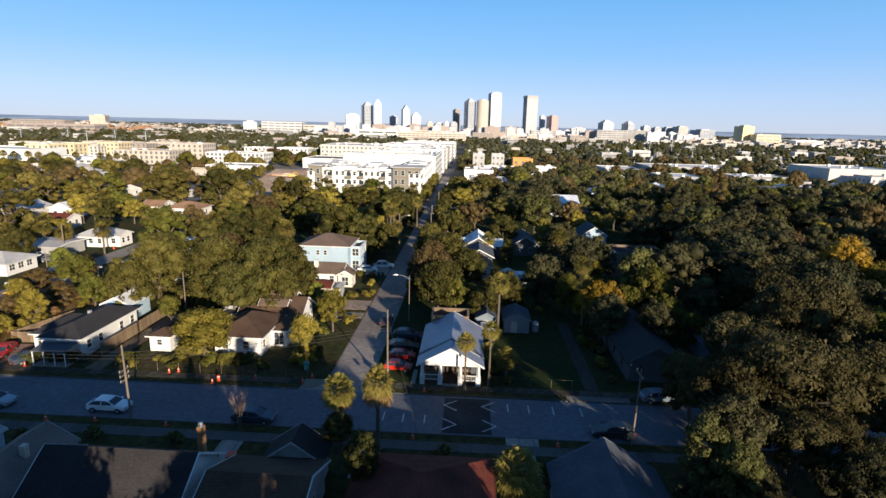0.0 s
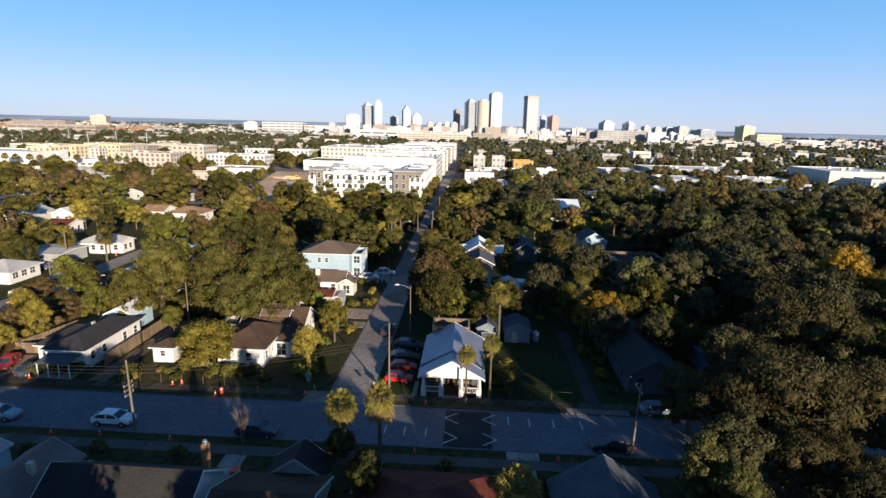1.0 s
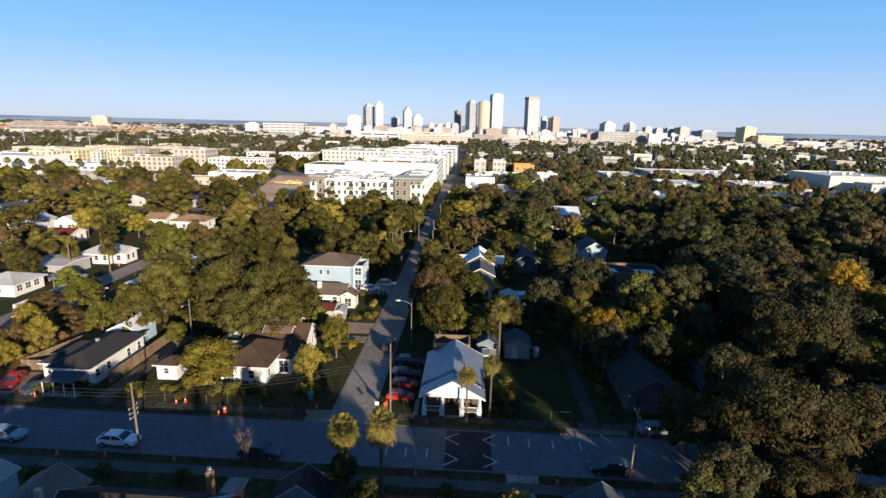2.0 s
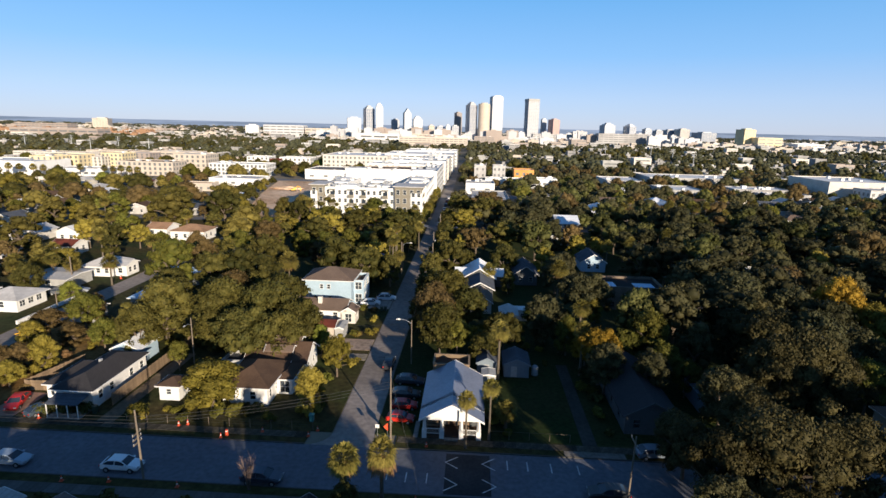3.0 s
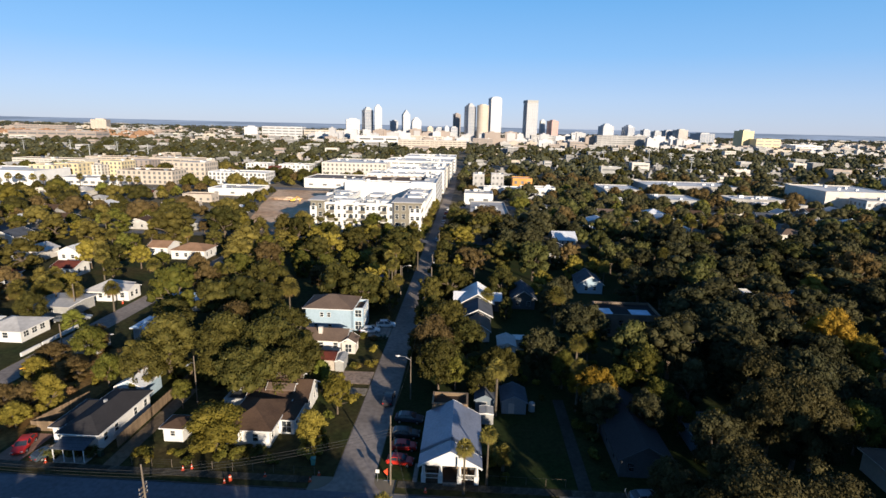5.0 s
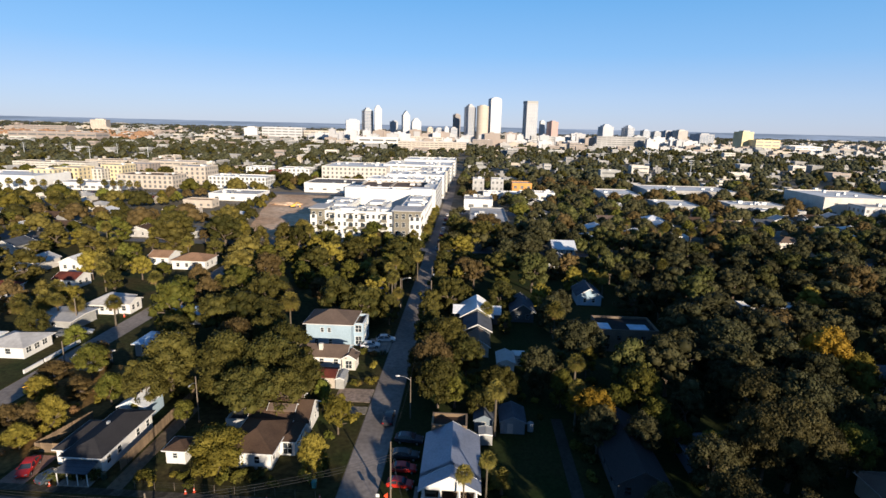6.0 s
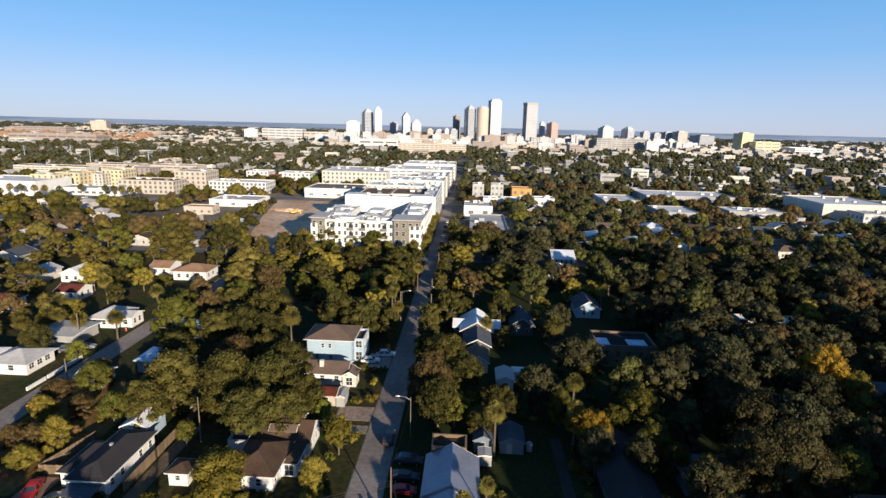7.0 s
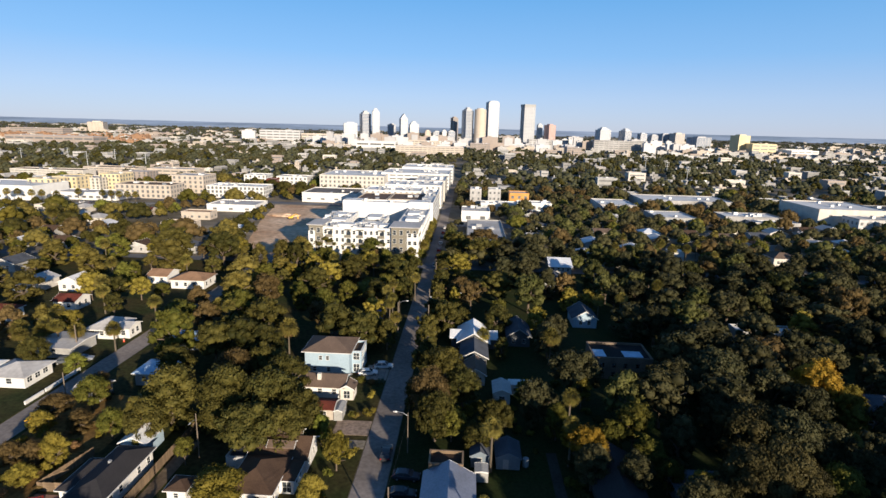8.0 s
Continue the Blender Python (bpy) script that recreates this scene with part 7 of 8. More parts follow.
# ---- the city centre ----
def tower(name, label, x0, x1, y, depth, h, wall, glass, fh=4.0, piers=5, crown="flat", base=0.0, turn=16):
    """A high-rise: dark glazed core, a spandrel a floor, piers up the faces, and a crown."""
    cx = (x0 + x1) / 2
    t = thing(name, label, "skyscraper", (cx, y + depth / 2, base), turn, group="city centre towers")
    w = d = (x1 - x0) / 2 / (math.cos(radians(turn)) + math.sin(radians(turn)))
    keep(x0, x1, y, y + depth, 4)
    part("glazing", boxes((-w + 0.7, w - 0.7, -d + 0.7, d - 0.7, 0, h)), glass, t)
    piers = min(piers, 5)
    n = int(h / fh)
    part("spandrel_grid", boxes(*[(-w + 0.2, w - 0.2, -d + 0.2, d - 0.2, k * h / n, k * h / n + fh * 0.55) for k in range(n)]), wall, t)["kind"] = "stuff"
    for k in range(piers + 1):
        px = -w + k * 2 * w / piers
        part("pier", boxes((px - 0.5, px + 0.5, -d - 0.1, -d + 0.75, 0, h)), wall, t)
    for k in range(1, piers):
        py = -d + k * 2 * d / piers
        part("pier", boxes((-w - 0.1, -w + 0.75, py - 0.5, py + 0.5, 0, h)), wall, t)
    part("roof", boxes((-w, w, -d, d, h, h + 1.5)), wall, t)
    if crown == "step":
        part("crown", boxes((-w * 0.7, w * 0.7, -d * 0.7, d * 0.7, h + 1.5, h + 6), (-w * 0.4, w * 0.4, -d * 0.4, d * 0.4, h + 6, h + 10)), wall, t)
    elif crown == "peak":
        bm = bmesh.new()
        prism(bm, [(-w * 0.9, h + 1.5), (w * 0.9, h + 1.5), (0, h + 14)], "y", -d * 0.8, d * 0.8)
        part("crown", bm, wall, t)
    elif crown == "barrel":
        bm = bmesh.new()
        prism(bm, [(w * math.cos(radians(a)), h + 1.5 + 7 * math.sin(radians(a))) for a in range(0, 181, 20)], "y", -d, d)
        part("crown", bm, wall, t)
    elif crown == "band":
        part("crown", boxes((-w - 0.4, w + 0.4, -d - 0.4, d + 0.4, h + 1.5, h + 9)), GREYWALL, t)
    else:
        part("crown", boxes((-w * 0.5, w * 0.6, -d * 0.5, d * 0.5, h + 1.5, h + 4.5)), wall, t)
    return t


# Sunlight on the white towers' windows is put into this pale glass colour.
PALEGLASS = mat("pale_sunlit_glazing", (0.27, 0.32, 0.39), 0.3, 0.12, 0.03, 0.3, 0.0)
PINK = mat("pink_granite", (0.48, 0.33, 0.3), 0.6, 0.1, 0.05, 0.5, 0.02)
WARMSTONE = mat("warm_stone", (0.55, 0.48, 0.4), 0.7, 0.1, 0.05, 0.5, 0.02)
PALESTONE = mat("pale_stone", (0.53, 0.53, 0.535), 0.6, 0.08, 0.05, 0.5, 0.02)
GREYSTONE = mat("grey_stone", (0.42, 0.42, 0.43), 0.6, 0.08, 0.05, 0.5, 0.02)
STEELGLASS = mat("grey_blue_glazing", (0.24, 0.28, 0.34), 0.25, 0.15, 0.03, 0.3, 0.0)
BLUEGLASS = mat("blue_glazing", (0.1, 0.16, 0.26), 0.2, 0.15, 0.03, 0.3, 0.0)
# Darker tan for the round tower's window rings: recess shade put into colour.
FARSTONE = mat("recess_shade_stone", (0.42, 0.34, 0.26), 0.7, 0.1, 0.05, 0.5, 0.02)
YELLOWSTONE = mat("yellow_stucco_far", (0.66, 0.56, 0.34), 0.7, 0.1, 0.05, 0.5, 0.02)
tower("hotel_tower", "wide white hotel tower", -376, -329, 1600, 30, 55, PALESTONE, PALEGLASS, piers=6, crown="flat")
tower("glass_tower", "dark glass tower with a pale crown", -328, -292, 1610, 30, 83, GREYSTONE, BLUEGLASS, piers=4, crown="step", turn=33)
tower("white_tower", "slender white residential tower", -287, -263, 1590, 26, 90, PALESTONE, PALEGLASS, piers=4, crown="step")
tower("white_tower", "slender white tower with a pointed crown", -208, -182, 1600, 26, 73, PALESTONE, PALEGLASS, piers=4, crown="peak", turn=24)
tower("white_tower", "shorter white stepped tower", -180, -149, 1600, 26, 56, PALESTONE, PALEGLASS, piers=4, crown="step")
tower("brown_tower", "brown stone office tower", -63, -38, 1750, 28, 80, BROWNSTONE, STEELGLASS, piers=4, crown="flat", turn=33)
tower("glass_tower", "dark blue glass tower", -25, 9, 1600, 34, 99, GREYSTONE, BLUEGLASS, piers=5, crown="step", turn=33)
drum_tower = thing("stone_tower", "round warm cream stone tower", "skyscraper", (29, 1606, 0), group="city centre towers")
part("shaft", tube(bmesh.new(), [(0, 0, 0), (0, 0, 104)], [17, 17], 40), WARMSTONE, drum_tower)
bm = bmesh.new()
for k in range(26):
    tube(bm, [(0, 0, 2 + k * 3.95), (0, 0, 2.9 + k * 3.95)], [17.25, 17.25], 40)
part("ring_glazing", bm, FARSTONE, drum_tower, "rings of tan windows with painted recess shade")["kind"] = "stuff"
part("roof_house", tube(bmesh.new(), [(0, 0, 104), (0, 0, 107)], [10, 10], 24), WARMSTONE, drum_tower)
keep(10, 48, 1588, 1624, 4)
tower("white_tower", "tallest white tower with a rounded crown", 45, 84, 1630, 40, 122, PALESTONE, PALEGLASS, piers=6, crown="barrel")
tower("grey_tower", "tall grey tower with a darker top band", 150, 191, 1640, 42, 114, GREYSTONE, STEELGLASS, piers=7, crown="band")
tower("white_tower", "low white tower beside a pink one", 205, 222, 1700, 22, 65, PALESTONE, PALEGLASS, piers=3, crown="flat")
tower("pink_tower", "tower of pink granite stone", 220, 254, 1640, 32, 64, PINK, PINK, piers=5, crown="flat", turn=33)
tower("grey_tower", "small grey stone office tower", -258, -230, 1700, 25, 54, GREYSTONE, STEELGLASS, piers=4, crown="flat")
tower("tan_tower", "small warm stone office block", -133, -114, 1600, 22, 38, WARMSTONE, BROWNSTONE, piers=3, crown="flat")
tower("dark_tower", "dark low glazed office block", -112, -85, 1620, 22, 36, GREYSTONE, BLUEGLASS, piers=3, crown="flat")
tower("white_tower", "pale stone office block", -82, -68, 1600, 22, 40, PALESTONE, PALEGLASS, piers=3, crown="flat")
tower("dark_tower", "dark glass office block", -66, -43, 1600, 22, 39, GREYSTONE, BLUEGLASS, piers=3, crown="flat")
tower("white_tower", "white tower with a set-back top", 455, 505, 2000, 34, 54, PALESTONE, PALEGLASS, piers=5, crown="step")
tower("glass_tower", "blue glass and white stepped tower", 537, 581, 2000, 34, 52, PALESTONE, BLUEGLASS, piers=4, crown="step", turn=33)
tower("white_tower", "white slab tower with glazing", 604, 634, 2000, 26, 44, PALESTONE, BLUEGLASS, piers=4, crown="flat")
tower("grey_tower", "grey slab tower with bands", 610, 640, 1900, 26, 40, GREYSTONE, STEELGLASS, piers=4, crown="flat")
tower("tan_tower", "pale slab hospital tower", 791, 841, 2200, 26, 47, WARMSTONE, STEELGLASS, piers=5, crown="flat")
tower("grey_tower", "blue-grey glazed hospital slab", 760, 807, 2250, 26, 43, GREYSTONE, BLUEGLASS, piers=4, crown="flat")
tower("grey_tower", "low blue-grey hospital block", 784, 856, 2000, 26, 36, GREYSTONE, BLUEGLASS, piers=5, crown="flat")
tower("yellow_tower", "yellow stucco tower with windows", 751, 796, 1600, 30, 48, YELLOWSTONE, YELLOWSTONE, piers=5, crown="flat")
tower("tan_tower", "lone tan tower beyond the suburbs", -1358, -1298, 1900, 30, 37, WARMSTONE, BROWNSTONE, piers=5, crown="flat")
tower("white_block", "white blank-walled tower block", -638, -596, 1500, 30, 28, PALESTONE, PALESTONE, piers=4, crown="flat")
block_building("parking_garage", "long pale parking garage with open bands", -134, -10, 994, 1034, 18, WARMSTONE, WHITEROOF, 5, sides="se", units=3, bands=True, cat="building")
block_building("civic_block", "warm stone civic block behind a garage", -179, -75, 1376, 1416, 18, WARMSTONE, WHITEROOF, 4, sides="se", units=3, bands=True, cat="building")
block_building("brick_block", "red-brown block at the towers' foot", 2, 49, 1280, 1320, 17, BROWNSTONE, WHITEROOF, 5, sides="se", units=3, bands=True, cat="building")
block_building("yellow_block", "long yellow low block", 784, 849, 1560, 1600, 28, YELLOWSTONE, WHITEROOF, 3, sides="se", units=3, bands=True, cat="building")
block_building("apartment_slab", "row of white apartment blocks", 306, 426, 1365, 1405, 30, CITYWHITE, WHITEROOF, 6, sides="se", units=3, bands=True, cat="building")
block_building("apartment_slab", "white apartment slab with bands", 167, 276, 1560, 1600, 24, CITYWHITE, WHITEROOF, 5, sides="se", units=3, bands=True, cat="building")
block_building("brown_slab", "brown brick slab with bands", 210, 241, 1188, 1228, 17, BROWNSTONE, WHITEROOF, 4, sides="se", units=3, bands=True, cat="building")
block_building("brick_stores", "long reddish brick mill building", -1305, -1152, 1509, 1549, 21, BROWNSTONE, WHITEROOF, 4, sides="se", units=3, bands=True, cat="building")
block_building("brick_stores", "long reddish low stores", -926, -744, 1054, 1094, 17, BROWNSTONE, WHITEROOF, 2, sides="se", units=3, bands=True, cat="building")
block_building("white_offices", "cluster of white offices", -604, -487, 1560, 1600, 31, PALESTONE, WHITEROOF, 4, sides="se", units=3, bands=True, cat="building")
block_building("white_offices", "long warm white office row", -482, -373, 1560, 1600, 24, WARMSTONE, WHITEROOF, 3, sides="se", units=3, bands=True, cat="building")
block_building("white_hall", "white exhibition hall with roof", -238, -155, 1145, 1185, 20, WHITE, WHITEROOF, 2, sides="se", units=3, bands=True, cat="building")
block_building("white_roofs", "pale warehouse roofs by the river", 875, 947, 1560, 1600, 15, WHITE, WHITEROOF, 2, sides="se", units=3, bands=True, cat="building")
block_building("white_roofs", "white school building among trees", 842, 911, 1473, 1513, 15, WHITE, WHITEROOF, 2, sides="se", units=3, bands=True, cat="building")

def steel_pole(x, y, h):
    """A tall tapered power pole with three short arms and their insulators."""
    t = thing("power_pole", "tall grey steel power pole above far trees", "power pole", (x, y, -0.02), group="power poles")
    part("shaft", tube(bmesh.new(), [(0, 0, -0.5), (0, 0, h)], [0.55, 0.28], 8), STEEL, t)
    for k in range(3):
        arm = part("crossarm", boxes((-2.4, 2.4, -0.12, 0.12, h - 0.9 - k * 2.2, h - 0.66 - k * 2.2)), STEEL, t)
        for side in (-2.3, 2.3):
            part("insulator", boxes((side - 0.12, side + 0.12, -0.13, 0.11, h - 1.7 - k * 2.2, h - 0.902 - k * 2.2)), PIPEGREY, arm)


for x, y in ((-533, 626), (-504, 664), (-412, 570), (-438, 656), (-364, 598), (186, 781), (255, 713), (245, 620), (252, 790)):
    steel_pole(x, y, 18.0 if y < 785 else 21.0)
block_building("market_hall", "pale hall with a teal roof", -885, -850, 1010, 1032, 9, CREAM, TEAL, 2, sides="s", units=0, bands=True, cat="building")

# ---- low city between the trees ----
city_rng = np.random.default_rng(21)
CITYWALLS = (CITYWHITE, CITYWHITE, GREYWALL, CREAM, CITYWHITE, CITYWHITE, GREYWALL, TANW, BROWNSTONE)
CITYROOFS = (WHITEROOF, WHITEROOF, FLATROOF, FLATROOF, SH_TAUPE)


def free(x, y, r):
    return not any(k[0] - r < x < k[1] + r and k[2] - r < y < k[3] + r for k in KEEP)


made, tries = 0, 0
while made < 270 and tries < 7000:
    tries += 1
    y = float(city_rng.uniform(420, 1500))
    x = float(city_rng.uniform(-0.92, 0.86) * y)
    w, d, h = float(city_rng.uniform(7, 20)), float(city_rng.uniform(8, 16)), float(city_rng.choice((4, 4.5, 5.5, 6.5, 9)))
    if -0.05 * y < x < 0.0 or x > 0 and y < 900 and city_rng.random() > 0.75 or not free(x, y, w / 2 + 6):
        continue
    if y > 900:
        w, h = w * 1.5, h * 1.3
    block_building("low_building", ("low white flat-roofed building among trees", "low pale commercial building", "small flat-roofed city block")[made % 3], x - w / 2, x + w / 2, y, y + d, h,
                   CITYWALLS[int(city_rng.integers(9))], CITYROOFS[int(city_rng.integers(5))], max(1, int(h / 3.6)), sides="se" if y < 700 else "s", units=int(city_rng.integers(0, 2)) if y < 600 else 0, bands=True, group="low city buildings")
    made += 1


def far_blocks(name, label, n, y0, y1, size, heights, material, seed, xlim=(-0.95, 0.9), room=0):
    """Many far buildings as one mesh, each a block with a lower wing and a roof house."""
    rng = np.random.default_rng(seed)
    bm = bmesh.new()
    for i in range(n):
        y = rng.uniform(y0, y1)
        x = rng.uniform(*xlim) * y
        w, d, h = rng.uniform(*size), rng.uniform(*size) * 0.6, rng.uniform(*heights)
        if room:
            if not free(x, y, w) or -0.05 * y < x < 0.0:
                continue
            keep(x - w / 2, x + w / 2, y - 10, y + d, room)
        box(bm, x - w / 2, x + w / 2, y, y + d, 0, h)
        if i % 2:
            box(bm, x + w / 2 + 0.01, x + w * 0.9, y + 2, y + d, 0, h * 0.6)
        box(bm, x - w * 0.2, x + w * 0.1, y + d * 0.3, y + d * 0.7, h + 0.01, h + 2.5)
    return tagged(part(name, bm, material), label, "buildings", kind="stuff")


far_blocks("far_city_blocks", "scattered small white roofs among far trees", 330, 520, 1200, (5, 12), (3, 5.5), CITYWHITE, 37, room=3)
far_blocks("far_city_blocks", "scattered small tan roofs among far trees", 130, 520, 1200, (5, 11), (3, 5.5), TANW, 38, room=3)
far_blocks("far_city_blocks", "distant white city blocks", 260, 1150, 2300, (8, 28), (5, 11), CITYWHITE, 31, (-0.75, 0.75))
far_blocks("far_city_blocks", "distant tan city blocks", 75, 1100, 2600, (12, 45), (5, 14), TANW, 32)
far_blocks("far_city_blocks", "distant reddish city blocks", 60, 1200, 2600, (16, 60), (5, 12), BROWNSTONE, 33)
far_blocks("far_city_blocks", "distant rows of terracotta roofs", 70, 1150, 1560, (12, 40), (6, 12), SH_TERRA, 41, (-0.95, -0.6))
far_blocks("far_city_blocks", "distant dense centre blocks of white stone", 48, 1330, 1600, (12, 34), (10, 30), PALESTONE, 34, (-0.3, 0.42))
far_blocks("far_city_blocks", "distant dense centre blocks of grey stone", 44, 1330, 1620, (12, 34), (10, 34), GREYSTONE, 39, (-0.3, 0.42))
far_blocks("far_city_blocks", "distant dense centre blocks of warm stone", 26, 1330, 1600, (14, 40), (10, 34), BROWNSTONE, 35, (-0.28, 0.42))
far_blocks("far_city_blocks", "faint pale blocks near the horizon", 70, 2300, 4200, (20, 80), (4, 9), CITYWHITE, 36)

# unseen tall oaks added under and behind the camera, placed to shade the avenue
for x, y in ((-58, 14), (-49, 6), (-42, 15), (-34, 8), (-19, 9), (-3, -16), (8, 4), (-53, -4), (-38, -6), (-24, -5), (-10, -6), (4, -8), (-66, 4)):
    plant("oak", x, y, 6.6, 16.6 + (x * 7 + y) % 5 * 0.4, "shade")
for x, y, h in ((3, 14, 14.5), (9.5, 13, 13.5), (-12, 15, 9.0), (-4, 9, 14.0), (-27, 15, 13.5), (13, 11, 15.0), (19, 20, 14.0), (25, 14, 13.0), (32, 15, 13.0), (-18.5, 12, 16.0)):
    plant("oak", x, y, 4.8, h, "shade")
plant("oak", -29, 20, 3.6, 15.5, "shade")
plant("oak", -2.4, 20, 3.2, 15.0, "shade")
for i in range(20):
    if i in (10, 11, 15):
        plant("oak", {10: 38, 11: 62, 15: 52}[i], 3 if i < 15 else 17, 5.0, 14.0, "shade")
        continue
    plant("oak", 37 + (i % 5) * 13 + (i // 5) * 3, -28 + (i // 5) * 14 + (i * 29 % 6), 7.5, 17.0 + (i * 7 % 4) * 0.7, "shade")

# More unseen oaks, added out of view on the right to shade eastern crowns.
for x, y, h in ((52, 28, 17), (60, 38, 17), (70, 30, 18), (70, 55, 15), (80, 46, 17), (90, 58, 18), (101, 68, 18), (112, 78, 18), (114, 92, 17)):
    plant("oak", x, y, 6.4, h, "shade")
for x, y, g, h in ((-67, 210, 5.0, 12.0), (-73, 204, 4.6, 11.5), (-66, 201, 4.5, 11.0), (-80, 200, 4.5, 11.0)):
    plant("oak", x, y, g, h, "mid")
for k in range(14):
    px, py = -300 + (k * 37 % 92), 328 + (k * 23 % 36)
    if not any(a - 1 < px < b + 1 and c - 1 < py < d + 1 for a, b, c, d in [q for q in KEEP if q != (-335, -200, 325, 440) and q != (-264, -212, 325, 357)]):
        palm(px, py, 6.0 + k % 3, 1.5)

# trees before the apartments and along the street beside them
row_rng = np.random.default_rng(4)
for i in range(17):
    x, y = -64 + i * 2.7 + float(row_rng.uniform(-0.8, 0.8)), 207 - (i % 3) * 5.5 + float(row_rng.uniform(-1, 1))
    if i % 6 == 5:
        palm(x, y, 6.5, 1.4)
    else:
        plant(("green", "oak", "olive", "green")[i % 4], x, y, float(row_rng.uniform(3.2, 4.4)), float(row_rng.uniform(7.2, 9.0)), "mid")
for i in range(13):
    if i % 4 == 1:
        palm(-18.4, 219 + i * 6.4, 6.0, 1.3)
    else:
        plant(("green", "oak", "olive")[i % 3], -18.7, 219 + i * 6.4, 2.5, 6.2 + i % 3 * 0.7, "mid")
plant("brown", 7, 236, 8.5, 12, "mid")
plant("oak", 12, 226, 6.0, 10, "mid")
plant("oak", -1, 232, 5.5, 9, "mid")
plant("oak", 16, 234, 5.5, 9, "mid")

# small houses half hidden in the trees beyond
made, tries = 0, 0
cot_rng = np.random.default_rng(99)
while made < 40 and tries < 6000:
    tries += 1
    y = float(cot_rng.uniform(150, 345))
    x = float(cot_rng.uniform(-0.95, 0.7) * y)
    w, d = float(cot_rng.uniform(7, 11)), float(cot_rng.uniform(7, 10))
    if not free(x, y, 8) or x > -95 and y < 236 or -66 < x < -16 and y > 190 or any((x - a) ** 2 + (y - b) ** 2 < (c + 5) ** 2 for a, b, c in TREES):
        continue
    i = int(cot_rng.integers(6))
    house("cottage", ("white cottage with a brown shingle roof", "cream cottage with a grey roof", "white cottage with a pale metal roof", "small house with a brown roof", "white bungalow with a white flat-pitched roof", "grey cottage with a slate roof")[i],
          x - w / 2, x + w / 2, y - d / 2, y + d / 2, 3.0, float(cot_rng.uniform(1.2, 2.0)), ("hip", "x", "y")[int(cot_rng.integers(3))], (CITYWHITE, CREAM, CITYWHITE, TANW, CITYWHITE, GREYWALL)[i],
          (SH_BROWN, FLATROOF, METALROOF, SH_TAUPE if x > 0 else SH_RED, WHITEROOF, SH_BLUE)[i], wrow("s", (w * 0.3, w * 0.7), 0.9, 1.1, 1.3), base=-0.03 if y + d / 2 > 205 or abs(x) > 155 else 0.1)
    made += 1

# ---- trees that fill the yards and the distance ----
for x, y in ((72, 247), (84, 232), (101, 236), (120, 262), (128, 250), (99, 214), (63, 226), (150, 228), (108, 247)):
    palm(x, y, 8.5, 1.2)
fill_rng = np.random.default_rng(77)
made, tries = 0, 0
while made < 330 and tries < 9000:
    tries += 1
    y = float(fill_rng.uniform(64, 235))
    x = float(fill_rng.uniform(-0.95, 0.92) * (y + 12))
    r = float(fill_rng.uniform(2.6, 5.6)) if x < 12 else float(fill_rng.uniform(3.4, 6.8))
    if x < -58 and fill_rng.random() < 0.3:
        made += 1
        continue
    if not free(x, y, r * 0.6) or not free(x, y, r * 0.95) and -25 < x < -4 or any((x - a) ** 2 + (y - b) ** 2 < ((0.72 if x < 12 else 0.6) * (r + c)) ** 2 for a, b, c in TREES):
        continue
    if -91 < x < -74 and 90 < y < 152 or -72 < x < -64 and y > 205 or (-22 < x < SX0 or SX1 < x < -8) and y < 112 or SX1 < x < -5.5 and y < 205 or 3 < x < 20 and y < 80 or -50 < x < -44 and y < 84:
        continue
    tone = fill_rng.choice(("oak", "oak", "olive", "green", "oak", "brown", "green") if x < -20 else ("oak", "oak", "oak", "oak", "deep", "deep", "oak", "brown") if x > 12 else ("oak", "oak", "oak", "oak", "green", "brown", "olive"))
    if fill_rng.random() < 0.1:
        palm(x, y, float(fill_rng.uniform(5, 9)), float(fill_rng.uniform(1.1, 1.5)))
    else:
        plant(str(tone), x, y, r, float(fill_rng.uniform(0.9, 1.2) * (3.6 + 1.1 * r)) * (0.72 if y > 165 and x < 12 else 1.0 if x < 12 else 1.15), "mid")
    made += 1


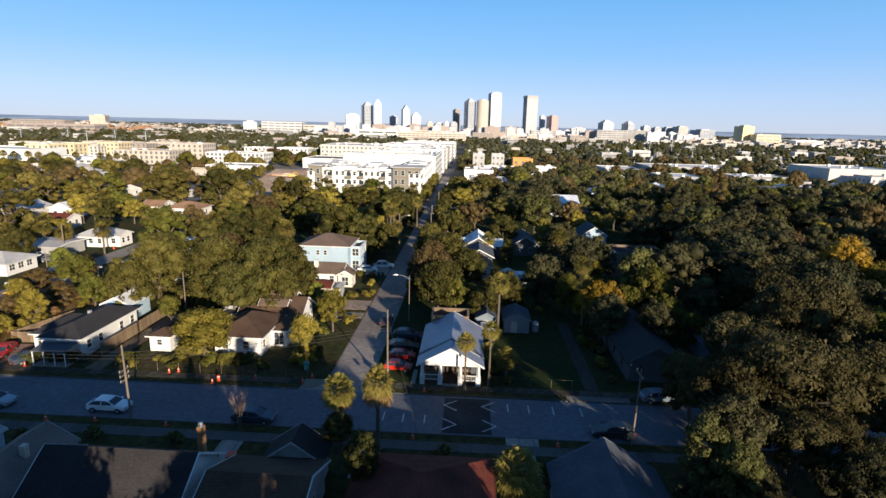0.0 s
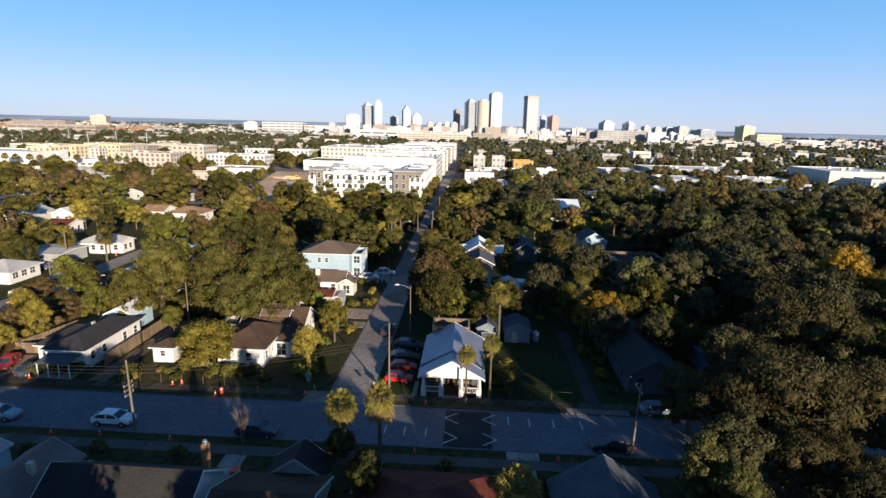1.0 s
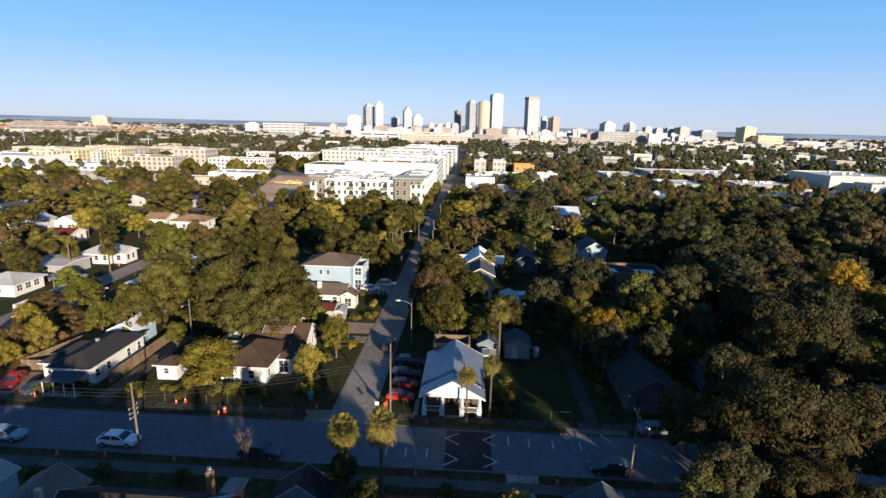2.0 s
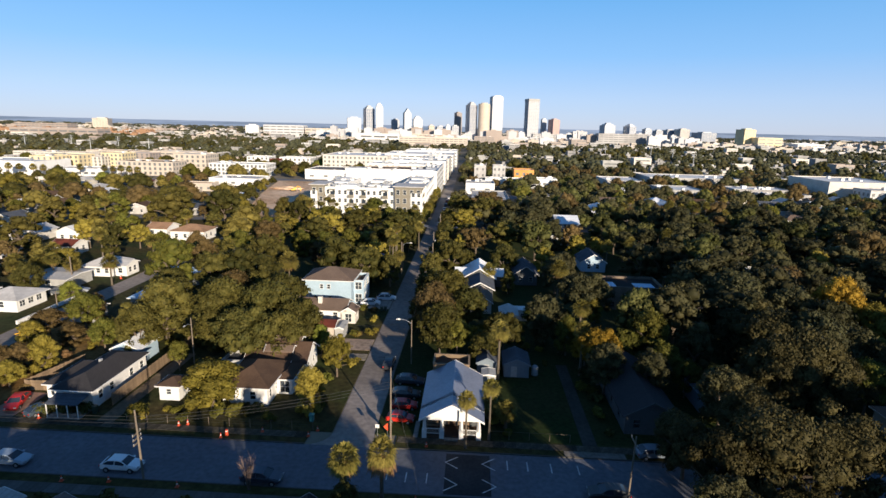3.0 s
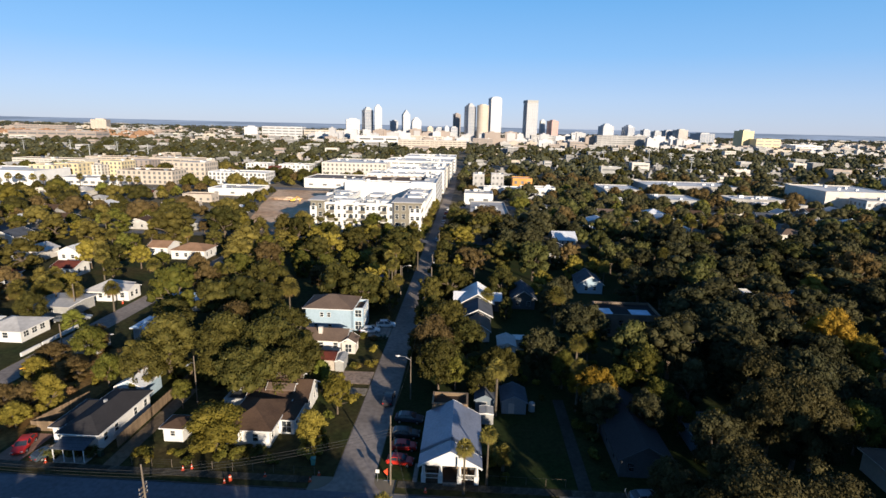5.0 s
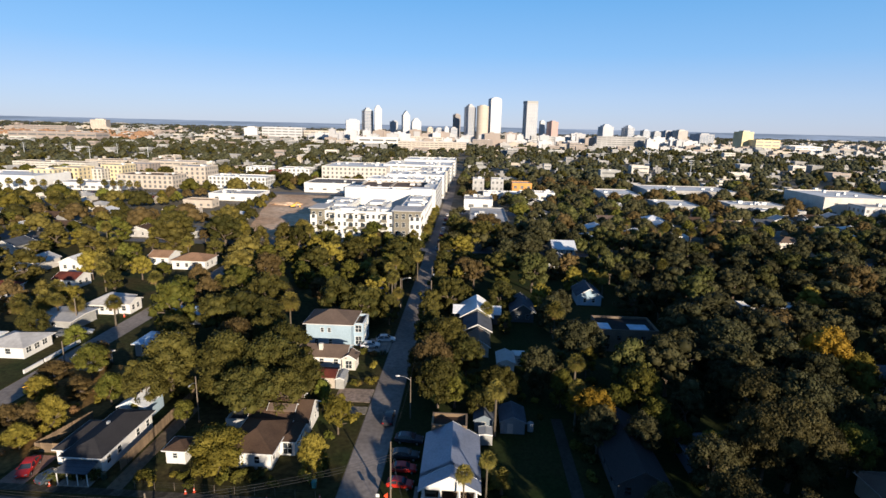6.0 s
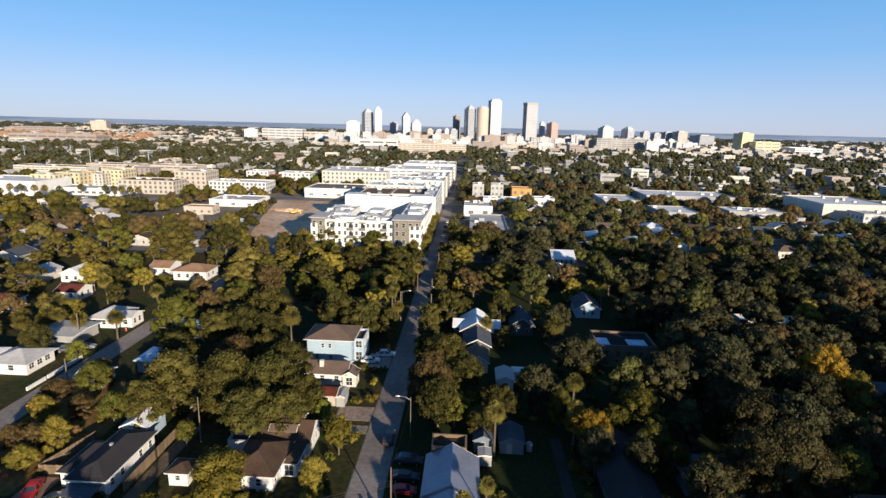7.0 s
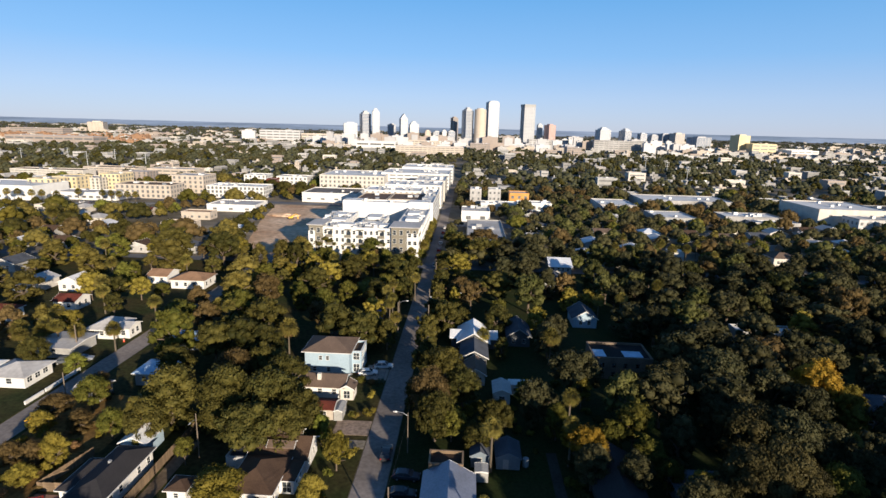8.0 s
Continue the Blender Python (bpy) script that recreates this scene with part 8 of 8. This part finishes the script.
def far_trees(name, label, n, y0, y1, rad, clumps, leaves, size, tones, seed, lo=-0.95, hi=0.92, gap=0.7, tall=14.0):
    """A far wood: trees as heaps of leafy clumps, kept off streets, buildings and one another; one mesh for each tone of leaf."""
    rng = np.random.default_rng(seed)
    heaps = {t: ([], []) for t in tones}
    names = [t for t in tones for _ in range(tones[t])]
    K = np.array(KEEP)
    grid = {}
    cell = rad[1] * 2
    made = tries = 0
    while made < n and tries < n * 14:
        tries += 1
        y = math.sqrt(rng.uniform(y0 * y0, y1 * y1))
        x = rng.uniform(lo, hi) * y
        r = rad[0] + (rad[1] - rad[0]) * rng.random() ** 1.4
        q = r * 0.6
        if np.any((K[:, 0] - q < x) & (x < K[:, 1] + q) & (K[:, 2] - q < y) & (y < K[:, 3] + q)) or y > 950 and noise.noise(Vector((x * 0.006, y * 0.006, 3.3))) < -0.28:
            continue
        key = (int(x // cell), int(y // cell))
        if any((x - a) ** 2 + (y - b) ** 2 < (gap * (r + c)) ** 2 for p in (-1, 0, 1) for q in (-1, 0, 1) for a, b, c in grid.get((key[0] + p, key[1] + q), ())):
            continue
        grid.setdefault(key, []).append((x, y, r))
        h = rng.uniform(0.85, 1.15) * min(3.0 + r, tall)
        C, R = heaps[names[int(rng.integers(len(names)))]]
        for k in range(clumps):
            a, q = k * 2.4 + rng.uniform(0, 0.6), math.sqrt((k + 0.3) / clumps)
            C.append((x + math.cos(a) * q * r * 0.64, y + math.sin(a) * q * r * 0.64, h * (0.76 - 0.42 * q * q) + rng.uniform(-0.3, 0.3)))
            R.append(min(r * rng.uniform(0.38, 0.54) * (0.82 if clumps > 12 else 1.0), tall * 0.5))
        made += 1
    for t in tones:
        if heaps[t][0]:
            C, R = heaps[t]
            v, f = join(leaf_cloud(rng, C, R, leaves, size, 0.8, 0, 0.4), lumps(rng, C, [r * (0.74 if clumps > 12 else 0.86) for r in R]))
            tagged(part(name, soup(name, v, f, True), LEAF[t]), label, "woods", kind="stuff")


# Western woods get sunlit leaf tones, eastern woods shaded ones.
far_trees("mid_woods", "yard trees between houses and warehouses, sunlit tones painted in", 560, 216, 480, (3.2, 9.5), 17, 18, 0.8, {"sunoak": 4, "green": 3, "olive": 1, "lime": 1, "brown": 2, "oak": 5}, 50, hi=-0.06, gap=0.84)
far_trees("mid_woods", "tree canopy between houses and warehouses, shade painted in as darker leaves", 600, 216, 480, (3.2, 8.5), 16, 18, 0.8, {"shadeoak": 6, "deep": 3, "brown": 3, "green": 1}, 57, lo=-0.06, gap=0.78)
far_trees("far_woods", "distant tree canopy between city blocks", 2500, 480, 1150, (4, 9), 6, 5, 1.5, {"farwood": 5, "oak": 2, "shadeoak": 2}, 60, gap=0.6)
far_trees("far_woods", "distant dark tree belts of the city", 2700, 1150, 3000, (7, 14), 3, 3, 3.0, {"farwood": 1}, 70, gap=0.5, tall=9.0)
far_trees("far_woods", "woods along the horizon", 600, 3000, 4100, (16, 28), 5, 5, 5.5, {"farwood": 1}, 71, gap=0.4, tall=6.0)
